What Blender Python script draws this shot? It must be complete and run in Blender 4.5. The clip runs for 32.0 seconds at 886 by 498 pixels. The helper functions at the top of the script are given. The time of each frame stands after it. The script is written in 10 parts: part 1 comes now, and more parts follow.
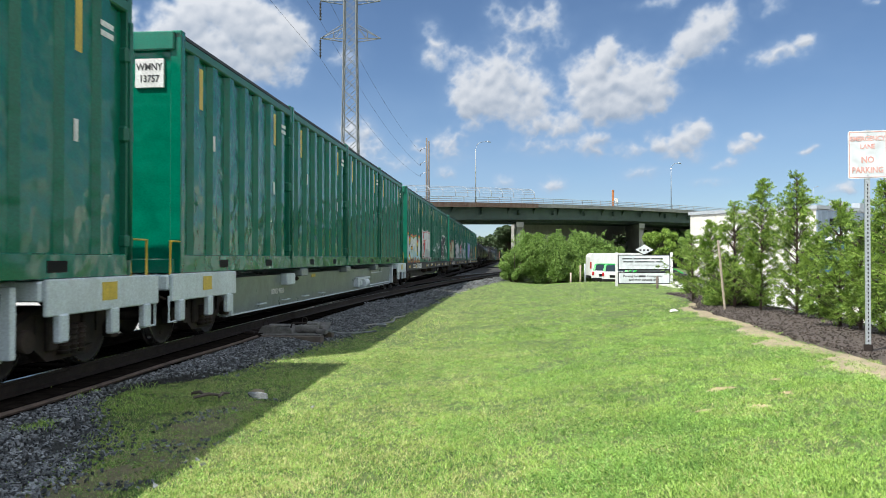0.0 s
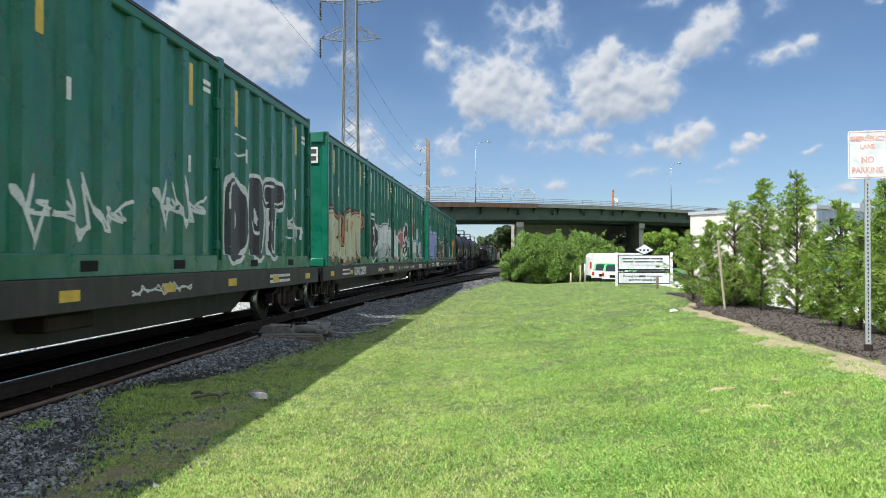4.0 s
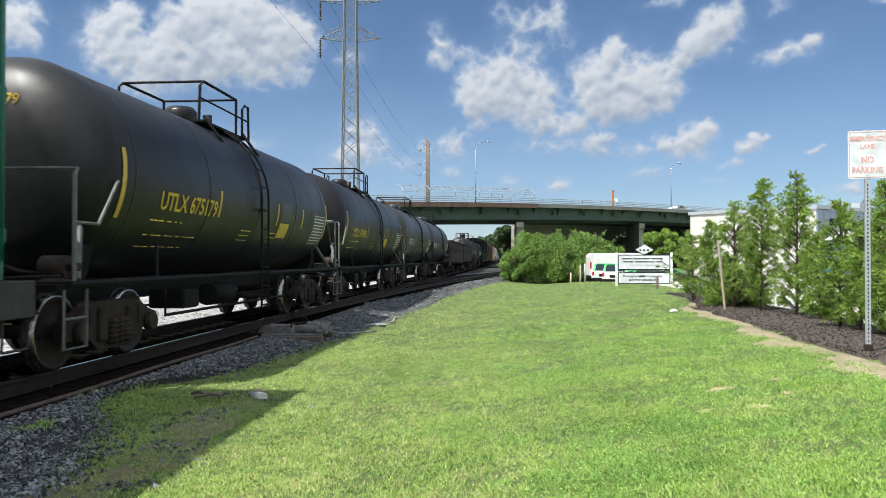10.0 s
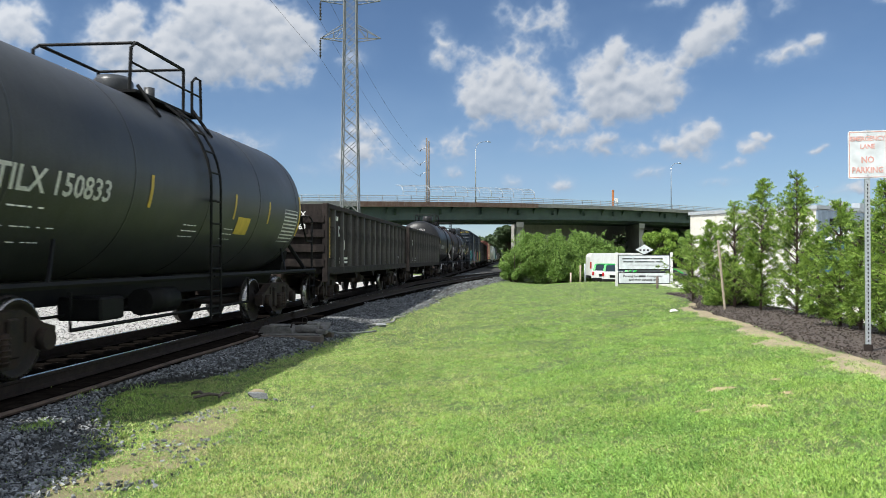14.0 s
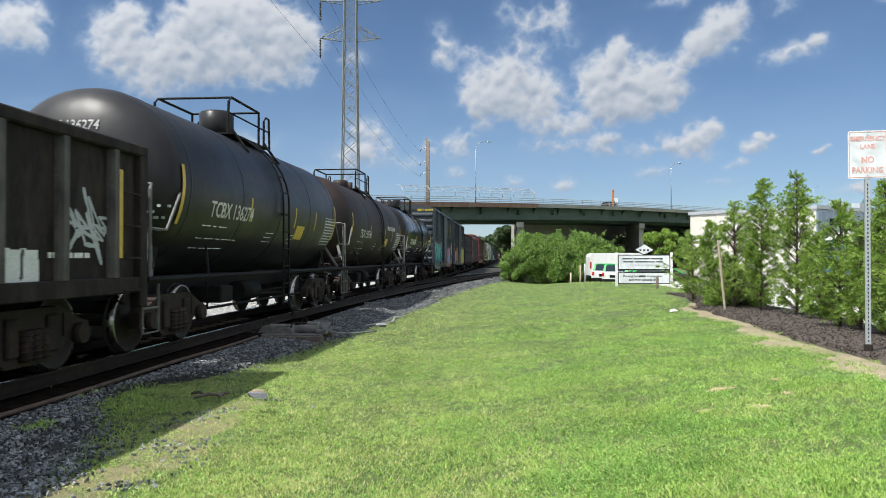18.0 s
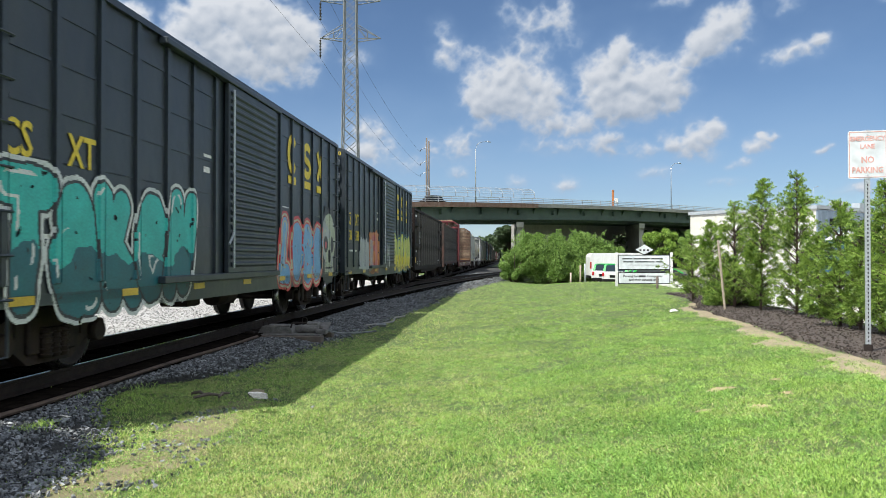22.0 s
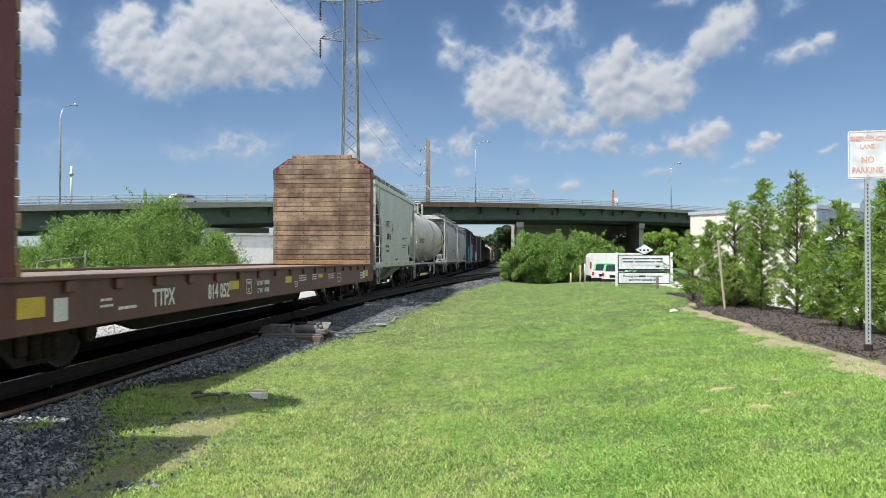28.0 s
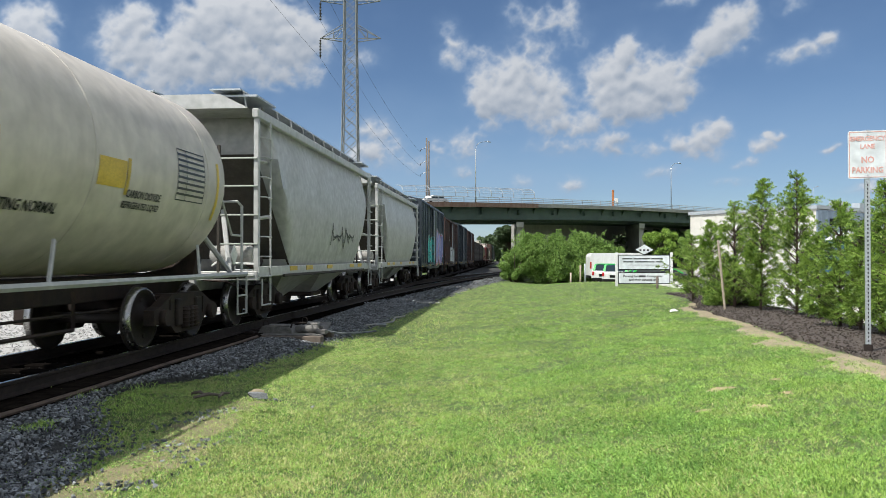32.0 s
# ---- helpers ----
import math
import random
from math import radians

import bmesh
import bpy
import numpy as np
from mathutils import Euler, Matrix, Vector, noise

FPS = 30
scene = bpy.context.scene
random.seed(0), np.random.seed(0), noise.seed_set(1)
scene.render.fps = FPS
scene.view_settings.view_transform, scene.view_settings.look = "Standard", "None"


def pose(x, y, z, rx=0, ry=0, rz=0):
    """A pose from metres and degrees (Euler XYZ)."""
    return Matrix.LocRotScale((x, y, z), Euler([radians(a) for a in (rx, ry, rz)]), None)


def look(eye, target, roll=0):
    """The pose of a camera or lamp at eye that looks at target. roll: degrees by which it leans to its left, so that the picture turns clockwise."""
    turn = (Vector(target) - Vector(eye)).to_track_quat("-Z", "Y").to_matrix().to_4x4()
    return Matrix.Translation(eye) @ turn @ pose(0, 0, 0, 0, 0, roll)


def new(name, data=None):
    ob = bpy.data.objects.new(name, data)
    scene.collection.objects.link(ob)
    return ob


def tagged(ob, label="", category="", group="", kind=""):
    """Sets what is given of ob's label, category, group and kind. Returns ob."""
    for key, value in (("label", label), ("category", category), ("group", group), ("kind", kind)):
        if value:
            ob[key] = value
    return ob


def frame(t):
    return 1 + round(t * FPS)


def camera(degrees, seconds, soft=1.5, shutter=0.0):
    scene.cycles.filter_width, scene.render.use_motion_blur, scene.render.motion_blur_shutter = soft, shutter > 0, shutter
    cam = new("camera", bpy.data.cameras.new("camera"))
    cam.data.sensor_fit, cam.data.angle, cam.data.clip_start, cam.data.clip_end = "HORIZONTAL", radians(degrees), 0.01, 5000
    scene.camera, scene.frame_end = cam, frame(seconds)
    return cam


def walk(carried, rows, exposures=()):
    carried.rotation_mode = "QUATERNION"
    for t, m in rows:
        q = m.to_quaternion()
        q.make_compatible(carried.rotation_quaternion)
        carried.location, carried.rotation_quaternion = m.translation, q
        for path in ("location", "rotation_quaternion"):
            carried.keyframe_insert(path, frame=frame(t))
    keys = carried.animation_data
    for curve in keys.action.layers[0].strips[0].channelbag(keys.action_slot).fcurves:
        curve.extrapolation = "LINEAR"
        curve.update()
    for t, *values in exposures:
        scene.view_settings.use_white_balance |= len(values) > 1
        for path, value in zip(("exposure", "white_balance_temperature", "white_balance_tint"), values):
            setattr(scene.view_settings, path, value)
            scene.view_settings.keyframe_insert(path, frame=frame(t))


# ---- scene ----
# camera on a tripod, 1.35 m above the rail heads, looking along +Y beside the track
cam = camera(2 * math.degrees(math.atan(784 / 1370)), 32.0, soft=0.65, shutter=0.12)
EYE = Vector((0, 0, 1.35))
CAM_POSE = look(EYE, EYE + Vector((0, 1, 16 / 1370)))
STOPS = ((0, 0.62), (9, 0.60), (10, 0.56), (12, 0.50), (17, 0.47), (20, 0.48), (22, 0.54), (23.5, 0.58), (25, 0.55), (28, 0.45), (29.5, 0.37), (32, 0.34))
walk(cam, [(0, CAM_POSE), (32, CAM_POSE)], [(t, v, 6150, 9) for t, v in STOPS])

# ---- light ----
SUN_TO = Vector((-0.42, -0.36, 0.83)).normalized()
sun_el = math.asin(SUN_TO.z)
sun_az = math.atan2(SUN_TO.x, SUN_TO.y)
world = bpy.data.worlds.new("sky")
scene.world = world
world.use_nodes = True
wn, wl = world.node_tree.nodes, world.node_tree.links
sky = wn.new("ShaderNodeTexSky")
sky.sky_type = "NISHITA"
sky.sun_disc = False
sky.sun_elevation = sun_el
sky.sun_rotation = sun_az
sky.air_density, sky.dust_density, sky.ozone_density = 0.85, 0.1, 3.6
wl.new(sky.outputs[0], wn["Background"].inputs[0])
wn["Background"].inputs[1].default_value = 0.068
sun = new("sun", bpy.data.lights.new("sun", "SUN"))
sun.data.energy, sun.data.angle, sun.data.color = 5.0, radians(0.53), (1.0, 0.94, 0.84)
sun.matrix_world = look(SUN_TO * 50, (0, 0, 0))

# ---- track frame: u runs along the rails away from the camera, n to the right of them ----
TH = math.radians(5.04)
U = Vector((math.sin(TH), math.cos(TH), 0))
N = Vector((math.cos(TH), -math.sin(TH), 0))
OFF = 6.25
SPEED = 10.4


def track(s, a=0.0, z=0.0):
    return U * s + N * (a - OFF) + Vector((0, 0, z))


# ---- materials ----
def hexc(c):
    return (*c, 1.0)


def surf(name, c1, c2=None, scale=3.0, rough=0.6, metal=0.0, bump=0.0, dirt=None, dirt_amt=0.4, streak=0.15, fine=40.0, island=0.0, plank=0.0, stops=(0.35, 0.65), spec=0.5, dent=0.0):
    """Two-scale mottled surface, with optional streaky dirt and relief."""
    m = bpy.data.materials.new(name)
    m.use_nodes = True
    nt = m.node_tree
    nd, lk = nt.nodes, nt.links
    b = nd["Principled BSDF"]
    b.inputs["Roughness"].default_value = rough
    b.inputs["Metallic"].default_value = metal
    b.inputs["Specular IOR Level"].default_value = spec
    c2 = c2 or tuple(v * 0.75 for v in c1)
    co = nd.new("ShaderNodeTexCoord")
    n1 = nd.new("ShaderNodeTexNoise")
    n1.inputs["Scale"].default_value = scale
    n1.inputs["Detail"].default_value = 6
    n1.inputs["Roughness"].default_value = 0.65
    lk.new(co.outputs["Object"], n1.inputs["Vector"])
    r1 = nd.new("ShaderNodeValToRGB")
    r1.color_ramp.elements[0].position, r1.color_ramp.elements[1].position = stops
    r1.color_ramp.elements[0].color, r1.color_ramp.elements[1].color = hexc(c1), hexc(c2)
    lk.new(n1.outputs["Fac"], r1.inputs["Fac"])
    out = r1.outputs["Color"]
    n2 = nd.new("ShaderNodeTexNoise")
    n2.inputs["Scale"].default_value = fine
    n2.inputs["Detail"].default_value = 4
    lk.new(co.outputs["Object"], n2.inputs["Vector"])
    mr = nd.new("ShaderNodeMapRange")
    mr.inputs["From Min"].default_value, mr.inputs["From Max"].default_value = 0.3, 0.7
    mr.inputs["To Min"].default_value, mr.inputs["To Max"].default_value = 0.82, 1.15
    lk.new(n2.outputs["Fac"], mr.inputs["Value"])
    mul = nd.new("ShaderNodeMix")
    mul.data_type, mul.blend_type = "RGBA", "MULTIPLY"
    mul.inputs["Factor"].default_value = 1.0
    lk.new(out, mul.inputs["A"])
    lk.new(mr.outputs["Result"], mul.inputs["B"])
    out = mul.outputs["Result"]
    if dirt:
        mp = nd.new("ShaderNodeMapping")
        mp.inputs["Scale"].default_value = (1.0, 1.0, streak)
        lk.new(co.outputs["Object"], mp.inputs["Vector"])
        n3 = nd.new("ShaderNodeTexNoise")
        n3.inputs["Scale"].default_value = 4.0
        n3.inputs["Detail"].default_value = 7
        n3.inputs["Roughness"].default_value = 0.7
        lk.new(mp.outputs["Vector"], n3.inputs["Vector"])
        r3 = nd.new("ShaderNodeMapRange")
        r3.inputs["From Min"].default_value, r3.inputs["From Max"].default_value = 0.45, 0.75
        r3.inputs["To Max"].default_value = dirt_amt
        lk.new(n3.outputs["Fac"], r3.inputs["Value"])
        mx = nd.new("ShaderNodeMix")
        mx.data_type = "RGBA"
        lk.new(r3.outputs["Result"], mx.inputs["Factor"])
        lk.new(out, mx.inputs["A"])
        mx.inputs["B"].default_value = hexc(dirt)
        out = mx.outputs["Result"]
    if island:
        g = nd.new("ShaderNodeNewGeometry")
        mi = nd.new("ShaderNodeMapRange")
        mi.inputs["To Min"].default_value, mi.inputs["To Max"].default_value = 1 - island, 1 + island
        lk.new(g.outputs["Random Per Island"], mi.inputs["Value"])
        m2 = nd.new("ShaderNodeMix")
        m2.data_type, m2.blend_type = "RGBA", "MULTIPLY"
        m2.inputs["Factor"].default_value = 1.0
        lk.new(out, m2.inputs["A"])
        lk.new(mi.outputs["Result"], m2.inputs["B"])
        out = m2.outputs["Result"]
    if plank:
        oi = nd.new("ShaderNodeObjectInfo")
        mi = nd.new("ShaderNodeMapRange")
        mi.inputs["To Min"].default_value, mi.inputs["To Max"].default_value = 1 - plank, 1 + plank
        lk.new(oi.outputs["Random"], mi.inputs["Value"])
        m2 = nd.new("ShaderNodeMix")
        m2.data_type, m2.blend_type = "RGBA", "MULTIPLY"
        m2.inputs["Factor"].default_value = 1.0
        lk.new(out, m2.inputs["A"])
        lk.new(mi.outputs["Result"], m2.inputs["B"])
        out = m2.outputs["Result"]
    lk.new(out, b.inputs["Base Color"])
    rr = nd.new("ShaderNodeMapRange")
    rr.inputs["To Min"].default_value, rr.inputs["To Max"].default_value = max(0.03, rough - 0.12), min(1, rough + 0.12)
    lk.new(n1.outputs["Fac"], rr.inputs["Value"])
    lk.new(rr.outputs["Result"], b.inputs["Roughness"])
    if bump:
        bp = nd.new("ShaderNodeBump")
        bp.inputs["Strength"].default_value = min(1.0, bump)
        bp.inputs["Distance"].default_value = 0.02
        lk.new(n2.outputs["Fac"], bp.inputs["Height"])
        lk.new(bp.outputs["Normal"], b.inputs["Normal"])
        if dent:
            nb = nd.new("ShaderNodeTexNoise")
            nb.inputs["Scale"].default_value = 1.7
            nb.inputs["Detail"].default_value = 2
            lk.new(co.outputs["Object"], nb.inputs["Vector"])
            bd = nd.new("ShaderNodeBump")
            bd.inputs["Strength"].default_value = dent
            bd.inputs["Distance"].default_value = 0.12
            lk.new(nb.outputs["Fac"], bd.inputs["Height"])
            lk.new(bp.outputs["Normal"], bd.inputs["Normal"])
            lk.new(bd.outputs["Normal"], b.inputs["Normal"])
    return m


def leafmat(name, c1, c2, trans=0.35, rough=0.5, single=0.5, patch=1.0):
    """Leaves that let some light through, varied leaf by leaf."""
    m = bpy.data.materials.new(name)
    m.use_nodes = True
    nd, lk = m.node_tree.nodes, m.node_tree.links
    b = nd["Principled BSDF"]
    b.inputs["Roughness"].default_value = rough
    b.inputs["Specular IOR Level"].default_value = 0.3
    g = nd.new("ShaderNodeNewGeometry")
    co = nd.new("ShaderNodeTexCoord")
    n1 = nd.new("ShaderNodeTexNoise")
    n1.inputs["Scale"].default_value = 0.9
    n1.inputs["Detail"].default_value = 5
    lk.new(co.outputs["Object"], n1.inputs["Vector"])
    ad = nd.new("ShaderNodeMath")
    ad.operation = "MULTIPLY_ADD"
    lk.new(g.outputs["Random Per Island"], ad.inputs[0])
    ad.inputs[1].default_value = single
    pm = nd.new("ShaderNodeMath")
    pm.operation = "MULTIPLY_ADD"
    lk.new(n1.outputs["Fac"], pm.inputs[0])
    pm.inputs[1].default_value, pm.inputs[2].default_value = patch, 0.5 - 0.5 * patch
    lk.new(pm.outputs[0], ad.inputs[2])
    r = nd.new("ShaderNodeValToRGB")
    r.color_ramp.elements[0].position, r.color_ramp.elements[1].position = 0.45, 1.0
    r.color_ramp.elements[0].color, r.color_ramp.elements[1].color = hexc(c1), hexc(c2)
    lk.new(ad.outputs[0], r.inputs["Fac"])
    lk.new(r.outputs["Color"], b.inputs["Base Color"])
    t = nd.new("ShaderNodeBsdfTranslucent")
    lk.new(r.outputs["Color"], t.inputs["Color"])
    mx = nd.new("ShaderNodeMixShader")
    mx.inputs[0].default_value = trans
    lk.new(b.outputs[0], mx.inputs[1])
    lk.new(t.outputs[0], mx.inputs[2])
    lk.new(mx.outputs[0], nd["Material Output"].inputs["Surface"])
    return m


def glassmat(name, tint=(0.02, 0.03, 0.035)):
    m = bpy.data.materials.new(name)
    m.use_nodes = True
    b = m.node_tree.nodes["Principled BSDF"]
    b.inputs["Base Color"].default_value = hexc(tint)
    b.inputs["Roughness"].default_value = 0.05
    b.inputs["Specular IOR Level"].default_value = 0.8
    return m


M_GREEN = surf("container_green", (0.0015, 0.124, 0.072), (0.0025, 0.140, 0.082), 0.9, 0.17, 0, 0.02, dirt=(0.006, 0.105, 0.066), dirt_amt=0.18, streak=0.08, spec=0.55, dent=0.5)
M_GREEN_DULL = surf("container_green_worn", (0.004, 0.112, 0.068), (0.010, 0.140, 0.086), 1.5, 0.30, 0, 0.03, dirt=(0.035, 0.075, 0.058), dirt_amt=0.35, spec=0.4, dent=0.5)
M_GREENRAIL = surf("container_rail", (0.006, 0.105, 0.062), (0.01, 0.13, 0.08), 2, 0.4)
M_TARP = surf("lid_black", (0.012, 0.014, 0.014), (0.03, 0.032, 0.03), 2, 0.7)
M_WHITE = surf("white_paint", (0.72, 0.72, 0.70), (0.62, 0.62, 0.6), 2, 0.5, dirt=(0.3, 0.28, 0.25), dirt_amt=0.3)
M_SIGN = surf("sign_white", (0.66, 0.69, 0.70), (0.58, 0.62, 0.63), 1.2, 0.45, fine=5)
M_YELLOW = surf("yellow_reflector", (0.66, 0.46, 0.045), (0.55, 0.38, 0.04), 5, 0.45, dirt=(0.18, 0.13, 0.05), dirt_amt=0.35)
M_LETTER_W = surf("stencil_white", (0.78, 0.78, 0.75), (0.60, 0.60, 0.57), 14, 0.6)
M_LETTER_Y = surf("stencil_yellow", (0.78, 0.60, 0.05), (0.62, 0.46, 0.04), 8, 0.6)
M_LETTER_K = surf("stencil_black", (0.02, 0.02, 0.022), (0.05, 0.05, 0.05), 14, 0.6)
M_FLAT = surf("flatcar_dark", (0.018, 0.017, 0.0165), (0.042, 0.038, 0.035), 2.5, 0.7, 0, 0.05, dirt=(0.10, 0.085, 0.07), dirt_amt=0.4)
M_SPINE = surf("spine_grey", (0.62, 0.69, 0.72), (0.54, 0.60, 0.63), 2, 0.45, dirt=(0.22, 0.21, 0.19), dirt_amt=0.3)
M_BEAM = surf("spine_beam_grey", (0.205, 0.24, 0.24), (0.155, 0.185, 0.185), 1.2, 0.30, 0, 0.02, dirt=(0.10, 0.10, 0.095), dirt_amt=0.45, streak=1.0, dent=0.1)
M_UNDER = surf("truck_steel", (0.014, 0.0115, 0.010), (0.040, 0.028, 0.022), 4, 0.8, 0, 0.1, dirt=(0.085, 0.045, 0.032), dirt_amt=0.35, spec=0.3)
M_WHEEL = surf("wheel_steel", (0.018, 0.015, 0.013), (0.038, 0.028, 0.023), 5, 0.65, 0.3)
M_TREAD = surf("wheel_tread", (0.45, 0.44, 0.43), (0.3, 0.29, 0.28), 9, 0.28, 1.0)
M_TANK = surf("tank_black", (0.0085, 0.0088, 0.0098), (0.014, 0.0142, 0.0155), 1.3, 0.40, 0, 0.02, dirt=(0.028, 0.026, 0.025), dirt_amt=0.35, spec=0.3, dent=0.10)
M_TANK_GLOSS = surf("tank_gloss_black", (0.008, 0.008, 0.0085), (0.013, 0.013, 0.014), 1.3, 0.20, 0, 0.01, dirt=(0.026, 0.023, 0.020), dirt_amt=0.3, spec=0.32, dent=0.06)
M_HANDRAIL = surf("handrail_grey", (0.15, 0.15, 0.145), (0.09, 0.088, 0.084), 5, 0.6)
M_TANK_GREY = surf("tank_charcoal", (0.028, 0.030, 0.033), (0.045, 0.048, 0.05), 1.3, 0.42, 0, 0.02, dirt=(0.015, 0.015, 0.015), dirt_amt=0.5, spec=0.4)
M_TANK_RUST = surf("tank_rusty", (0.012, 0.0100, 0.0095), (0.034, 0.018, 0.014), 1.0, 0.55, 0, 0.05, dirt=(0.010, 0.0095, 0.0095), dirt_amt=0.7, spec=0.3)
M_TANK_WHITE = surf("tank_white", (0.58, 0.53, 0.46), (0.53, 0.485, 0.42), 0.6, 0.42, 0, 0.0, dirt=(0.30, 0.25, 0.20), dirt_amt=0.3, streak=0.12, fine=3, dent=0.06)
M_HOPPER = surf("hopper_pale_green", (0.50, 0.525, 0.475), (0.46, 0.485, 0.44), 0.9, 0.42, 0, 0.01, dirt=(0.36, 0.355, 0.31), dirt_amt=0.25, streak=0.25, fine=6, dent=0.06)
M_HOPPER_G = surf("hopper_grey", (0.46, 0.46, 0.445), (0.40, 0.40, 0.385), 0.9, 0.45, 0, 0.01, dirt=(0.26, 0.25, 0.225), dirt_amt=0.3, streak=0.25, fine=6, dent=0.06)
# grime taken darker: shade of the hopper end recess is put into it
M_GRIME_SHADE = surf("grimy_shaded_slope", (0.060, 0.052, 0.042), (0.038, 0.033, 0.028), 2, 0.9, 0, 0.1)
M_BOX = surf("boxcar_blue_black", (0.018, 0.026, 0.035), (0.030, 0.041, 0.052), 1.5, 0.42, 0, 0.03, dirt=(0.065, 0.064, 0.060), dirt_amt=0.3, dent=0.15)
M_GON = surf("gondola_black", (0.0075, 0.006, 0.0058), (0.022, 0.017, 0.0155), 1.3, 0.75, 0, 0.08, dirt=(0.085, 0.066, 0.056), dirt_amt=0.42, streak=0.35, spec=0.2)
M_RUB = surf("rubbed_steel", (0.022, 0.020, 0.019), (0.075, 0.068, 0.062), 3.5, 0.6, 0, 0.05, dirt=(0.17, 0.155, 0.14), dirt_amt=0.7, streak=0.12, spec=0.4)
M_GON_RUST = surf("gondola_rust_black", (0.006, 0.0052, 0.005), (0.016, 0.0115, 0.0105), 1.1, 0.75, 0, 0.08, dirt=(0.060, 0.030, 0.026), dirt_amt=0.45, streak=0.4, spec=0.2)
M_GON_BROWN = surf("gondola_brown", (0.042, 0.030, 0.025), (0.095, 0.040, 0.027), 1.3, 0.7, 0, 0.08, dirt=(0.018, 0.016, 0.015), dirt_amt=0.75, streak=0.35)
M_REDEND = surf("bulkhead_red", (0.15, 0.027, 0.031), (0.11, 0.022, 0.026), 1.5, 0.5, 0, 0.03, dirt=(0.065, 0.035, 0.03), dirt_amt=0.5)
M_TTX = surf("flatcar_red_brown", (0.105, 0.034, 0.031), (0.145, 0.062, 0.052), 2.0, 0.55, 0, 0.04, dirt=(0.05, 0.036, 0.033), dirt_amt=0.5)
M_WOOD = surf("weathered_plank", (0.33, 0.235, 0.150), (0.130, 0.078, 0.050), 0.9, 0.85, 0, 0.3, dirt=(0.050, 0.028, 0.020), dirt_amt=0.8, streak=0.6, plank=0.22, fine=30, stops=(0.40, 0.60))
M_NEWPLANK = surf("newer_plank", (0.40, 0.215, 0.085), (0.26, 0.14, 0.065), 1.5, 0.8, 0, 0.2, dirt=(0.09, 0.05, 0.03), dirt_amt=0.5, streak=0.6, fine=30)
M_DECKWOOD = surf("deck_plank", (0.24, 0.19, 0.145), (0.16, 0.13, 0.105), 3, 0.8, 0, 0.1, plank=0.2)
M_CONC = surf("concrete", (0.36, 0.35, 0.32), (0.27, 0.265, 0.25), 0.4, 0.85, 0, 0.05, dirt=(0.15, 0.13, 0.11), dirt_amt=0.45)
M_BRIDGEGREEN = surf("girder_green", (0.065, 0.105, 0.088), (0.05, 0.08, 0.068), 0.5, 0.6, 0, 0.02, dirt=(0.10, 0.075, 0.055), dirt_amt=0.3)
M_RUSTSTEEL = surf("rusty_fascia", (0.17, 0.085, 0.055), (0.24, 0.16, 0.12), 0.8, 0.85, 0, 0.05, dirt=(0.30, 0.26, 0.22), dirt_amt=0.5)
M_GALV = surf("galvanised", (0.50, 0.53, 0.55), (0.40, 0.43, 0.45), 3, 0.45, 0.5)
M_RAIL = surf("rail_rust", (0.030, 0.021, 0.017), (0.020, 0.015, 0.013), 6, 0.8, 0, 0.05, spec=0.3)
M_ROD = surf("rusty_rod", (0.115, 0.078, 0.058), (0.060, 0.043, 0.034), 5, 0.85, 0, 0.1)
# cinders near black: shade beside the rail is put into the colour
M_CINDER_SHADE = surf("shaded_cinder", (0.009, 0.0075, 0.0065), (0.022, 0.018, 0.015), 6, 0.95, 0, 0.4, fine=50, spec=0.0)
M_RAILHEAD = surf("rail_head", (0.52, 0.52, 0.52), (0.42, 0.42, 0.42), 4, 0.25, 1.0)
# taken near black: shade under the cars is put into the tie colour
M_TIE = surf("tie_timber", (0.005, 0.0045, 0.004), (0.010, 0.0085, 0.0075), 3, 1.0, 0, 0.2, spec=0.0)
M_STONE = surf("ballast_stone", (0.085, 0.090, 0.093), (0.25, 0.26, 0.267), 5, 0.95, 0, 0.2, island=0.75, spec=0.2)
# oily stones made near black: the train's shade is put into their colour
M_OILY_SHADE = surf("oily_shaded_stone", (0.010, 0.0095, 0.009), (0.030, 0.027, 0.025), 5, 0.95, 0, 0.2, island=0.6, spec=0.0)
M_BED = surf("ballast_bed", (0.030, 0.030, 0.029), (0.075, 0.075, 0.073), 14, 0.95, 0, 0.8, fine=80, spec=0.1)
M_LOT = surf("pale_gravel", (0.27, 0.265, 0.25), (0.38, 0.37, 0.355), 5, 0.95, 0, 0.4, fine=45, island=0.2)
M_YARD = surf("pale_concrete", (0.52, 0.50, 0.46), (0.44, 0.42, 0.39), 0.8, 0.9, 0, 0.1)
M_GROUND = surf("lawn_soil", (0.050, 0.098, 0.017), (0.115, 0.155, 0.040), 9, 0.95, 0, 0.8, fine=70, dirt=(0.17, 0.145, 0.075), dirt_amt=0.4, streak=1.0)
M_DIRT = surf("bare_earth", (0.34, 0.275, 0.185), (0.22, 0.18, 0.115), 2.5, 0.95, 0, 0.6, fine=45, dirt=(0.16, 0.17, 0.06), dirt_amt=0.5)
M_SAND = surf("pale_sand", (0.42, 0.33, 0.19), (0.27, 0.22, 0.11), 7, 0.95, 0, 0.6, fine=60)
M_MULCH = surf("mulch", (0.040, 0.031, 0.026), (0.085, 0.068, 0.056), 6, 0.95, 0, 0.8, fine=50, island=0.4)
M_ASPHALT = surf("asphalt", (0.055, 0.055, 0.056), (0.08, 0.08, 0.08), 1.5, 0.9, 0, 0.2)
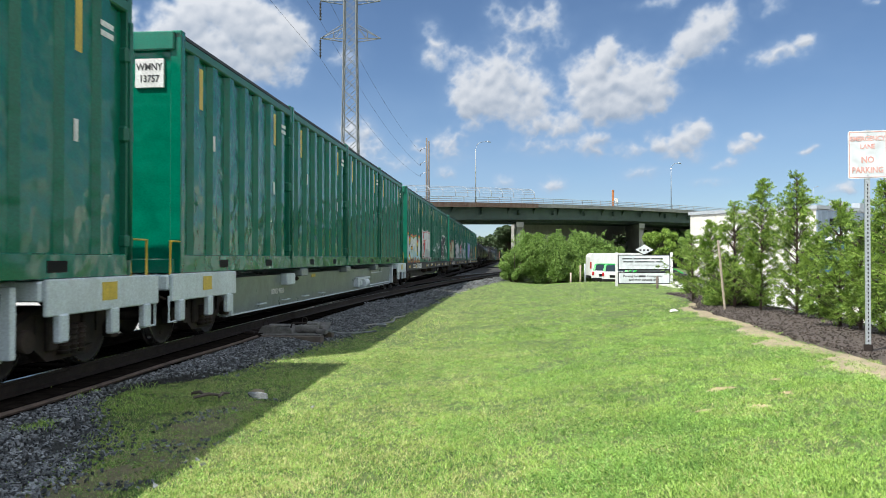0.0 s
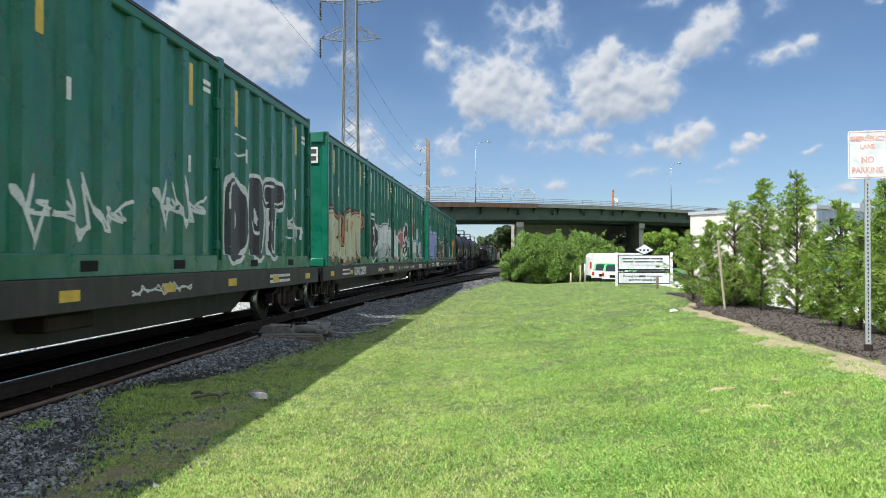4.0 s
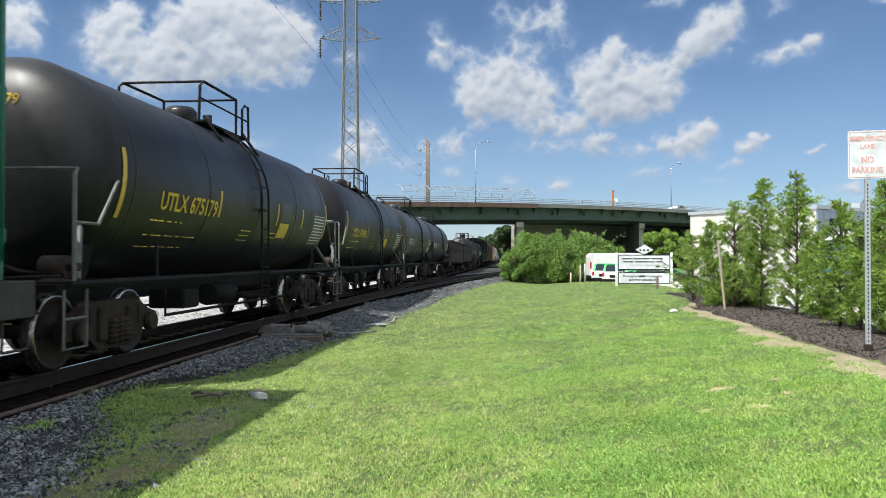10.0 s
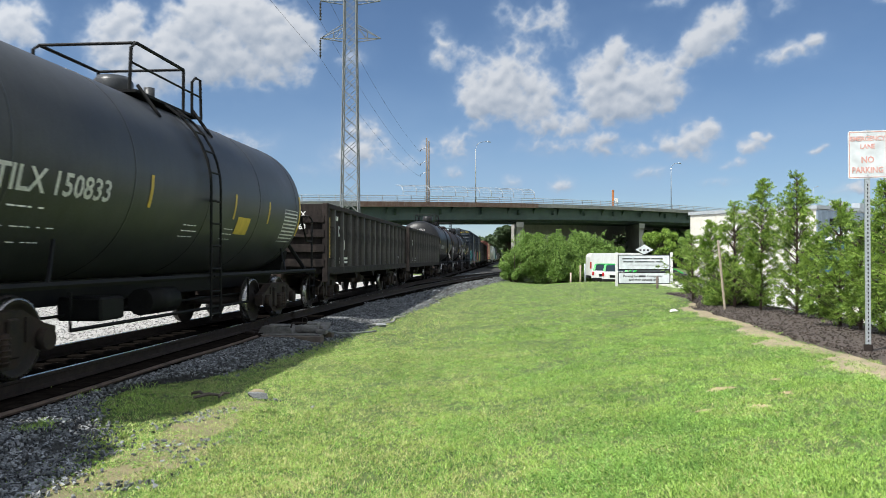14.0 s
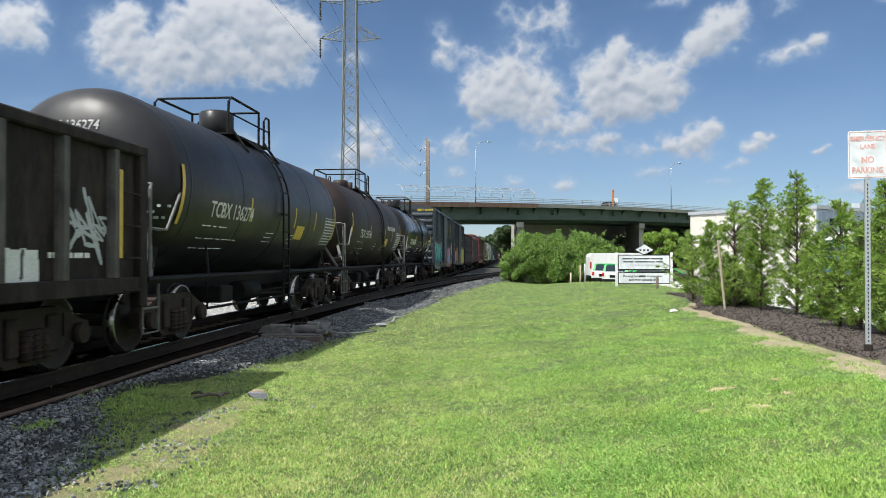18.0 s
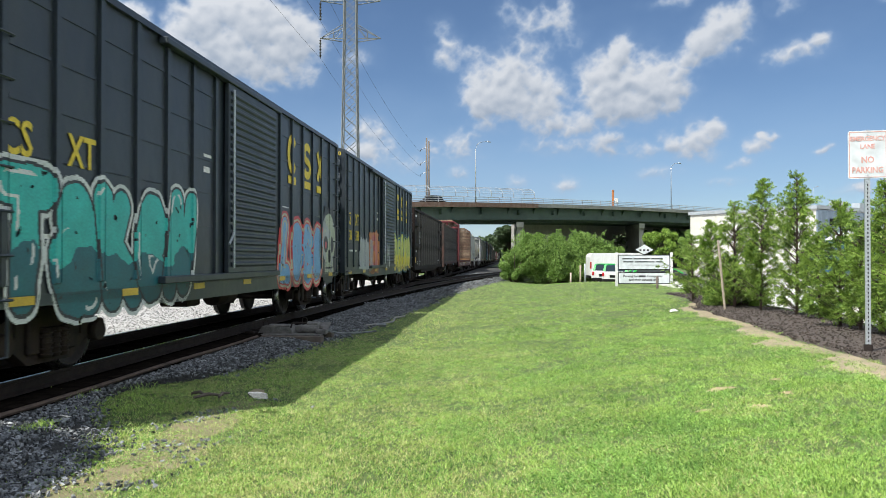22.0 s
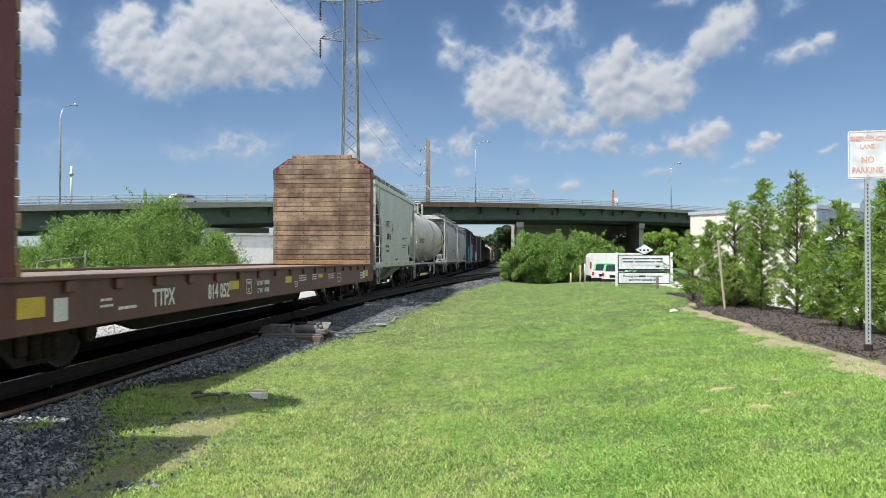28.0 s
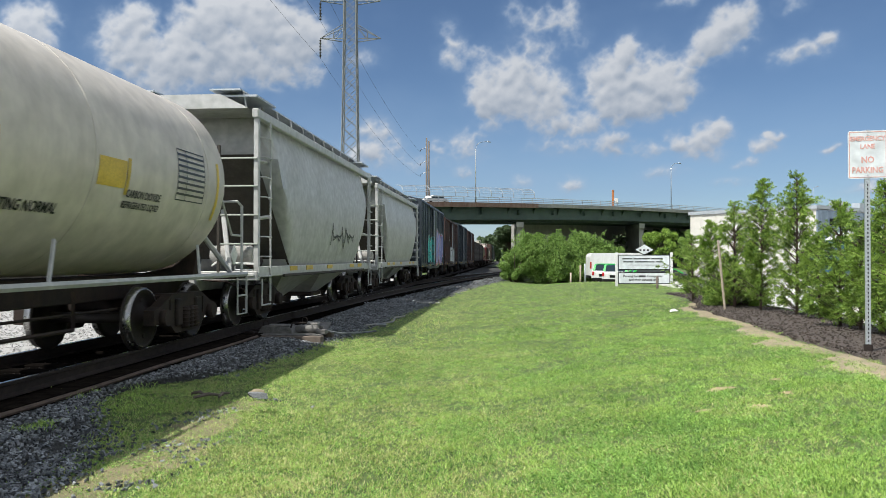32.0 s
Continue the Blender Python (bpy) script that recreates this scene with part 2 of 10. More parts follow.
M_GRASS = leafmat("grass_blade", (0.052, 0.150, 0.018), (0.50, 0.69, 0.17), 0.40, 0.45, 0.75, 0.55)
M_CLOVER = leafmat("clover_leaf", (0.034, 0.115, 0.017), (0.36, 0.58, 0.14), 0.38, 0.42, 0.75, 0.55)
M_DRY = leafmat("dry_blade", (0.27, 0.31, 0.09), (0.66, 0.64, 0.30), 0.25, 0.6, 0.6, 0.5)
M_CEDAR = leafmat("cedar_leaf", (0.036, 0.100, 0.013), (0.35, 0.50, 0.09), 0.36, 0.5, 0.62, 0.6)
M_BUSH = leafmat("bush_leaf", (0.022, 0.060, 0.010), (0.25, 0.385, 0.088), 0.34, 0.5, 0.9, 0.8)
M_LIME = leafmat("lime_leaf", (0.14, 0.24, 0.02), (0.26, 0.36, 0.04), 0.3, 0.5)
M_FAR = leafmat("far_leaf", (0.05, 0.085, 0.035), (0.09, 0.13, 0.055), 0.2, 0.6)
M_POLE = surf("pole_wood", (0.15, 0.12, 0.095), (0.10, 0.08, 0.065), 5, 0.85, 0, 0.2)
M_TOWER = surf("tower_steel", (0.24, 0.25, 0.245), (0.17, 0.18, 0.175), 2, 0.6, 0.3)
M_BLUE = surf("truck_blue", (0.03, 0.10, 0.17), (0.025, 0.08, 0.14), 3, 0.4)
M_BARK = surf("bark", (0.12, 0.085, 0.06), (0.07, 0.05, 0.038), 8, 0.9, 0, 0.4)
M_STAKE = surf("stake_wood", (0.44, 0.37, 0.29), (0.34, 0.28, 0.21), 6, 0.8, 0, 0.2)
M_BUILD = surf("cream_wall", (0.58, 0.56, 0.50), (0.50, 0.485, 0.435), 0.6, 0.8, 0, 0.05, dirt=(0.36, 0.34, 0.29), dirt_amt=0.35)
M_BLUEWALL = surf("blue_grey_wall", (0.20, 0.255, 0.31), (0.16, 0.21, 0.26), 0.6, 0.7, 0, 0.03)
M_RED = surf("sign_red", (0.60, 0.25, 0.20), (0.68, 0.42, 0.37), 14, 0.5)
M_VANGREEN = surf("van_green", (0.03, 0.42, 0.06), (0.025, 0.36, 0.05), 2, 0.3)
M_BLACK = surf("black_plastic", (0.007, 0.007, 0.0075), (0.014, 0.014, 0.014), 5, 0.65, spec=0.12)
M_GLASS = glassmat("dark_glass")
M_REDLAMP = surf("red_lens", (0.42, 0.015, 0.02), (0.35, 0.012, 0.015), 8, 0.25)
M_WIRE = surf("wire", (0.03, 0.03, 0.032), (0.05, 0.05, 0.05), 3, 0.6)
M_INSUL = surf("insulator", (0.035, 0.022, 0.02), (0.05, 0.03, 0.028), 6, 0.25)
M_TEAL = surf("paint_teal", (0.03, 0.36, 0.33), (0.05, 0.48, 0.44), 2, 0.45)
M_PTEAL2 = surf("paint_deep_teal", (0.015, 0.10, 0.13), (0.02, 0.14, 0.17), 2, 0.45)
M_PBLUE = surf("paint_blue", (0.12, 0.30, 0.55), (0.20, 0.42, 0.65), 2, 0.45)
M_LILAC = surf("paint_lilac", (0.24, 0.26, 0.55), (0.32, 0.33, 0.60), 2, 0.45)
M_PRED = surf("paint_red", (0.50, 0.035, 0.045), (0.6, 0.07, 0.07), 2, 0.45)
M_PYEL = surf("paint_yellow", (0.55, 0.48, 0.04), (0.62, 0.55, 0.08), 2, 0.45)
M_PLIME = surf("paint_lime", (0.40, 0.45, 0.09), (0.50, 0.52, 0.15), 2, 0.5)
M_PWHITE = surf("paint_white", (0.66, 0.68, 0.67), (0.50, 0.53, 0.53), 2.5, 0.5)
M_PBLACK = surf("paint_black", (0.02, 0.02, 0.025), (0.04, 0.04, 0.05), 2, 0.5)
M_PORANGE = surf("paint_orange", (0.42, 0.13, 0.04), (0.5, 0.2, 0.08), 2, 0.5)
M_PCREAM = surf("paint_cream", (0.42, 0.44, 0.28), (0.5, 0.5, 0.36), 2, 0.5)
M_PSAGE = surf("paint_sage", (0.46, 0.50, 0.38), (0.38, 0.42, 0.31), 3, 0.5)
M_PICE = surf("paint_ice_blue", (0.45, 0.60, 0.62), (0.36, 0.52, 0.56), 2, 0.5)
M_PGREY = surf("paint_grey", (0.40, 0.43, 0.44), (0.30, 0.33, 0.34), 2.5, 0.5)
M_PSALMON = surf("paint_salmon", (0.46, 0.14, 0.13), (0.36, 0.10, 0.10), 2, 0.5)


# ---- mesh building ----
class Mesh:
    """Collects faces of boxes, tubes and turned forms for one mesh."""

    def __init__(self):
        self.v, self.f, self.mi, self.sm = [], [], [], []
        self.cur = 0

    def add(self, verts, faces, smooth=False):
        o = len(self.v)
        self.v += [tuple(p) for p in verts]
        for f in faces:
            self.f.append([i + o for i in f])
            self.mi.append(self.cur)
            self.sm.append(smooth)
        return self

    def box(self, x0, x1, y0, y1, z0, z1, c=0.0):
        if x0 > x1: x0, x1 = x1, x0
        if y0 > y1: y0, y1 = y1, y0
        if z0 > z1: z0, z1 = z1, z0
        c = min(c, (x1 - x0) * 0.3, (y1 - y0) * 0.3, (z1 - z0) * 0.3)
        if c <= 0:
            v = [(x, y, z) for x in (x0, x1) for y in (y0, y1) for z in (z0, z1)]
            return self.add(v, [(0, 1, 3, 2), (4, 6, 7, 5), (0, 4, 5, 1), (2, 3, 7, 6), (0, 2, 6, 4), (1, 5, 7, 3)])
        xs, ys, zs = (x0, x1), (y0, y1), (z0, z1)
        v, idx = [], {}
        for i in (0, 1):
            for j in (0, 1):
                for k in (0, 1):
                    sx, sy, sz = (c, -c)[i], (c, -c)[j], (c, -c)[k]
                    for ax, p in enumerate(((xs[i], ys[j] + sy, zs[k] + sz), (xs[i] + sx, ys[j], zs[k] + sz), (xs[i] + sx, ys[j] + sy, zs[k]))):
                        idx[i, j, k, ax] = len(v)
                        v.append(p)
        f = []
        for i in (0, 1):
            f.append([idx[i, 0, 0, 0], idx[i, 1, 0, 0], idx[i, 1, 1, 0], idx[i, 0, 1, 0]])
            f.append([idx[0, i, 0, 1], idx[1, i, 0, 1], idx[1, i, 1, 1], idx[0, i, 1, 1]])
            f.append([idx[0, 0, i, 2], idx[1, 0, i, 2], idx[1, 1, i, 2], idx[0, 1, i, 2]])
        for a in (0, 1):
            for b in (0, 1):
                f.append([idx[a, b, 0, 0], idx[a, b, 1, 0], idx[a, b, 1, 1], idx[a, b, 0, 1]])
                f.append([idx[a, 0, b, 0], idx[a, 1, b, 0], idx[a, 1, b, 2], idx[a, 0, b, 2]])
                f.append([idx[0, a, b, 1], idx[1, a, b, 1], idx[1, a, b, 2], idx[0, a, b, 2]])
                for k in (0, 1):
                    f.append([idx[a, b, k, 0], idx[a, b, k, 1], idx[a, b, k, 2]])
        return self.add(v, f)

    def tube(self, pts, r, n=8, cap=True):
        pts = [Vector(p) for p in pts]
        v, f = [], []
        for i, p in enumerate(pts):
            d = (pts[min(i + 1, len(pts) - 1)] - pts[max(i - 1, 0)]).normalized()
            a = d.cross(Vector((0, 0, 1)) if abs(d.z) < 0.9 else Vector((1, 0, 0))).normalized()
            b = d.cross(a)
            rr = r[i] if isinstance(r, (list, tuple)) else r
            for k in range(n):
                q = 2 * math.pi * k / n
                v.append(p + (a * math.cos(q) + b * math.sin(q)) * rr)
        for i in range(len(pts) - 1):
            for k in range(n):
                f.append((i * n + k, i * n + (k + 1) % n, (i + 1) * n + (k + 1) % n, (i + 1) * n + k))
        self.add(v, f, n > 6)
        if cap:
            o = len(self.v) - len(v)
            for base in (0, (len(pts) - 1) * n):
                self.f.append([o + base + k for k in range(n)])
                self.mi.append(self.cur)
                self.sm.append(False)
        return self

    def lathe_y(self, prof, cx, cz, n=40, smooth=True):
        """Turned about an axis along y; prof is a list of (y, radius)."""
        v, f = [], []
        for y, r in prof:
            for k in range(n):
                q = 2 * math.pi * k / n
                v.append((cx + r * math.sin(q), y, cz + r * math.cos(q)))
        for i in range(len(prof) - 1):
            for k in range(n):
                f.append((i * n + k, i * n + (k + 1) % n, (i + 1) * n + (k + 1) % n, (i + 1) * n + k))
        return self.add(v, f, smooth)

    def lathe_x(self, prof, cy, cz, n=28):
        """Turned about an axis along x; prof is a list of (x, radius)."""
        v, f = [], []
        for x, r in prof:
            for k in range(n):
                q = 2 * math.pi * k / n
                v.append((x, cy + r * math.sin(q), cz + r * math.cos(q)))
        for i in range(len(prof) - 1):
            for k in range(n):
                f.append((i * n + k, i * n + (k + 1) % n, (i + 1) * n + (k + 1) % n, (i + 1) * n + k))
        return self.add(v, f, True)

    def prism(self, prof, y0, y1, cap=True):
        """A profile of (x, z) drawn out along y."""
        n = len(prof)
        v = [(x, y0, z) for x, z in prof] + [(x, y1, z) for x, z in prof]
        f = [(i, (i + 1) % n, n + (i + 1) % n, n + i) for i in range(n)]
        if cap:
            f += [list(range(n)), list(range(n, 2 * n))]
        return self.add(v, f)

    def prism_xz(self, prof, y0, y1):
        """A side profile of (x, z) points drawn out from y0 to y1."""
        n = len(prof)
        v = [(px, y0, pz) for px, pz in prof] + [(px, y1, pz) for px, pz in prof]
        return self.add(v, [(i, (i + 1) % n, n + (i + 1) % n, n + i) for i in range(n)] + [list(range(n)), list(range(n, 2 * n))])

    def plate(self, prof, x0, x1):
        """A profile of (y, z) drawn out along x."""
        n = len(prof)
        v = [(x0, y, z) for y, z in prof] + [(x1, y, z) for y, z in prof]
        f = [(i, (i + 1) % n, n + (i + 1) % n, n + i) for i in range(n)] + [list(range(n)), list(range(n, 2 * n))]
        return self.add(v, f)

    def mesh(self, name, mats):
        me = bpy.data.meshes.new(name)
        me.from_pydata(self.v, [], self.f)
        for m in mats if isinstance(mats, (list, tuple)) else [mats]:
            me.materials.append(m)
        me.polygons.foreach_set("material_index", self.mi)
        me.polygons.foreach_set("use_smooth", self.sm)
        bm = bmesh.new()
        bm.from_mesh(me)
        bmesh.ops.recalc_face_normals(bm, faces=bm.faces)
        bm.to_mesh(me)
        bm.free()
        return me


def np_mesh(name, verts, tris, mats, mi=None, smooth=False):
    """A big mesh straight from arrays of points and equal-sided faces."""
    me = bpy.data.meshes.new(name)
    k = tris.shape[1]
    me.vertices.add(len(verts))
    me.vertices.foreach_set("co", verts.astype(np.float32).ravel())
    me.loops.add(tris.size)
    me.loops.foreach_set("vertex_index", tris.astype(np.int32).ravel())
    me.polygons.add(len(tris))
    me.polygons.foreach_set("loop_start", np.arange(0, tris.size, k, dtype=np.int32))
    me.polygons.foreach_set("loop_total", np.full(len(tris), k, dtype=np.int32))
    for m in mats if isinstance(mats, (list, tuple)) else [mats]:
        me.materials.append(m)
    if mi is not None:
        me.polygons.foreach_set("material_index", mi.astype(np.int32))
    me.polygons.foreach_set("use_smooth", np.full(len(tris), smooth))
    me.update(calc_edges=True)
    me.validate()
    return me


def part(name, mesh, parent, label=""):
    ob = new(name, mesh)
    ob.parent = parent
    if label:
        ob["label"] = label
    return ob


def thing(name, m, label, category, group="", kind=""):
    ob = new(name)
    ob.matrix_world = m
    return tagged(ob, label, category, group, kind)


def lettering(text, size, mat, depth=0.004):
    """Mesh of a line of text in the built-in font, lying in the xy plane, centred."""
    cu = bpy.data.curves.new("lettering", "FONT")
    cu.body, cu.size, cu.align_x, cu.align_y = text, size, "CENTER", "CENTER"
    cu.resolution_u = 2
    cu.extrude = depth / 2
    cu.offset = size * 0.018
    tmp = bpy.data.objects.new("lettering", cu)
    scene.collection.objects.link(tmp)
    me = bpy.data.meshes.new_from_object(tmp.evaluated_get(bpy.context.evaluated_depsgraph_get()))
    bpy.data.objects.remove(tmp)
    me.materials.clear()
    me.materials.append(mat)
    return me


# ---- ground ----
RNG = np.random.default_rng(7)


def sstep(a, b, x):
    t = np.clip((x - a) / (b - a), 0, 1)
    return t * t * (3 - 2 * t)


def vnoise(x, y, seed=0):
    """Smooth value noise on arrays, 0 to 1."""
    xi, yi = np.floor(x).astype(np.int64), np.floor(y).astype(np.int64)
    xf, yf = x - xi, y - yi
    xf, yf = xf * xf * (3 - 2 * xf), yf * yf * (3 - 2 * yf)

    def h(i, j):
        k = (i * 374761393 + j * 668265263 + seed * 974711) & 0x7FFFFFFF
        k = ((k ^ (k >> 13)) * 1274126177) & 0x7FFFFFFF
        return ((k ^ (k >> 16)) & 0xFFFF) / 65535.0

    a, b, c, d = h(xi, yi), h(xi + 1, yi), h(xi, yi + 1), h(xi + 1, yi + 1)
    return (a * (1 - xf) + b * xf) * (1 - yf) + (c * (1 - xf) + d * xf) * yf


def fbm(x, y, oct=5, seed=0):
    s, a, t = 0, 0.5, 0
    for i in range(oct):
        x, y = 0.8 * x - 0.6 * y, 0.6 * x + 0.8 * y
        s = s + a * vnoise(x * 2**i, y * 2**i, seed + i)
        t += a
        a *= 0.5
    return s / t


def across(x, y):
    """Distance to the right of the track's centre line."""
    return x * N.x + y * N.y + OFF


def along(x, y):
    return x * U.x + y * U.y


def ground_z(x, y):
    x, y = np.asarray(x, float), np.asarray(y, float)
    d = across(x, y)
    z = -0.34 + 0.46 * sstep(4.5, 10.5, d) * (1 - sstep(38, 55, y)) - 0.35 * sstep(40, 60, y) * sstep(4, 9, d)
    z = z + 0.06 * (fbm(x * 0.35, y * 0.35, 3, 3) - 0.5) * sstep(3, 5, d) * (1 - sstep(60, 90, y))
    return z


def graded(lo, hi, steps):
    """Coordinates that are dense near zero and sparse far off."""
    out = [0.0]
    v, st = 0.0, steps
    while v < hi:
        st *= 1.045
        v += st
        out.append(min(v, hi))
    neg, v, st = [], 0.0, steps
    while v > lo:
        st *= 1.045
        v -= st
        neg.append(max(v, lo))
    return np.array(neg[::-1] + out)


def grid_faces(nx, ny):
    i = np.arange(nx - 1)[:, None] * ny + np.arange(ny - 1)[None, :]
    i = i.ravel()
    return np.stack([i, i + ny, i + ny + 1, i + 1], 1)


gx, gy = graded(-2600, 2600, 0.3), graded(-2600, 2600, 0.3) + 8.0
GX, GY = np.meshgrid(gx, gy, indexing="ij")
gv = np.stack([GX.ravel(), GY.ravel(), ground_z(GX, GY).ravel()], 1)
ground = new("ground", np_mesh("ground", gv, grid_faces(len(gx), len(gy)), M_GROUND, smooth=True))
tagged(ground, "mown green lawn sloping down beside the track", "ground", kind="structure")


def sheet(name, edge_l, edge_r, s0, s1, ds, zfun, mat, nd_=9):
    """A strip over the ground between two edges given across the track."""
    ss = np.arange(s0, s1 + ds * 0.5, ds)
    v = []
    for s in ss:
        l, r = edge_l(s), edge_r(s)
        for k in range(nd_):
            a = l + (r - l) * k / (nd_ - 1)
            p = track(float(s), float(a))
            v.append((p.x, p.y, zfun(p.x, p.y, a, k in (0, nd_ - 1))))
    return new(name, np_mesh(name, np.array(v), grid_faces(len(ss), nd_)[:, ::-1], mat, smooth=True))


def branch(s):
    """How far the diverging track lies to the right of the main one."""
    return 0.0 if s < 17 else 0.02 * (s - 17) + 0.0013 * (s - 17) ** 2


EDGE_S = [-25, 4.5, 5.5, 6.3, 7.0, 7.8, 8.7, 9.6, 10.5, 12.5, 15, 16, 22, 36, 57, 70]
EDGE_A = [3.4, 3.02, 2.88, 2.72, 2.38, 1.95, 1.45, 1.5, 2.1, 2.35, 2.5, 2.7, 3.0, 3.6, 5.4, 6.8]


def edge_right(s):
    """Where the ballast gives way to the lawn, across the track."""
    return float(np.interp(s, EDGE_S, EDGE_A)) + 0.3 * (float(fbm(np.array(s * 0.9), np.array(1.5), 3, 5)) - 0.5)


def bed_z(x, y, a, edge):
    g = float(ground_z(x, y))
    if edge:
        return g - 0.03
    s = along(x, y)
    hi = 1.9 + branch(min(s, 70))
    top = -0.22
    if a > hi:
        return max(g + 0.02, top - (a - hi) * 0.22)
    if a < -2.0:
        return max(g + 0.02, top - (-a - 2.0) * 0.3)
    return top


bed = sheet("ballast_bed", lambda s: -2.1, edge_right, -25, 140, 0.6, bed_z, M_BED, 22)
tagged(bed, "grey crushed stone ballast bed under the rails", "ballast", kind="structure")
bed2 = sheet("ballast_far", lambda s: -2.8, lambda s: 2.8, 140, 900, 20, lambda x, y, a, e: -0.45 if e else -0.22, M_BED, 7)
tagged(bed2, "grey ballast bed of the track far off", "ballast", kind="structure")
lot = sheet("gravel_lot", lambda s: -24.0, lambda s: -1.9, -25, 75, 1.0, lambda x, y, a, e: float(ground_z(x, y)) + (0.014 if a > -23 else -0.02), M_LOT, 14)
tagged(lot, "pale dusty gravel service lot behind the track", "gravel", kind="structure")
yard = sheet("concrete_yard", lambda s: 12.45, lambda s: 60.0, 2, 62, 2.0, lambda x, y, a, e: float(ground_z(x, y)) + (0.03 if not e else -0.03), M_YARD, 48)
tagged(yard, "pale sunlit concrete yard behind the young trees", "pavement", kind="structure")
park = new("pavement", Mesh().box(7.5, 60, 63, 105, -0.66, -0.54).mesh("pavement", M_ASPHALT))
tagged(park, "grey asphalt car park beyond the lawn", "pavement", kind="structure")


def mulch_edge(s):
    return 10.45 + 0.5 * (float(fbm(np.array(s * 1.1), np.array(4.2), 5, 8)) - 0.5) + 0.9 * float(sstep(16, 25, s))


mulch = sheet("mulch_bed", mulch_edge, lambda s: 12.62, 6.5, 27, 0.2, lambda x, y, a, e: float(ground_z(x, y)) + (0.05 if not e else -0.02), M_MULCH, 10)
tagged(mulch, "dark brown shredded mulch bed under young trees", "mulch", kind="structure")
path = sheet("dirt_path", lambda s: mulch_edge(s) - 0.04 - 1.5 * max(0.0, float(fbm(np.array(s * 1.7), np.array(9.1), 5, 2)) - 0.27) * (1.15 - 0.6 * float(sstep(9, 17, s))), lambda s: mulch_edge(s) + 0.1, 6.0, 21, 0.12,
             lambda x, y, a, e: float(ground_z(x, y)) + (0.022 if not e else -0.01), M_DIRT, 5)
tagged(path, "bare sandy earth strip along the mulch", "path", kind="structure")


# ---- rails, ties ----
def rail_mesh(name, fn, s0, s1, ds, head=True):
    prof = [(-0.07, -0.17), (0.07, -0.17), (0.07, -0.155), (0.012, -0.13), (0.012, -0.045), (0.036, -0.035), (0.036, -0.006), (0.028, 0.0), (-0.028, 0.0), (-0.036, -0.006), (-0.036, -0.035), (-0.012, -0.045), (-0.012, -0.13), (-0.07, -0.155)]
    n = len(prof)
    m = Mesh()
    ss = np.arange(s0, s1 + 0.01, ds)
    v, f = [], []
    for s in ss:
        for a, z in prof:
            v.append(track(float(s), fn(float(s)) + a, z))
    m.add(v, [])
    for i in range(len(ss) - 1):
        for k in range(n):
            m.f.append([i * n + k, i * n + (k + 1) % n, (i + 1) * n + (k + 1) % n, (i + 1) * n + k])
            m.mi.append(1 if (k == 7 and head) else 0)
            m.sm.append(False)
    return m.mesh(name, [M_RAIL, M_RAILHEAD])


for nm, a in (("rail", 0.7525), ("rail", -0.7525)):
    tagged(new(nm, rail_mesh("rail", lambda s: a, -30, 900, 30)), "worn steel rail with a polished head on timber ties", "rail", "rails", "structure")
for a in (0.7525, -0.7525):
    tagged(new("branch_rail", rail_mesh("branch_rail", lambda s: a + branch(s), 19, 95, 1.5)), "rusty steel rail of the diverging track", "rail", "rails", "structure")
# strip stands for the rail's shaded side together with the cinders
shoulder = sheet("shaded_cinder_strip", lambda s: 0.83, lambda s: 1.31, -6, 15.4, 0.4, lambda x, y, a, e: -0.158 if not e else -0.2, M_CINDER_SHADE, 6)
tagged(shoulder, "near-black cinder strip along the rail, the rail's shade in its colour", "cinders", kind="structure")
loose = new("loose_rail", Mesh().tube([track(s, 1.33, -0.175 + 0.008 * math.sin(s * 1.3)) for s in np.arange(-6, 15.6, 0.9)], 0.026, 6).mesh("loose_rail", M_ROD))
tagged(loose, "thin rusty rod lying along the tie ends", "rod")
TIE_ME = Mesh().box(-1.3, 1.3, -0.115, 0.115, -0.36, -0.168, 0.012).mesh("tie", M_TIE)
PLATE_ME = Mesh().box(-0.18, 0.18, -0.1, 0.1, -0.168, -0.155).mesh("tie_plate", M_RAIL)
track_bed = thing("track_ties", Matrix(), "dark weathered timber ties under the main track", "ties", kind="structure")
ROTZ = Matrix.Rotation(-TH, 4, "Z")
for i in range(130):
    s = -8 + i * 0.53
    t_ = part("tie", TIE_ME, track_bed)
    t_.matrix_local = Matrix.Translation(track(s, 0.04 * math.sin(i * 5.1))) @ ROTZ @ Matrix.Rotation(0.012 * math.sin(i * 3.7), 4, "Z")
far_ties = Mesh()
for i in range(330):
    c = track(61 + i * 0.53)
    far_ties.add([c + U * dy + N * dx + Vector((0, 0, z)) for dx in (-1.3, 1.3) for dy in (-0.11, 0.11) for z in (-0.3, -0.168)], [(0, 1, 3, 2), (4, 6, 7, 5), (0, 4, 5, 1), (2, 3, 7, 6), (1, 5, 7, 3)])
for i in range(110):
    s = 24 + i * 0.6
    if branch(s) > 0.4:
        c = track(s, branch(s))
        far_ties.add([c + U * dy + N * dx + Vector((0, 0, z)) for dx in (-1.25, 1.3) for dy in (-0.11, 0.11) for z in (-0.3, -0.172)], [(0, 1, 3, 2), (4, 6, 7, 5), (0, 4, 5, 1), (2, 3, 7, 6), (1, 5, 7, 3)])
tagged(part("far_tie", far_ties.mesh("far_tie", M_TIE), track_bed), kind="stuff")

# ballast stones, loose and angular
OCT = np.array([(x, y, z) for z in (-1, 1) for y in (-1, 1) for x in (-1, 1)], float) * 0.68
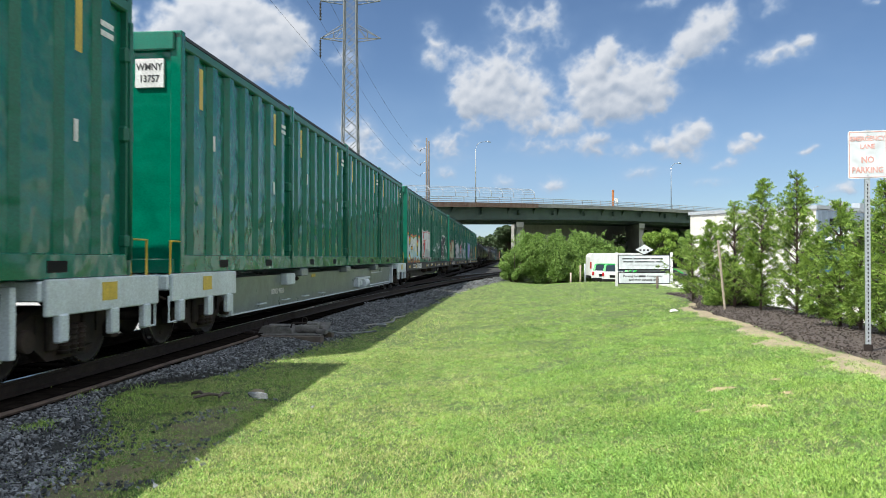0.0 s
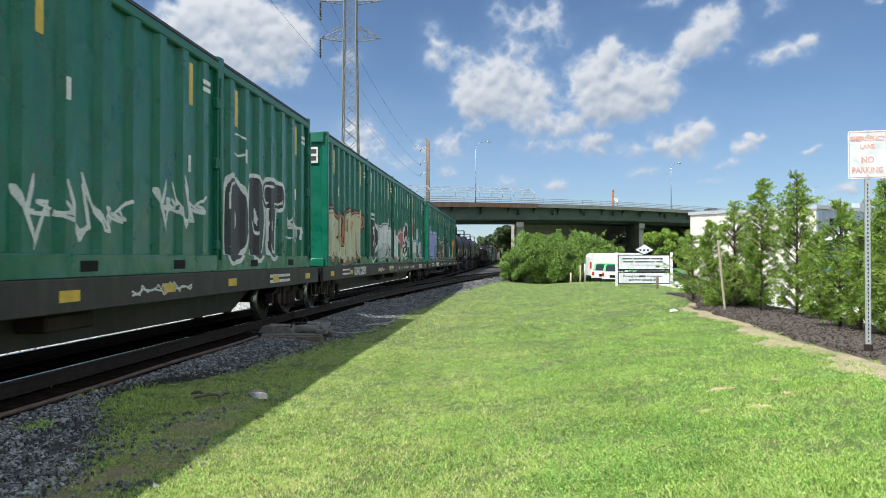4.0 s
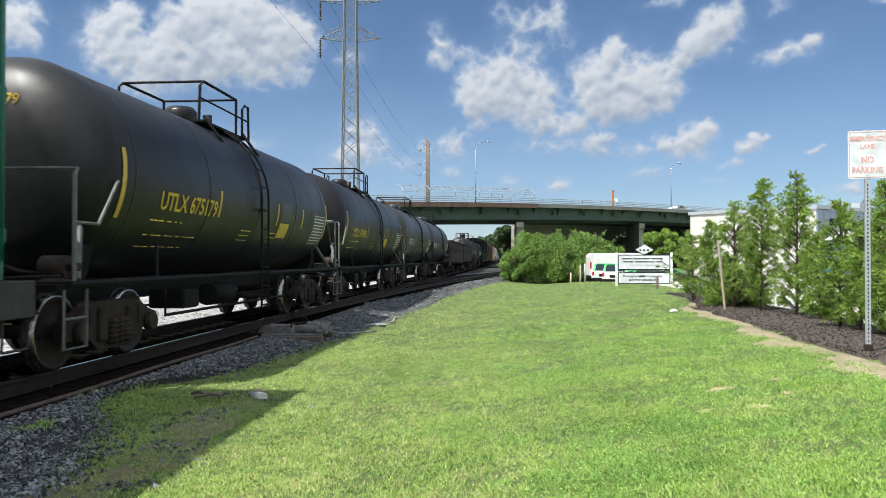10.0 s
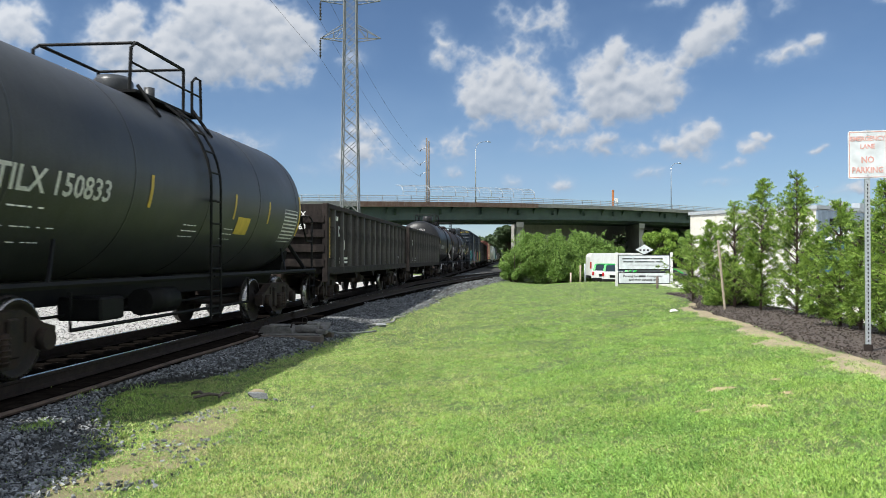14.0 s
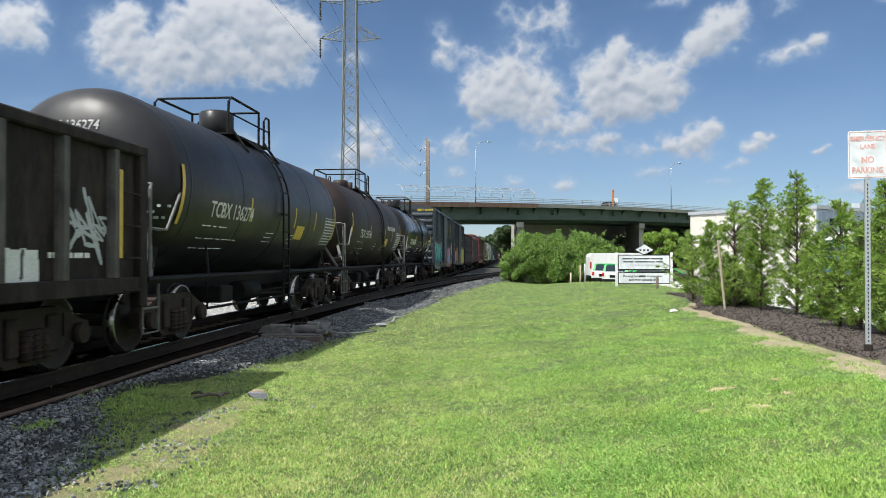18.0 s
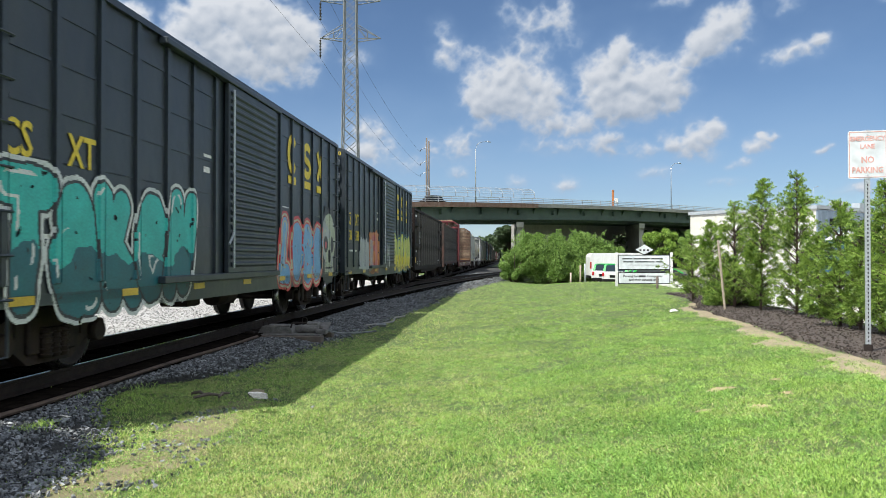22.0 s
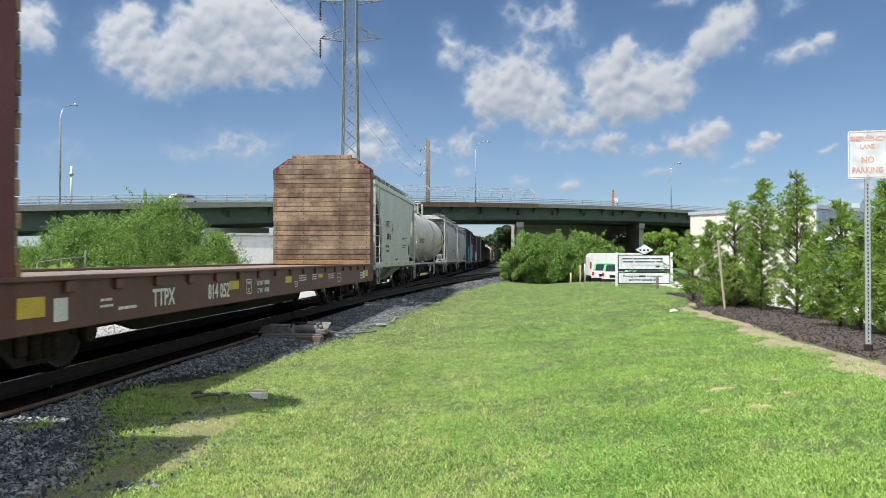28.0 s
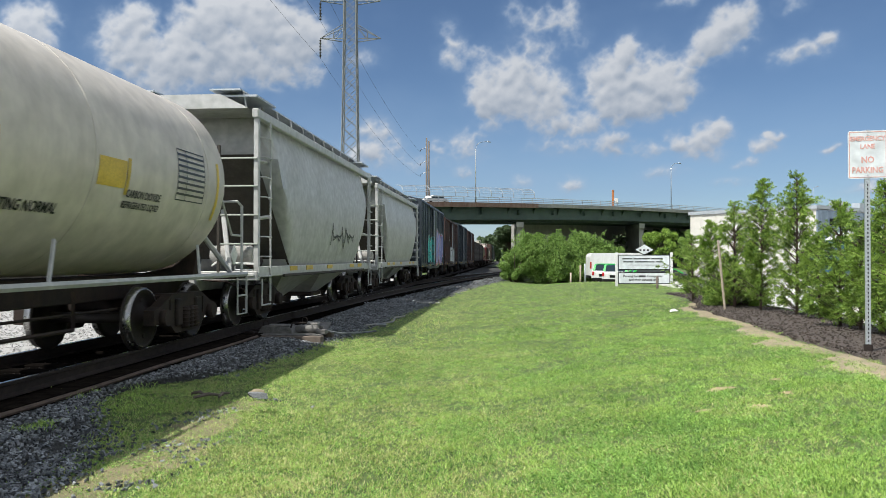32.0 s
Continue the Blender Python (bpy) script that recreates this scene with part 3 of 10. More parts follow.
OCTF = np.array([(0, 2, 3), (0, 3, 1), (4, 5, 7), (4, 7, 6), (0, 1, 5), (0, 5, 4), (2, 6, 7), (2, 7, 3), (0, 4, 6), (0, 6, 2), (1, 3, 7), (1, 7, 5)])


def scatter_stones(name, xs, ys, zs, size, mat):
    n = len(xs)
    jit = RNG.uniform(0.65, 1.2, (n, 8, 1)) * OCT[None] + RNG.normal(0, 0.24, (n, 8, 3))
    tilt = RNG.normal(0, 0.35, (n, 1, 2))
    jit[:, :, 2] += jit[:, :, 0] * tilt[:, :, 0] + jit[:, :, 1] * tilt[:, :, 1]
    ang = RNG.uniform(0, 2 * np.pi, n)
    c, s = np.cos(ang), np.sin(ang)
    sc = size * RNG.uniform(0.55, 1.35, (n, 3)) * np.array([1, 1, 0.75])
    v = jit * sc[:, None, :]
    x = v[:, :, 0] * c[:, None] - v[:, :, 1] * s[:, None]
    y = v[:, :, 0] * s[:, None] + v[:, :, 1] * c[:, None]
    v = np.stack([x + xs[:, None], y + ys[:, None], v[:, :, 2] + zs[:, None]], 2).reshape(-1, 3)
    f = (OCTF[None] + 8 * np.arange(n)[:, None, None]).reshape(-1, 3)
    return np_mesh(name, v, f, mat)


def bed_points(n, s0, s1, a0, a1, power=1.0):
    s = s0 + (s1 - s0) * RNG.random(n) ** power
    a = a0 + (a1 - a0) * RNG.random(n)
    er = np.interp(s, np.arange(-25, 141, 0.6), [edge_right(q) for q in np.arange(-25, 141, 0.6)])
    keep = a < er + RNG.normal(0, 0.14, n)
    s, a = s[keep], a[keep]
    x = U.x * s + N.x * (a - OFF)
    y = U.y * s + N.y * (a - OFF)
    hi = 1.9 + np.array([branch(min(q, 70)) for q in s])
    z = np.where(a > hi, np.maximum(ground_z(x, y) + 0.02, -0.22 - (a - hi) * 0.22), -0.22)
    return x, y, z


sx, sy, sz = bed_points(84000, 2.5, 30, 1.36, 5.0, 1.7)
st = new("ballast_stones", scatter_stones("ballast_stones", sx, sy, sz + 0.005, 0.018, M_STONE))
tagged(st, "angular grey ballast stones beside the rails", "stones", kind="stuff")
# laid only across the strip that the cars keep in shade
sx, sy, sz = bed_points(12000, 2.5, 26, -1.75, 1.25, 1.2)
st = new("ballast_stones", scatter_stones("ballast_stones", sx, sy, sz + 0.0, 0.028, M_OILY_SHADE))
tagged(st, "oily near-black ballast stones between the ties, train shade in their colour", "stones", kind="stuff")
sx, sy, sz = bed_points(14000, 26, 80, -1.6, 6.0, 1.2)
st = new("ballast_stones", scatter_stones("ballast_stones", sx, sy, sz, 0.045, M_STONE))
tagged(st, "pale ballast stones of the junction in sunlight", "stones", kind="stuff")


sx, sy = RNG.uniform(4.4, 9.8, 16000), RNG.uniform(6.5, 26, 16000)
sa, ss_ = across(sx, sy), along(sx, sy)
kp = (sa > np.interp(ss_, np.arange(4, 60, 0.4), [mulch_edge(q) for q in np.arange(4, 60, 0.4)]) - 0.02) & (sa < 12.6)
st = new("mulch_chips", scatter_stones("mulch_chips", sx[kp], sy[kp], ground_z(sx[kp], sy[kp]) + 0.052, 0.017, M_MULCH))
tagged(st, "dark shredded bark chips of the mulch bed", "mulch", kind="stuff")
sa, ss_ = RNG.uniform(-9.5, -1.75, 18000), 3 + 27 * RNG.random(18000) ** 1.2
sx, sy = U.x * ss_ + N.x * (sa - OFF), U.y * ss_ + N.y * (sa - OFF)
st = new("gravel_stones", scatter_stones("gravel_stones", sx, sy, ground_z(sx, sy) + 0.016, 0.022, M_LOT))
tagged(st, "pale loose gravel of the service lot", "stones", kind="stuff")


M_WORN = surf("worn_earth", (0.15, 0.14, 0.07), (0.25, 0.205, 0.12), 4.5, 0.95, 0, 0.6, fine=40, dirt=(0.08, 0.11, 0.03), dirt_amt=0.8)
worn_strip = sheet("bare_strip", lambda s: 2.86 - 0.5 * float(fbm(np.array(s * 1.3), np.array(2.2), 4, 91)) + 0.25, lambda s: 3.25 + 0.6 * float(fbm(np.array(s * 1.5), np.array(7.7), 4, 92)), 3.6, 8.9, 0.12, lambda x, y, a, e: float(ground_z(x, y)) + (0.010 if not e else -0.006), M_WORN, 6)
tagged(worn_strip, "worn brown earth between ballast and lawn", "bare earth", kind="structure")
ss_ = RNG.uniform(4.0, 9.0, 1000)
sa = 3.15 + RNG.normal(0, 0.28, 1000)
kp = fbm(sa * 2.2, ss_ * 2.2, 3, 93) > 0.58
sx, sy = (U.x * ss_ + N.x * (sa - OFF))[kp], (U.y * ss_ + N.y * (sa - OFF))[kp]
st = new("pebbles", scatter_stones("pebbles", sx, sy, ground_z(sx, sy) + 0.014, 0.02, M_STONE))
tagged(st, "small grey pebbles strewn on the worn strip", "stones", kind="stuff")


# ---- grass ----
def blades(xs, ys, zs, h, w, lean=0.5):
    n = len(xs)
    a = RNG.uniform(0, 2 * np.pi, n)
    hh = h * RNG.uniform(0.5, 1.35, n)
    ww = w * RNG.uniform(0.7, 1.3, n)
    lx, ly = RNG.normal(0, lean, n) * hh, RNG.normal(0, lean, n) * hh
    dx, dy = np.cos(a) * ww, np.sin(a) * ww
    b = np.stack([xs, ys, zs], 1)
    p0 = b + np.stack([-dx, -dy, np.full(n, -0.01)], 1)
    p1 = b + np.stack([dx, dy, np.full(n, -0.01)], 1)
    p2 = b + np.stack([lx, ly, hh], 1)
    return np.stack([p0, p1, p2], 1).reshape(-1, 3)


BARE = [(1273, 706, 0.12), (1341, 740, 0.085), (1392, 722, 0.06), (1372, 700, 0.05), (1245, 737, 0.06)]
BARE = [((px - 784) / (py - 457) * 1.45, 1.45 * 1370 / (py - 457), r) for px, py, r in BARE]


def lawn(n, y0, y1, power, h, w):
    """Blades inside the wedge that the camera sees, thinner where the lawn is bare."""
    y = y0 + (y1 - y0) * RNG.random(n) ** power
    x = (RNG.random(n) * 2 - 1) * 0.62 * y
    s = along(x, y)
    d = across(x, y)
    er = np.interp(s, np.arange(-25, 141, 0.6), [edge_right(q) for q in np.arange(-25, 141, 0.6)])
    me_ = np.interp(s, np.arange(4, 60, 0.4), [mulch_edge(q) for q in np.arange(4, 60, 0.4)]) - 0.3
    me_ = np.where(s > 27, 60.0, me_)
    thin = fbm(x * 1.3, y * 1.3, 4, 11)
    edge = er + 0.7 * (fbm(x * 0.9, y * 0.9, 3, 21) - 0.5)
    near = sstep(-0.9, 0.15, d - edge + 1.0 * (fbm(x * 2.3, y * 2.3, 3, 23) - 0.5))
    worn = 0.50 + 0.7 * fbm(x * 3.1, y * 3.1, 3, 27) + 0.9 * sstep(0.22, 0.85, np.abs(d - 3.3)) + 0.9 * sstep(8.6, 10.5, y)
    keep = (d < me_ + 0.16 + 1.3 * (fbm(x * 2.1, y * 2.1, 3, 41) - 0.5) + RNG.normal(0, 0.2, n)) & (RNG.random(n) < near**2 * np.minimum(worn, 1) * (0.30 + 1.75 * (thin - 0.3)))
    for bx, by, br in BARE:
        keep &= np.hypot((x - bx) / 1.3, y - by) > br * (0.1 + 1.5 * RNG.random(n))
    gap = sstep(0.40, 0.60, fbm(x * 10, y * 10, 3, 45)) + sstep(15, 24, y)
    keep &= RNG.random(n) < 0.42 + gap
    x, y = x[keep], y[keep]
    dens = fbm(x * 0.6, y * 0.6, 4, 31)
    return x, y, blades(x, y, ground_z(x, y) + 0.012, h * (0.35 + 0.9 * dens + 0.8 * sstep(0.42, 0.66, fbm(x * 10, y * 10, 3, 45))), w, 1.1), dens


gx1, gy1, v1, dn1 = lawn(600000, 4.2, 15, 1.3, 0.017, 0.0038)
gx2, gy2, v2, dn2 = lawn(260000, 15, 62, 1.4, 0.020, 0.0085)


def tufts(n, y0, y1, power, per, h, w, spread):
    """Small tufts whose blades lean outwards, gathered in patches."""
    tx, ty, _, dn = lawn(n, y0, y1, power, h, w)
    k = len(tx)
    th = h * RNG.uniform(0.6, 1.5, k)
    idx = np.repeat(np.arange(k), per)
    a = RNG.uniform(0, 2 * np.pi, k * per)
    r = spread * np.sqrt(RNG.random(k * per))
    x, y = tx[idx] + r * np.cos(a), ty[idx] + r * np.sin(a)
    z = ground_z(x, y)
    hh = th[idx] * RNG.uniform(0.5, 1.2, k * per)
    ww = w * RNG.uniform(0.7, 1.3, k * per)
    lean = RNG.uniform(0.5, 2.0, k * per) * hh
    q = a + RNG.normal(0, 0.6, k * per)
    p0 = np.stack([x - np.sin(q) * ww, y + np.cos(q) * ww, z - 0.005], 1)
    p1 = np.stack([x + np.sin(q) * ww, y - np.cos(q) * ww, z - 0.005], 1)
    p2 = np.stack([x + np.cos(q) * lean, y + np.sin(q) * lean, z + hh], 1)
    return np.stack([p0, p1, p2], 1).reshape(-1, 3), dn[idx]


v3, dn3 = tufts(52000, 4.2, 14, 1.35, 8, 0.017, 0.0046, 0.034)
v4, dn4 = tufts(26000, 14, 58, 1.3, 6, 0.022, 0.0095, 0.08)
gvs = np.concatenate([v1, v2, v3, v4])
gdn = np.concatenate([dn1, dn2, dn3, dn4])
cx_, cy_ = gvs[::3, 0], gvs[::3, 1]
clov = 0.55 * fbm(cx_ * 1.1 + 7, cy_ * 1.1, 4, 35) + 0.45 * fbm(cx_ * 6, cy_ * 6, 3, 38)
dry = fbm(cx_ * 1.7 + 3, cy_ * 1.7, 4, 36)
gmi = np.where(clov + RNG.normal(0, 0.09, len(clov)) > 0.53, 2, 0)
gmi = np.where(RNG.random(len(gdn)) < 0.04 + 0.22 * sstep(0.50, 0.70, dry) + 0.12 * (gdn < 0.36) + 0.42 * sstep(2.0, -2.5, cx_ - 0.06 * cy_), 1, gmi)
gr = new("grass", np_mesh("grass", gvs, np.arange(len(gvs)).reshape(-1, 3), [M_GRASS, M_DRY, M_CLOVER], gmi))
tagged(gr, "short bright green mown grass with dry patches", "grass", kind="stuff")


# ---- leaves and trees ----
def leaf_quads(c, size, slim=0.5):
    n = len(c)
    a = RNG.normal(size=(n, 3))
    a /= np.linalg.norm(a, axis=1)[:, None]
    b = RNG.normal(size=(n, 3))
    b -= a * (a * b).sum(1)[:, None]
    b /= np.linalg.norm(b, axis=1)[:, None]
    s = size * RNG.uniform(0.6, 1.3, (n, 1))
    a, b = a * s, b * s * slim
    v = np.stack([c - a, c - b * 1.0, c + a, c + b], 1).reshape(-1, 3)
    return v, np.arange(n * 4).reshape(-1, 4)


def clump_cloud(n, clumps, radii, spread=0.42):
    """Points gathered round clump centres, denser near each clump's surface."""
    k = RNG.integers(0, len(clumps), n)
    d = RNG.normal(size=(n, 3))
    d /= np.linalg.norm(d, axis=1)[:, None]
    r = radii[k] * (1 - spread * RNG.random(n) ** 1.5)
    return clumps[k] + d * r[:, None] * np.array([1, 1, 0.9])


def limb_mesh(base, tips, r0):
    m = Mesh()
    for t_ in tips:
        mid = (base + t_) * 0.5 + Vector((RNG.normal(0, 0.1), RNG.normal(0, 0.1), 0.1))
        m.tube([base, mid, t_], [r0, r0 * 0.7, r0 * 0.25], 6)
    return m


def sprays(o, d, size, per):
    """Flat fans of slim leaflets: o and d are the roots and directions of the fans."""
    n = len(o)
    side = np.cross(d, RNG.normal(size=(n, 3)))
    side /= np.linalg.norm(side, axis=1)[:, None] + 1e-9
    k = np.repeat(np.arange(n), per)
    t = RNG.random(n * per)[:, None]
    L = (size * RNG.uniform(0.6, 1.3, n))[k][:, None]
    sg = np.where(RNG.random(n * per) < 0.5, -1.0, 1.0)[:, None]
    base = o[k] + d[k] * L * t * 1.0 - np.array([0, 0, 0.35]) * L * t * t
    leaf = d[k] * 0.75 + side[k] * sg * (0.85 - 0.4 * t) + RNG.normal(0, 0.22, (n * per, 3))
    leaf /= np.linalg.norm(leaf, axis=1)[:, None]
    ll = L * (0.52 - 0.28 * t) * RNG.uniform(0.7, 1.25, (n * per, 1))
    flat = np.cross(leaf, np.cross(d[k], side[k]) + RNG.normal(0, 0.5, (n * per, 3)))
    flat /= np.linalg.norm(flat, axis=1)[:, None] + 1e-9
    w = flat * ll * 0.12
    v = np.stack([base, base + leaf * ll * 0.55 - w, base + leaf * ll, base + leaf * ll * 0.5 + w], 1).reshape(-1, 3)
    return v, np.arange(len(v)).reshape(-1, 4)


def cedar(x, y, h, w, label, seed):
    """A young arborvitae: slim trunk, rising branches with drooping fans, a thin leader with tufts."""
    rng = np.random.default_rng(seed)
    z0 = float(ground_z(x, y)) + 0.04
    ob = thing("young_tree", Matrix.Translation((x, y, z0)), label, "tree", "trees along the lot")
    lean = rng.normal(0, 0.03, 2)
    tr = Mesh().tube([(0, 0, -0.08), (lean[0] * 0.5, lean[1] * 0.5, h * 0.5), (lean[0], lean[1], h * 0.98)], [0.034, 0.022, 0.005], 7)
    roots, ways = [], []
    low = rng.uniform(0.05, 0.14)
    for i in range(int(60 * h)):
        q = rng.random() ** 0.95
        zc = h * (low + (0.985 - low) * q)
        prof = float(np.interp(q, (0, 0.1, 0.35, 0.6, 0.74, 0.86, 1.0), (0.55, 0.82, 0.96, 0.92, 0.66, 0.38, 0.16)))
        an = rng.uniform(0, 2 * math.pi)
        lobe = 0.78 + 0.30 * math.sin(2 * an + 5 * q + seed) + 0.22 * math.sin(9 * q + 3 * an + seed * 1.7)
        rad = w * prof * max(0.25, lobe) * rng.uniform(0.4, 1.25)
        out = np.array([math.cos(an), math.sin(an), 0.0])
        tip = out * rad + np.array([lean[0] * q, lean[1] * q, zc + 0.16 * rad])
        root = np.array([lean[0] * q * 0.8, lean[1] * q * 0.8, max(0.05, zc - 0.45 * rad - 0.03)])
        tr.tube([root, root + (tip - root) * 0.6 + np.array([0, 0, 0.06 * rad]), tip], [0.009, 0.006, 0.002], 4, cap=False)
        m_ = 3 + int(14 * prof * rng.uniform(0.5, 1.3))
        tt = 0.25 + 0.75 * rng.random(m_) ** 0.7
        p = root[None] + (tip - root)[None] * tt[:, None]
        d = out[None] * 0.9 + rng.normal(0, 0.55, (m_, 3)) + np.array([0, 0, 0.25 if prof > 0.3 else 0.9])
        roots.append(p)
        ways.append(d / np.linalg.norm(d, axis=1)[:, None])
    v, f = sprays(np.concatenate(roots), np.concatenate(ways), 0.12, 20)
    v = np.maximum(v, [-9, -9, 0.02])
    part("trunk", tr.mesh("trunk", M_BARK), ob)
    part("crown", np_mesh("crown", v, f, M_CEDAR), ob)
    return ob


def bush(name, x, y, rx, ry, h, n, mat, label, cat="bush", size=0.09, seed=1, z0=None, clumps=26, group="", fat=0.85):
    """A many-stemmed shrub with an uneven crown of clumps."""
    rng = np.random.default_rng(seed)
    z0 = float(ground_z(x, y)) if z0 is None else z0
    ob = thing(name, Matrix.Translation((x, y, z0 - 0.05)), label, cat, group)
    cl = []
    for i in range(clumps):
        a, q = rng.uniform(0, 2 * math.pi), rng.random() ** 0.5
        top = 1 - 0.55 * q * q
        cl.append((rx * q * math.cos(a) * 0.88, ry * q * math.sin(a) * 0.88, h * rng.uniform(0.14, 0.80 * top)))
    cl = np.array(cl)
    rad = rng.uniform(0.20, 0.38, clumps) * min(rx, h) * fat
    n, size = int(n * 2.8), size * 0.52
    c = clump_cloud(n, cl, rad, 0.95)
    shoots = []
    for i in range(clumps * 6):
        k = rng.integers(0, clumps)
        d = np.array([rng.normal(0, 0.5), rng.normal(0, 0.5), rng.uniform(0.5, 1.1)])
        L = rad[k] * rng.uniform(0.7, 1.2)
        t_ = rng.random(int(n / clumps / 14) + 6)
        shoots.append(cl[k][None] + d[None] * L * t_[:, None] + rng.normal(0, 0.05, (len(t_), 3)))
    c = np.concatenate([c] + shoots)
    c[:, 2] = np.maximum(c[:, 2], 0.06)
    v, f = leaf_quads(c, size, 0.34)
    lm = Mesh()
    for k in range(min(12, clumps)):
        p = Vector(cl[k])
        lm.tube([(p.x * 0.2, p.y * 0.2, -0.05), (p.x * 0.6, p.y * 0.6, p.z * 0.6), tuple(p)], [0.05, 0.035, 0.012], 5, cap=False)
    tagged(part("stems", lm.mesh("stems", M_BARK), ob), kind="stuff")
    part("crown", np_mesh("crown", v, f, mat), ob)
    return ob


def tree(name, x, y, h, w, n, mat, label, seed, z0=None, size=0.16, trunk=0.3):
    rng = np.random.default_rng(seed)
    z0 = float(ground_z(x, y)) if z0 is None else z0
    ob = thing(name, Matrix.Translation((x, y, z0 - 0.1)), label, "tree")
    tm = Mesh().tube([(0, 0, 0), (0.05, 0.03, h * trunk), (0.1, 0, h * 0.75)], [0.035 * h, 0.026 * h, 0.008 * h], 8)
    cl, rad = [], []
    for i in range(34):
        a, q = rng.uniform(0, 2 * math.pi), rng.random()
        zc = h * (trunk + 0.08 + (0.9 - trunk) * rng.random() ** 0.8)
        rr = w * math.sqrt(max(0.06, 1 - ((zc / h - 0.58) / 0.46) ** 2)) * q**0.5 * 0.85
        p = (rr * math.cos(a), rr * math.sin(a), zc)
        cl.append(p)
        rad.append(w * rng.uniform(0.16, 0.34))
        tm.tube([(0.05, 0.02, max(h * trunk * 0.8, zc * 0.6)), p], [0.009 * h, 0.002 * h], 5, cap=False)
    c = clump_cloud(int(n * 1.8), np.array(cl), np.array(rad), 0.65)
    v, f = leaf_quads(c, size * 0.7)
    part("trunk", tm.mesh("trunk", M_BARK), ob)
    part("crown", np_mesh("crown", v, f, mat), ob)
    return ob


def at_pixel(px, dist):
    return (px - 784) / 1370 * dist, dist


# ---- overpass ----
BR0 = Vector((6.66, 120, 0))
BE = Vector((0.757, 0.654, 0)).normalized()
BN = Vector((-0.654, 0.757, 0)).normalized()


def deck_z(s):
    q = max(-95.0, min(95.0, s))
    e = 9.75 + 0.0345 * q - 0.0002505 * q * q
    return e + (s - q) * (0.0345 - 0.000501 * q)


def bpt(s, w, z):
    """A point of the bridge: along it, away from the near edge, above the deck."""
    p = BR0 + BE * s + BN * w
    return Vector((p.x, p.y, deck_z(s) + z))


def bridge_run(m, prof, s0, s1, ds=5.0):
    n = len(prof)
    k = max(1, round((s1 - s0) / ds))
    rows = [s0 + (s1 - s0) * i / k for i in range(k + 1)]
    v = [bpt(s, w, z) for s in rows for w, z in prof]
    f = [(i * n + j, i * n + (j + 1) % n, (i + 1) * n + (j + 1) % n, (i + 1) * n + j) for i in range(k) for j in range(n)]
    f += [list(range(n)), list(range(k * n, k * n + n))]
    m.add(v, f)


def rect(w0, w1, z0, z1):
    return [(w0, z0), (w1, z0), (w1, z1), (w0, z1)]


over = thing("overpass", Matrix(), "long green steel girder road overpass on concrete piers", "bridge", kind="structure")
m = Mesh()
bridge_run(m, [(0.25, -0.30), (13.75, -0.30), (13.75, 0.0), (0.25, 0.0)], -350, 350, 8)
part("deck", m.mesh("deck", M_ASPHALT), over)
m = Mesh()
for w in (0.0, 13.6):
    bridge_run(m, rect(w, w + 0.45, -0.42, 0.22), -350, -24, 8)
    bridge_run(m, rect(w, w + 0.45, -0.42, 0.22), 12, 350, 8)
part("parapet", m.mesh("parapet", M_CONC), over)
m = Mesh()
for w in (-0.06, 13.6):
    bridge_run(m, rect(w, w + 0.5, -0.50, 0.22), -24, 12, 6)
part("rusted_parapet", m.mesh("rusted_parapet", M_RUSTSTEEL), over, "rust-stained brown parapet with flaking concrete")
for gi in range(6):
    w = 1.35 + gi * 2.3
    m = Mesh()
    deep = -2.35 if gi == 0 else -2.75
    bridge_run(m, rect(w - 0.02, w + 0.02, deep, -0.42), -110, 110, 6)
    bridge_run(m, rect(w - 0.24, w + 0.24, deep - 0.05, deep), -110, 110, 6)
    bridge_run(m, rect(w - 0.2, w + 0.2, -0.44, -0.40), -110, 110, 6)
    if gi == 0:
        for k in range(-18, 19):
            s = k * 6.1
            p = [bpt(s, w - 0.10, -1.3), bpt(s, w - 0.02, -1.5), bpt(s, w - 0.02, -0.44), bpt(s, w - 0.66, -0.44)]
            q = [x + BE * 0.05 for x in p]
            m.add(p + q, [(0, 1, 2, 3), (4, 5, 6, 7), (0, 3, 7, 4)])
    part("girder", m.mesh("girder", M_BRIDGEGREEN), over)
m = Mesh()
for k in range(-12, 14):
    s = k * 8.4
    for gi in range(5):
        bridge_run(m, rect(0.8 + gi * 2.5, 3.2 + gi * 2.5, -1.6, -0.8), s, s + 0.12, 1)
part("cross_frames", m.mesh("cross_frames", M_BRIDGEGREEN), over)
for s in (-98, -43.6, 8.9, 42.5, 76):
    for nm, w0, w1, half, z0, z1 in (("pier_cap", 0.3, 13.7, 0.85, -3.7, -2.82), ("pier", 0.9, 13.1, 0.7, None, -3.7)):
        v = []
        for w in (w0, w1):
            c = bpt(s + 1.03 * (w - 1.2), w, 0)
            for q in (-half, half):
                p = c + BE * q
                v += [(p.x, p.y, c.z + z1), (p.x, p.y, -0.9 if z0 is None else c.z + z0)]
        m = Mesh().add(v, [(0, 2, 3, 1), (4, 6, 7, 5), (0, 4, 5, 1), (2, 6, 7, 3), (0, 2, 6, 4), (1, 3, 7, 5)])
        part(nm, m.mesh(nm, M_CONC), over)
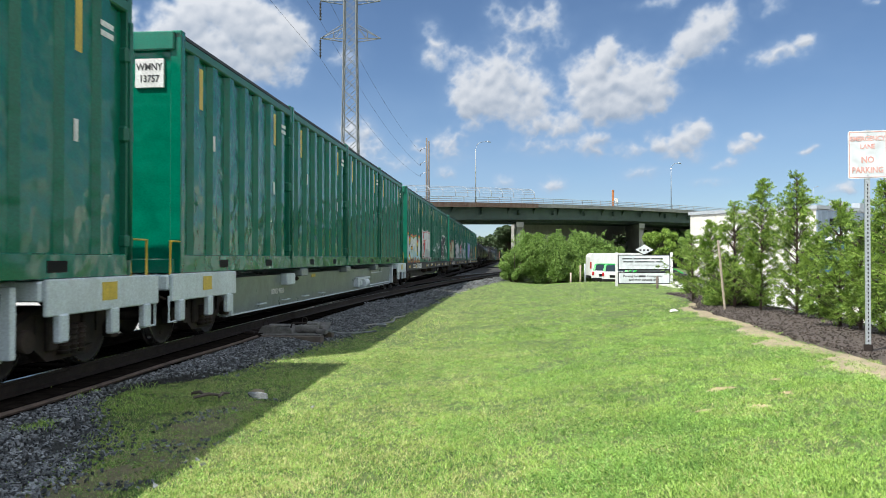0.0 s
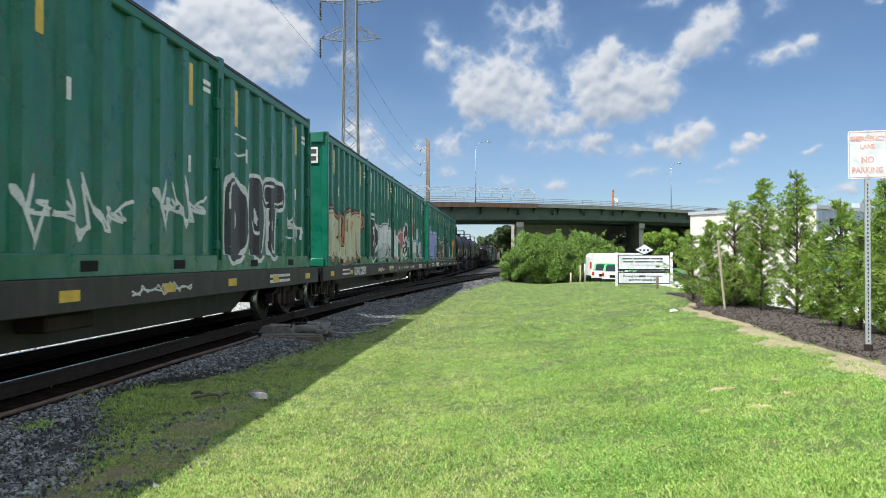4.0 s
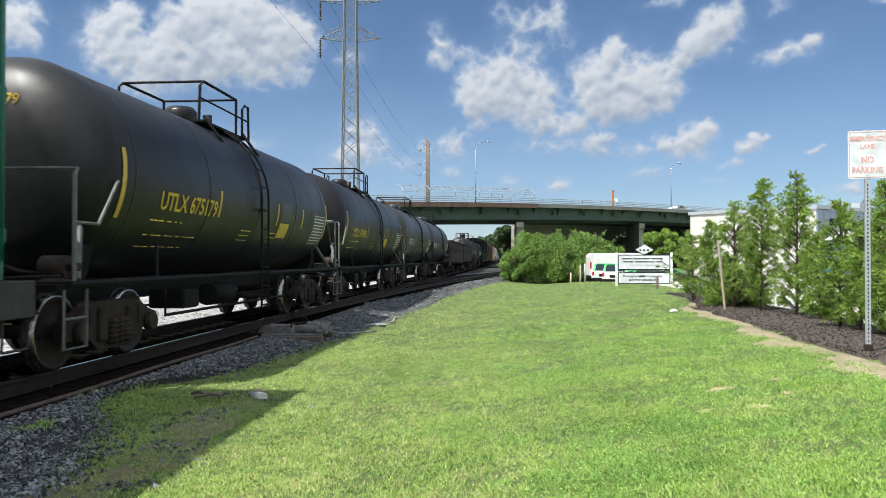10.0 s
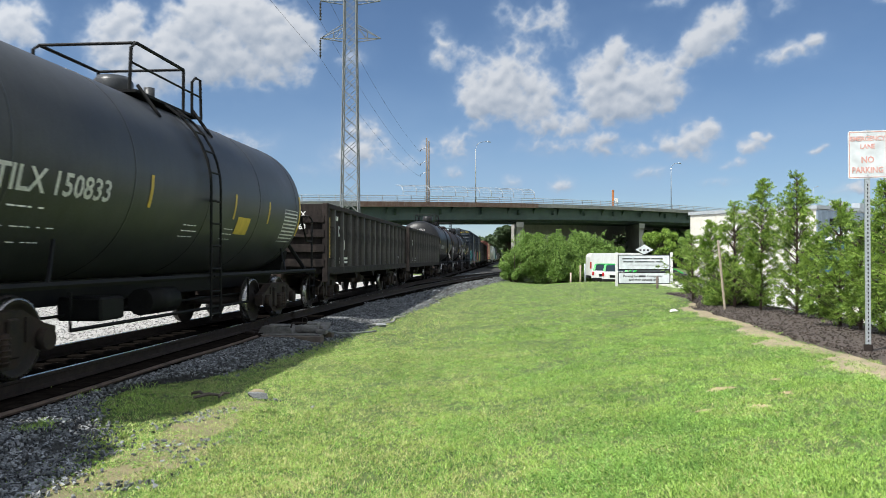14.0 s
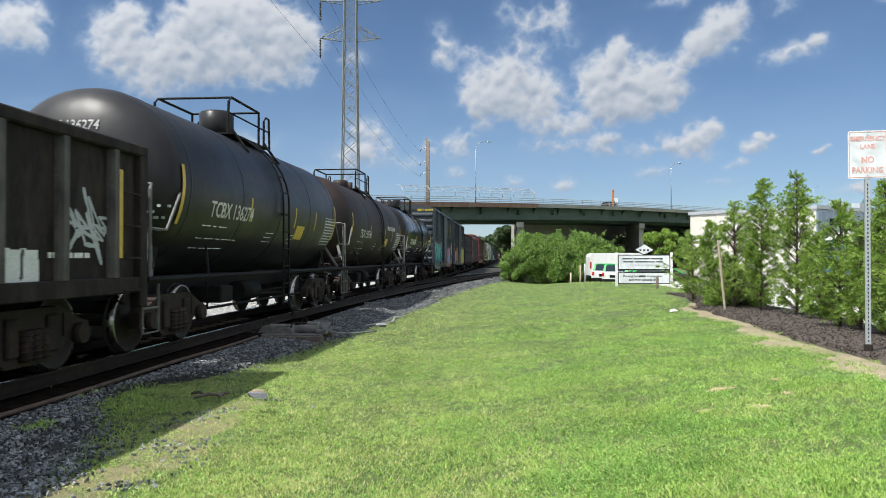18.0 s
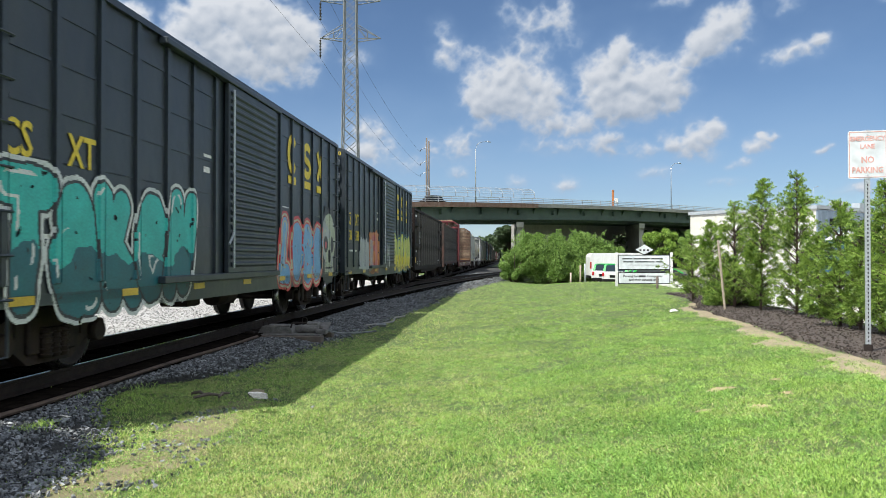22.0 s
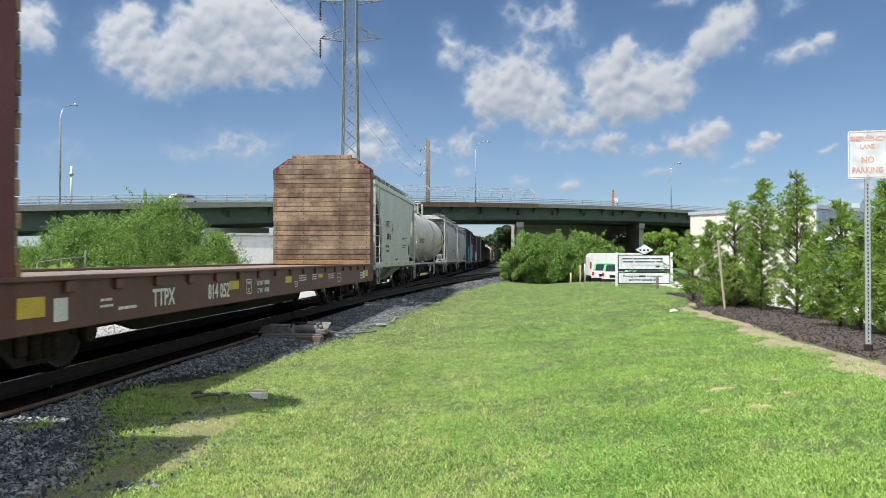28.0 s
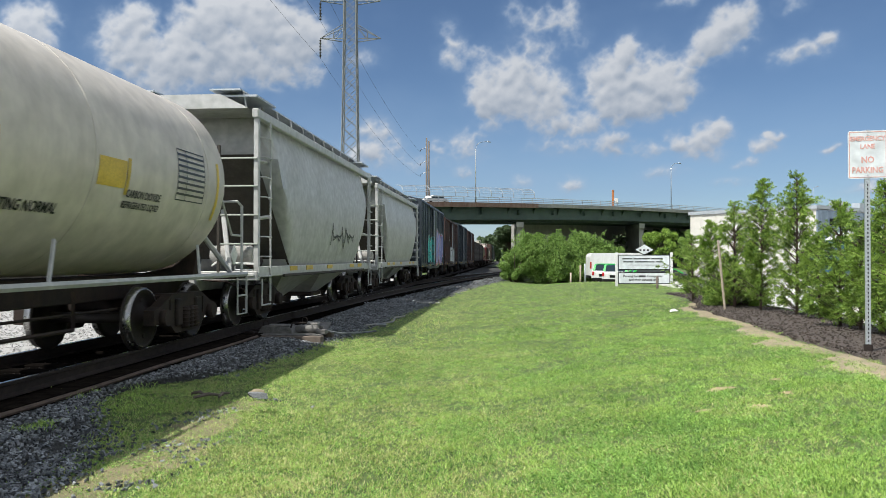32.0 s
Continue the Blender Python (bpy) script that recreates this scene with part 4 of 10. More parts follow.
for side, w in (("near", 0.2), ("far", 13.85)):
    for z in (0.42, 0.72, 1.05):
        m = Mesh()
        for k in range(64):
            s = -160 + k * 5
            m.tube([bpt(s, w, z), bpt(s + 5, w, z)], 0.055, 6, cap=False)
        part("bridge_rail", m.mesh("bridge_rail", M_GALV), over, "galvanised tubular bridge railing")
    if side == "near":
        for k in range(126):
            s = -160 + k * 2.55
            m = Mesh()
            a, b = bpt(s, w - 0.06, 0.2), bpt(s, w + 0.0, 1.1)
            m.tube([a, b], 0.07, 4)
            part("post", m.mesh("post", M_GALV), over)
# added wall that shuts out bright sky so the gap below the deck stays dark
m = Mesh()
v = []
for s_ in (21.5, 60.0, 112.0):
    for w in (14.6, 15.4):
        p = BR0 + BE * s_ + BN * w
        v += [(p.x, p.y, -1.0), (p.x, p.y, deck_z(s_) - 0.35)]
m.add(v, [(0, 4, 5, 1), (2, 6, 7, 3), (4, 8, 9, 5), (6, 10, 11, 7), (1, 5, 7, 3), (5, 9, 11, 7), (0, 1, 3, 2), (8, 9, 11, 10)])
part("backing_wall", m.mesh("backing_wall", M_CONC), over, "stained concrete wall added behind the piers to darken the gap under the deck")
# curved safety screen over the tracks
scr = Mesh()
arc = [(0.35, 1.05), (0.33, 1.7), (0.42, 2.05), (0.75, 2.4), (1.35, 2.65), (1.95, 2.7)]
for k in range(12):
    s = -16.0 + k * 2.5
    scr.tube([bpt(s, w, z) for w, z in arc], 0.05, 5)
for w, z in arc[1:]:
    scr.tube([bpt(s, w, z) for s in np.arange(-16.0, 11.6, 2.5)], 0.03, 5)
part("safety_screen", scr.mesh("safety_screen", M_GALV), over, "curved galvanised safety screen over the tracks")
mesh_wires = Mesh()
for k in range(138):
    s = -16.0 + k * 0.2
    mesh_wires.tube([bpt(s, w, z) for w, z in arc], 0.006, 3, cap=False)
part("screen_mesh", mesh_wires.mesh("screen_mesh", M_GALV), over)


def street_lamp(s, w, h, arm, label):
    b = bpt(s, w, 0.2)
    ob = thing("street_lamp", Matrix.Translation(b), label, "street lamp", "lamps on the overpass")
    m = Mesh().tube([(0, 0, 0), (0, 0, h * 0.86), tuple(BE * arm * 0.12 + Vector((0, 0, h * 0.93))), tuple(BE * arm * 0.4 + Vector((0, 0, h * 0.975))), tuple(BE * arm + Vector((0, 0, h)))], [0.11, 0.08, 0.06, 0.055, 0.05], 8)
    part("pole", m.mesh("pole", M_GALV), ob)
    hd = Mesh()
    e = BE * arm
    hd.tube([tuple(e * 0.97 + Vector((0, 0, h - 0.02))), tuple(e * 1.1 + Vector((0, 0, h + 0.02))), tuple(e * 1.3 + Vector((0, 0, h - 0.03)))], [0.07, 0.16, 0.06], 8)
    part("lamp_head", hd.mesh("lamp_head", M_GALV), ob)


street_lamp(10.4, 13.4, 12.0, 2.9, "grey curved-arm street lamp on the overpass")
street_lamp(71.8, 13.4, 12.2, 3.2, "grey curved-arm street lamp on the overpass")
street_lamp(-61.0, 0.6, 10.6, 1.3, "grey street lamp on the overpass ramp")
street_lamp(145.0, 13.4, 12.0, 2.8, "grey street lamp far along the overpass")

# orange road-work post and a white mast on the overpass
b = bpt(33.1, 0.7, 0)
ob = thing("sign_post", Matrix.Translation(b), "rusty orange steel post with a small panel on the overpass", "post")
part("post", Mesh().box(-0.18, 0.18, -0.15, 0.15, 0, 3.0, 0.03).tube([(0, 0, 3.0), (0, 0, 3.25)], 0.22, 8).mesh("post", M_PORANGE), ob)
part("panel", Mesh().box(0.3, 0.95, -0.05, 0.0, 0.9, 1.7, 0.02).mesh("panel", M_WHITE), ob, "small white panel")
b = bpt(-56.5, 13.2, 0)
ob = thing("mast", Matrix.Translation(b), "slim white mast behind the overpass railing", "mast")
part("pole", Mesh().tube([(0, 0, 0), (0, 0, 5.4)], 0.13, 8).mesh("pole", M_WHITE), ob)
part("fitting", Mesh().tube([(0, 0, 4.3), (0, 0, 4.6)], 0.25, 8).mesh("fitting", M_GALV), ob)

# ---- lattice power tower ----
TX, TY = -9.35, 78.0
tw = thing("power_tower", Matrix.Translation((TX, TY, -0.5)), "slim grey lattice steel power tower with long insulators", "power tower")


def tower_half(z):
    return 0.95 - 0.35 * min(1.0, z / 26.0)


zs = [0.0]
while zs[-1] < 33:
    zs.append(zs[-1] + tower_half(zs[-1]) * 1.75)
for cx in (-1, 1):
    for cy in (-1, 1):
        part("leg", Mesh().tube([(cx * tower_half(z), cy * tower_half(z), z) for z in zs], 0.075, 4).mesh("leg", M_TOWER), tw)
m = Mesh()
for a, b in zip(zs, zs[1:]):
    ha, hb = tower_half(a), tower_half(b)
    for q in (0, 1):
        for sg in (-1, 1):
            p1, p2 = [(-ha, sg * ha, a), (hb, sg * hb, b)], [(ha, sg * ha, a), (-hb, sg * hb, b)]
            if q:
                p1, p2 = [(y, x, z) for x, y, z in p1], [(y, x, z) for x, y, z in p2]
            m.tube(p1, 0.032, 4, cap=False)
            m.tube(p2, 0.032, 4, cap=False)
part("bracing", m.mesh("bracing", M_TOWER), tw)
TIPS = []
for za in (24.1, 27.9, 31.7):
    for sg in (-1, 1):
        m = Mesh()
        h = tower_half(za)
        tip = Vector((sg * 3.05, 0, za - 0.05))
        for cy in (-h, h):
            m.tube([(sg * h, cy, za - 0.25), tuple(tip)], 0.05, 4)
            m.tube([(sg * h, cy, za + 1.25), tuple(tip)], 0.045, 4)
            m.tube([(sg * 1.7, cy * 0.45, za + 0.6), (sg * 1.7, cy * 0.45, za - 0.15)], 0.03, 4)
            m.tube([(sg * 1.7, cy * 0.45, za - 0.15), (sg * h, cy, za + 1.2)], 0.03, 4)
        part("cross_arm", m.mesh("cross_arm", M_TOWER), tw)
        if sg < 0:
            m = Mesh()
            for k in range(12):
                z1 = tip.z - 0.15 - k * 0.15
                m.tube([(tip.x, 0, z1), (tip.x, 0, z1 - 0.08)], [0.06, 0.13], 8)
            m.tube([tuple(tip), (tip.x, 0, tip.z - 2.0)], 0.025, 5)
            part("insulator", m.mesh("insulator", M_INSUL), tw, "dark brown disc insulator string")
            TIPS.append(Vector((TX + tip.x, TY, -0.5 + tip.z - 2.0)))

# ---- twin wooden poles behind the overpass ----
PX, PY = at_pixel(755, 150)
pp = thing("utility_pole", Matrix.Translation((PX, PY, -0.5)), "tall twin wooden utility pole with side insulators", "utility pole")
part("pole", Mesh().tube([(0, 0, 0), (0, 0, 25.2)], [0.24, 0.15], 9).mesh("pole", M_POLE), pp)
part("pole", Mesh().tube([(0.45, 0.1, 0), (0.42, 0.1, 24.6)], [0.22, 0.14], 9).mesh("pole", M_POLE), pp)
PTIPS = []
for z in (17.7, 19.8, 22.5):
    m = Mesh().tube([(-0.1, 0, z + 0.8), (-1.1, 0, z + 0.4), (-1.3, 0, z)], [0.05, 0.06, 0.09], 6)
    part("insulator", m.mesh("insulator", M_INSUL), pp)
    PTIPS.append(Vector((PX - 1.3, PY, -0.5 + z)))
wires = thing("power_lines", Matrix(), "dark overhead power lines sagging between tower and pole", "wires")
for a, b in zip(TIPS, PTIPS):
    near = Vector((-13.5 + 0.3 * (a.z - 24), -60, a.z + 2))
    for p, q, sag in ((a, b, 1.6), (a, near, 3.0)):
        pts = [p.lerp(q, i / 14) - Vector((0, 0, sag * 4 * (i / 14) * (1 - i / 14))) for i in range(15)]
        part("wire", Mesh().tube(pts, 0.015, 4).mesh("wire", M_WIRE), wires)
for k, z in enumerate((8.2, 9.3, 6.9)):
    p, q = Vector((-60, 170 + 6 * k, z + 4)), Vector((90, 190 + 6 * k, z + 4))
    part("wire", Mesh().tube([p.lerp(q, i / 10) - Vector((0, 0, 0.8 * math.sin(math.pi * i / 10))) for i in range(11)], 0.05, 4).mesh("wire", M_WIRE), wires)

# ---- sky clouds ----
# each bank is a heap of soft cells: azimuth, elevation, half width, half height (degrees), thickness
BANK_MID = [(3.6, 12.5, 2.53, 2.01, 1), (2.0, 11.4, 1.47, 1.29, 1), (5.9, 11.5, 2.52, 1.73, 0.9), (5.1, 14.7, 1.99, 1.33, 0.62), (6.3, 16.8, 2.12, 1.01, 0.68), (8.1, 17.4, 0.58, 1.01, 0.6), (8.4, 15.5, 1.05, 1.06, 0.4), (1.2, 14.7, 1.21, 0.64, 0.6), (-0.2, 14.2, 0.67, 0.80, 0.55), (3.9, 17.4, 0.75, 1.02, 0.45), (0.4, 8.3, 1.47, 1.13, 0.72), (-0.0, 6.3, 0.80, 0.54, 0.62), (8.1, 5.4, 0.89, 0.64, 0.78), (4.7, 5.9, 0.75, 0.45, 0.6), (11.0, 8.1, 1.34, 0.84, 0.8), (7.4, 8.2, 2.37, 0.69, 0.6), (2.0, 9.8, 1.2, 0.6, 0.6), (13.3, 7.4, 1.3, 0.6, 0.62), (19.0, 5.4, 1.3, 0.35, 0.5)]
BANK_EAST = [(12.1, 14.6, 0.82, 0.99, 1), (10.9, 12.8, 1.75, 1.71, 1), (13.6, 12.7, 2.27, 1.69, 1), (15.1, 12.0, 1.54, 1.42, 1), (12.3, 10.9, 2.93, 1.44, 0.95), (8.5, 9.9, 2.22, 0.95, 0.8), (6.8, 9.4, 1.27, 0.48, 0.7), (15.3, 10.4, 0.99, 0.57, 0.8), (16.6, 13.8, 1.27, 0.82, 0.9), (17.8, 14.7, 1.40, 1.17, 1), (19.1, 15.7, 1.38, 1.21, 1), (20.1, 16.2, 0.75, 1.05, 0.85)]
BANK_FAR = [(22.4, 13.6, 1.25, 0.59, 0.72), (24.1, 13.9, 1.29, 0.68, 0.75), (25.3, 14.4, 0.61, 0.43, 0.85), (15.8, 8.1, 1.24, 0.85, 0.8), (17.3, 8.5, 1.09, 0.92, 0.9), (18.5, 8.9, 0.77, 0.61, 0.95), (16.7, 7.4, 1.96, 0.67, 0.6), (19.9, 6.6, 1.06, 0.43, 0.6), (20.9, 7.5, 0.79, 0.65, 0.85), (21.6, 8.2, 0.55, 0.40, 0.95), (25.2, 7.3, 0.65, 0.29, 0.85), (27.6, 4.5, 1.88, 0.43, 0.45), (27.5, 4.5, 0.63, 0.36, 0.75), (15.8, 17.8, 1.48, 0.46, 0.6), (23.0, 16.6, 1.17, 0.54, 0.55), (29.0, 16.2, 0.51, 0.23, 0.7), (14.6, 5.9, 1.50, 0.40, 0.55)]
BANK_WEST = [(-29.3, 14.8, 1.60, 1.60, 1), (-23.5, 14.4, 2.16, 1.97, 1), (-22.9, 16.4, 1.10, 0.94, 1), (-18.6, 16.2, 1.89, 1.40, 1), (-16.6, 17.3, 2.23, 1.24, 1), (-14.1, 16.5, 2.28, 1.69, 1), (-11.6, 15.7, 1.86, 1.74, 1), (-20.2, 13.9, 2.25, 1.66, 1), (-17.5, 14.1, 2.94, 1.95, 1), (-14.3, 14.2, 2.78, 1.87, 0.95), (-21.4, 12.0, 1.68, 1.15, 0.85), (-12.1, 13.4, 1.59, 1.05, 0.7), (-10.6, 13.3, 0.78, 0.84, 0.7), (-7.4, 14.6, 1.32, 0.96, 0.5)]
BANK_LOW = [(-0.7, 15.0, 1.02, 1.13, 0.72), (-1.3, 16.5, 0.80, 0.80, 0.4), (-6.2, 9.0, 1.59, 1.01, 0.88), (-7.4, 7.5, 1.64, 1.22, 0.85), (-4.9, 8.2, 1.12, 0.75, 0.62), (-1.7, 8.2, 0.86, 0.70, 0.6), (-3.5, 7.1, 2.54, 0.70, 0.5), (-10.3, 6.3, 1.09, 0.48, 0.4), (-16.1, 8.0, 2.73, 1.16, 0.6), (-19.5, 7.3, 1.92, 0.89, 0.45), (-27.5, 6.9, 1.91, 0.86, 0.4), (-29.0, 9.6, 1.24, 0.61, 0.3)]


def cloud_cover(az, el):
    """Cover, lit share and haze for a grid of azimuth and elevation, in radians."""
    front = np.abs(az) < 0.75
    A, E = np.degrees(np.where(front, az, 0.0)), np.degrees(el)
    wa = A + 1.3 * (fbm(A / 2.2, E / 2.2, 5, 51) - 0.5) + 0.3 * (fbm(A / 0.6, E / 0.6, 3, 57) - 0.5)
    we = E + 1.3 * (fbm(A / 2.2 + 9, E / 2.2, 5, 52) - 0.5) + 0.3 * (fbm(A / 0.6 + 5, E / 0.6, 3, 58) - 0.5)
    c = np.zeros_like(A)
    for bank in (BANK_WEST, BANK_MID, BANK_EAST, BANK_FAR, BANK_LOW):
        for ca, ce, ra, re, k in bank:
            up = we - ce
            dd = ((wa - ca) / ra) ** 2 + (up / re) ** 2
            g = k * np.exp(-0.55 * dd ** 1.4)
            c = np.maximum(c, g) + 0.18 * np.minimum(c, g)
    billow = 1 - 2 * np.abs(fbm(A / 1.1 + 3, E / 0.95, 4, 53) - 0.5)
    c = c + (0.55 * (billow - 0.80) + 0.26 * (fbm(A / 0.5, E / 0.42, 4, 55) - 0.5)) * np.clip(c * 1.7, 0.0, 1)
    veil = fbm(A / 5.5, E / 3.0, 5, 61)
    haze = np.clip(0.36 * np.clip(c, 0, 0.6) + sstep(14, 3, E) * (0.27 + 0.7 * (veil - 0.5)) * (1 - 0.5 * sstep(12, 22, A)) + 0.22 * np.clip(fbm(A / 6 + 3, E / 3.2, 5, 63) - 0.45, 0, 1), 0, 0.6)
    # unseen part of the sky gets extra cloud, added to brighten the shade
    rest = fbm(np.cos(az) * 6 + 20, np.sin(az) * 6 + el * 9 + 20, 5, 54)
    rest = np.clip((rest - 0.29) * 4.5, 0, 1)
    w = sstep(0.62, 0.75, np.abs(az))
    c = np.where(front, c * (1 - w) + rest * w, rest)
    high = sstep(0.40, 0.52, el)
    c = c * (1 - high) + rest * high
    away = np.arccos(np.clip(np.cos(el) * np.sin(az) * SUN_TO.x + np.cos(el) * np.cos(az) * SUN_TO.y + np.sin(el) * SUN_TO.z, -1, 1))
    clear = sstep(0.30, 0.55, away)
    c = c * clear - 0.4 * (1 - clear)
    # sunlight comes from above and is used up on its way down through the cloud
    body = np.clip(c - 0.25, 0, 1)
    above = np.zeros_like(c)
    run = np.zeros(c.shape[0])
    for j in range(c.shape[1] - 1, -1, -1):
        step = math.degrees(el[0, min(j + 1, c.shape[1] - 1)] - el[0, j])
        run = run * math.exp(-step / 2.2) + body[:, j] * step
        above[:, j] = run
    relief = np.clip(c, 0, 1.2)
    for k in range(14):
        relief[1:-1] = (relief[:-2] + 2 * relief[1:-1] + relief[2:]) / 4
        relief[:, 1:-1] = (relief[:, :-2] + 2 * relief[:, 1:-1] + relief[:, 2:]) / 4
    ga, ge = np.gradient(relief, np.degrees(az[:, 0]), np.degrees(el[0]))
    slope = np.tanh(1.5 * (0.3 * ga - 0.9 * ge))
    lit = 0.25 + 0.57 * np.exp(-0.45 * above) + 0.34 * slope + 0.25 * (billow - 0.8)
    lit = np.where(np.abs(az) < 0.7, lit, 0.95)
    # last value: added glow of unseen cloud near the sun, fills the shade
    return c, lit, haze * (1 - high) * clear, 1 + 1.3 * sstep(1.65, 0.5, away)


def build_clouds():
    R = 3600
    obs = []
    azf = np.concatenate([np.linspace(-math.pi, -0.61, 110), np.linspace(-0.60, 0.60, 1050), np.linspace(0.61, math.pi, 110)])
    elf = np.concatenate([np.linspace(0.004, 0.345, 290), np.linspace(0.35, 0.60, 44), np.linspace(0.62, 1.45, 60)])
    A, E = np.meshgrid(azf, elf, indexing="ij")
    c, lit, haze, gain = cloud_cover(A, E)
    v = np.stack([R * np.cos(E) * np.sin(A), R * np.cos(E) * np.cos(A), R * np.sin(E)], 2).reshape(-1, 3)
    mat = bpy.data.materials.new("cloud")
    mat.use_nodes = True
    nd, lk = mat.node_tree.nodes, mat.node_tree.links
    nd.remove(nd["Principled BSDF"])
    at = nd.new("ShaderNodeAttribute")
    at.attribute_name = "cover"
    sep = nd.new("ShaderNodeSeparateColor")
    lk.new(at.outputs["Color"], sep.inputs[0])
    co = nd.new("ShaderNodeTexCoord")
    n1 = nd.new("ShaderNodeTexNoise")
    n1.inputs["Scale"].default_value = 0.016
    n1.inputs["Detail"].default_value = 7
    n1.inputs["Roughness"].default_value = 0.6
    lk.new(co.outputs["Object"], n1.inputs["Vector"])
    ma = nd.new("ShaderNodeMath")
    ma.operation = "MULTIPLY_ADD"
    lk.new(n1.outputs["Fac"], ma.inputs[0])
    ma.inputs[1].default_value = 0.22
    lk.new(sep.outputs[0], ma.inputs[2])
    mr = nd.new("ShaderNodeMapRange")
    mr.interpolation_type = "SMOOTHSTEP"
    mr.inputs["From Min"].default_value, mr.inputs["From Max"].default_value = 0.22, 1.08
    mr.inputs["To Max"].default_value = 0.97
    lk.new(ma.outputs[0], mr.inputs["Value"])
    rp = nd.new("ShaderNodeValToRGB")
    rp.color_ramp.elements[0].position, rp.color_ramp.elements[1].position = 0.05, 0.85
    rp.color_ramp.elements[0].color, rp.color_ramp.elements[1].color = (0.33, 0.42, 0.55, 1), (0.97, 0.97, 0.98, 1)
    m2 = nd.new("ShaderNodeMath")
    m2.operation = "MULTIPLY_ADD"
    lk.new(n1.outputs["Fac"], m2.inputs[0])
    m2.inputs[1].default_value = 0.3
    m2.inputs[2].default_value = -0.15
    m3 = nd.new("ShaderNodeMath")
    lk.new(m2.outputs[0], m3.inputs[0])
    lk.new(sep.outputs[1], m3.inputs[1])
    lk.new(m3.outputs[0], rp.inputs["Fac"])
    em = nd.new("ShaderNodeEmission")
    glow = nd.new("ShaderNodeMath")
    glow.operation = "MULTIPLY"
    glow.inputs[1].default_value = 0.52
    lk.new(at.outputs["Alpha"], glow.inputs[0])
    lk.new(glow.outputs[0], em.inputs["Strength"])
    tr = nd.new("ShaderNodeBsdfTransparent")
    mx = nd.new("ShaderNodeMixShader")
    tint = nd.new("ShaderNodeMix")
    tint.data_type = "RGBA"
    tint.inputs["A"].default_value = (0.50, 0.68, 0.93, 1)
    lk.new(mr.outputs["Result"], tint.inputs["Factor"])
    lk.new(rp.outputs["Color"], tint.inputs["B"])
    lk.new(tint.outputs["Result"], em.inputs["Color"])
    hz = nd.new("ShaderNodeMath")
    hz.operation = "MAXIMUM"
    lk.new(mr.outputs["Result"], hz.inputs[0])
    lk.new(sep.outputs[2], hz.inputs[1])
    lk.new(hz.outputs[0], mx.inputs[0])
    lk.new(tr.outputs[0], mx.inputs[1])
    lk.new(em.outputs[0], mx.inputs[2])
    lk.new(mx.outputs[0], nd["Material Output"].inputs["Surface"])
    me = np_mesh("cloud_backdrop", v, grid_faces(len(azf), len(elf)), mat, smooth=True)
    col = me.attributes.new("cover", "FLOAT_COLOR", "POINT")
    data = np.stack([c.ravel(), lit.ravel(), haze.ravel(), gain.ravel()], 1).astype(np.float32)
    col.data.foreach_set("color", data.ravel())
    ob = new("backdrop", me)
    return tagged(ob, "white cumulus clouds drifting in a blue summer sky", "clouds", kind="structure")


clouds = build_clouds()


# ---- right side: trees, signs, van, buildings ----
CEDARS = [(1226, 21.5, 1.8, 0.74), (1258, 20.0, 2.15, 0.74), (1300, 18.5, 2.55, 0.76), (1346, 17.5, 2.98, 0.68), (1410, 16.0, 2.98, 0.66), (1450, 15.0, 1.7, 0.55), (1486, 13.4, 2.2, 0.66), (1522, 12.8, 1.7, 0.55), (1560, 11.95, 2.5, 0.62), (1612, 10.8, 2.5, 0.6)]
for i, (px, dist, h, w) in enumerate(CEDARS):
    x, y = at_pixel(px, dist)
    cedar(x, y, h, w, "young feathery green arborvitae in a mulch bed", 100 + i)
bush("bush", *at_pixel(1300, 19.5), 0.9, 0.8, 1.2, 5000, M_CEDAR, "low green shrub behind the young trees", seed=41, size=0.06)
bush("bush", *at_pixel(962, 62), 3.5, 2.5, 4.8, 34000, M_BUSH, "dense green willow-like bush at the lawn's end", seed=11, size=0.19, clumps=70)
bush("bush", *at_pixel(1034, 66), 3.2, 2.2, 5.2, 26000, M_BUSH, "dense green willow-like bush at the lawn's end", seed=12, size=0.19, clumps=60)
bush("bush", *at_pixel(911, 60), 1.2, 1.0, 3.3, 6000, M_BUSH, "small green bush beside the branch track", seed=13, size=0.11)
bush("bush", *at_pixel(1085, 76), 2.2, 1.8, 3.9, 10000, M_BUSH, "green bush behind the white van", seed=14, size=0.13)
tree("tree", *at_pixel(1170, 78), 4.9, 1.9, 9000, M_CEDAR, "small bright green tree near the overpass", 15, size=0.14, trunk=0.22)
tree("tree", *at_pixel(1230, 95), 5.2, 2.6, 9000, M_BUSH, "dark green tree below the overpass", 16, size=0.2)
# left side, seen past the flat car
bush("bush", *at_pixel(175, 50), 4.4, 3.0, 5.0, 46000, M_BUSH, "large green bush behind the gravel lot", seed=21, size=0.13, clumps=70, fat=1.0)
bush("bush", *at_pixel(300, 49), 4.6, 2.6, 6.2, 50000, M_BUSH, "tall green bush behind the gravel lot", seed=22, size=0.13, clumps=80, fat=1.0)
bush("bush", *at_pixel(20, 48), 3.6, 2.4, 2.9, 12000, M_BUSH, "low green bush behind the gravel lot", seed=23, size=0.13, clumps=44, fat=1.0)
bush("bush", *at_pixel(-60, 50), 3.8, 2.4, 3.6, 12000, M_BUSH, "low green bush behind the gravel lot", seed=28, size=0.13, clumps=44, fat=1.0)
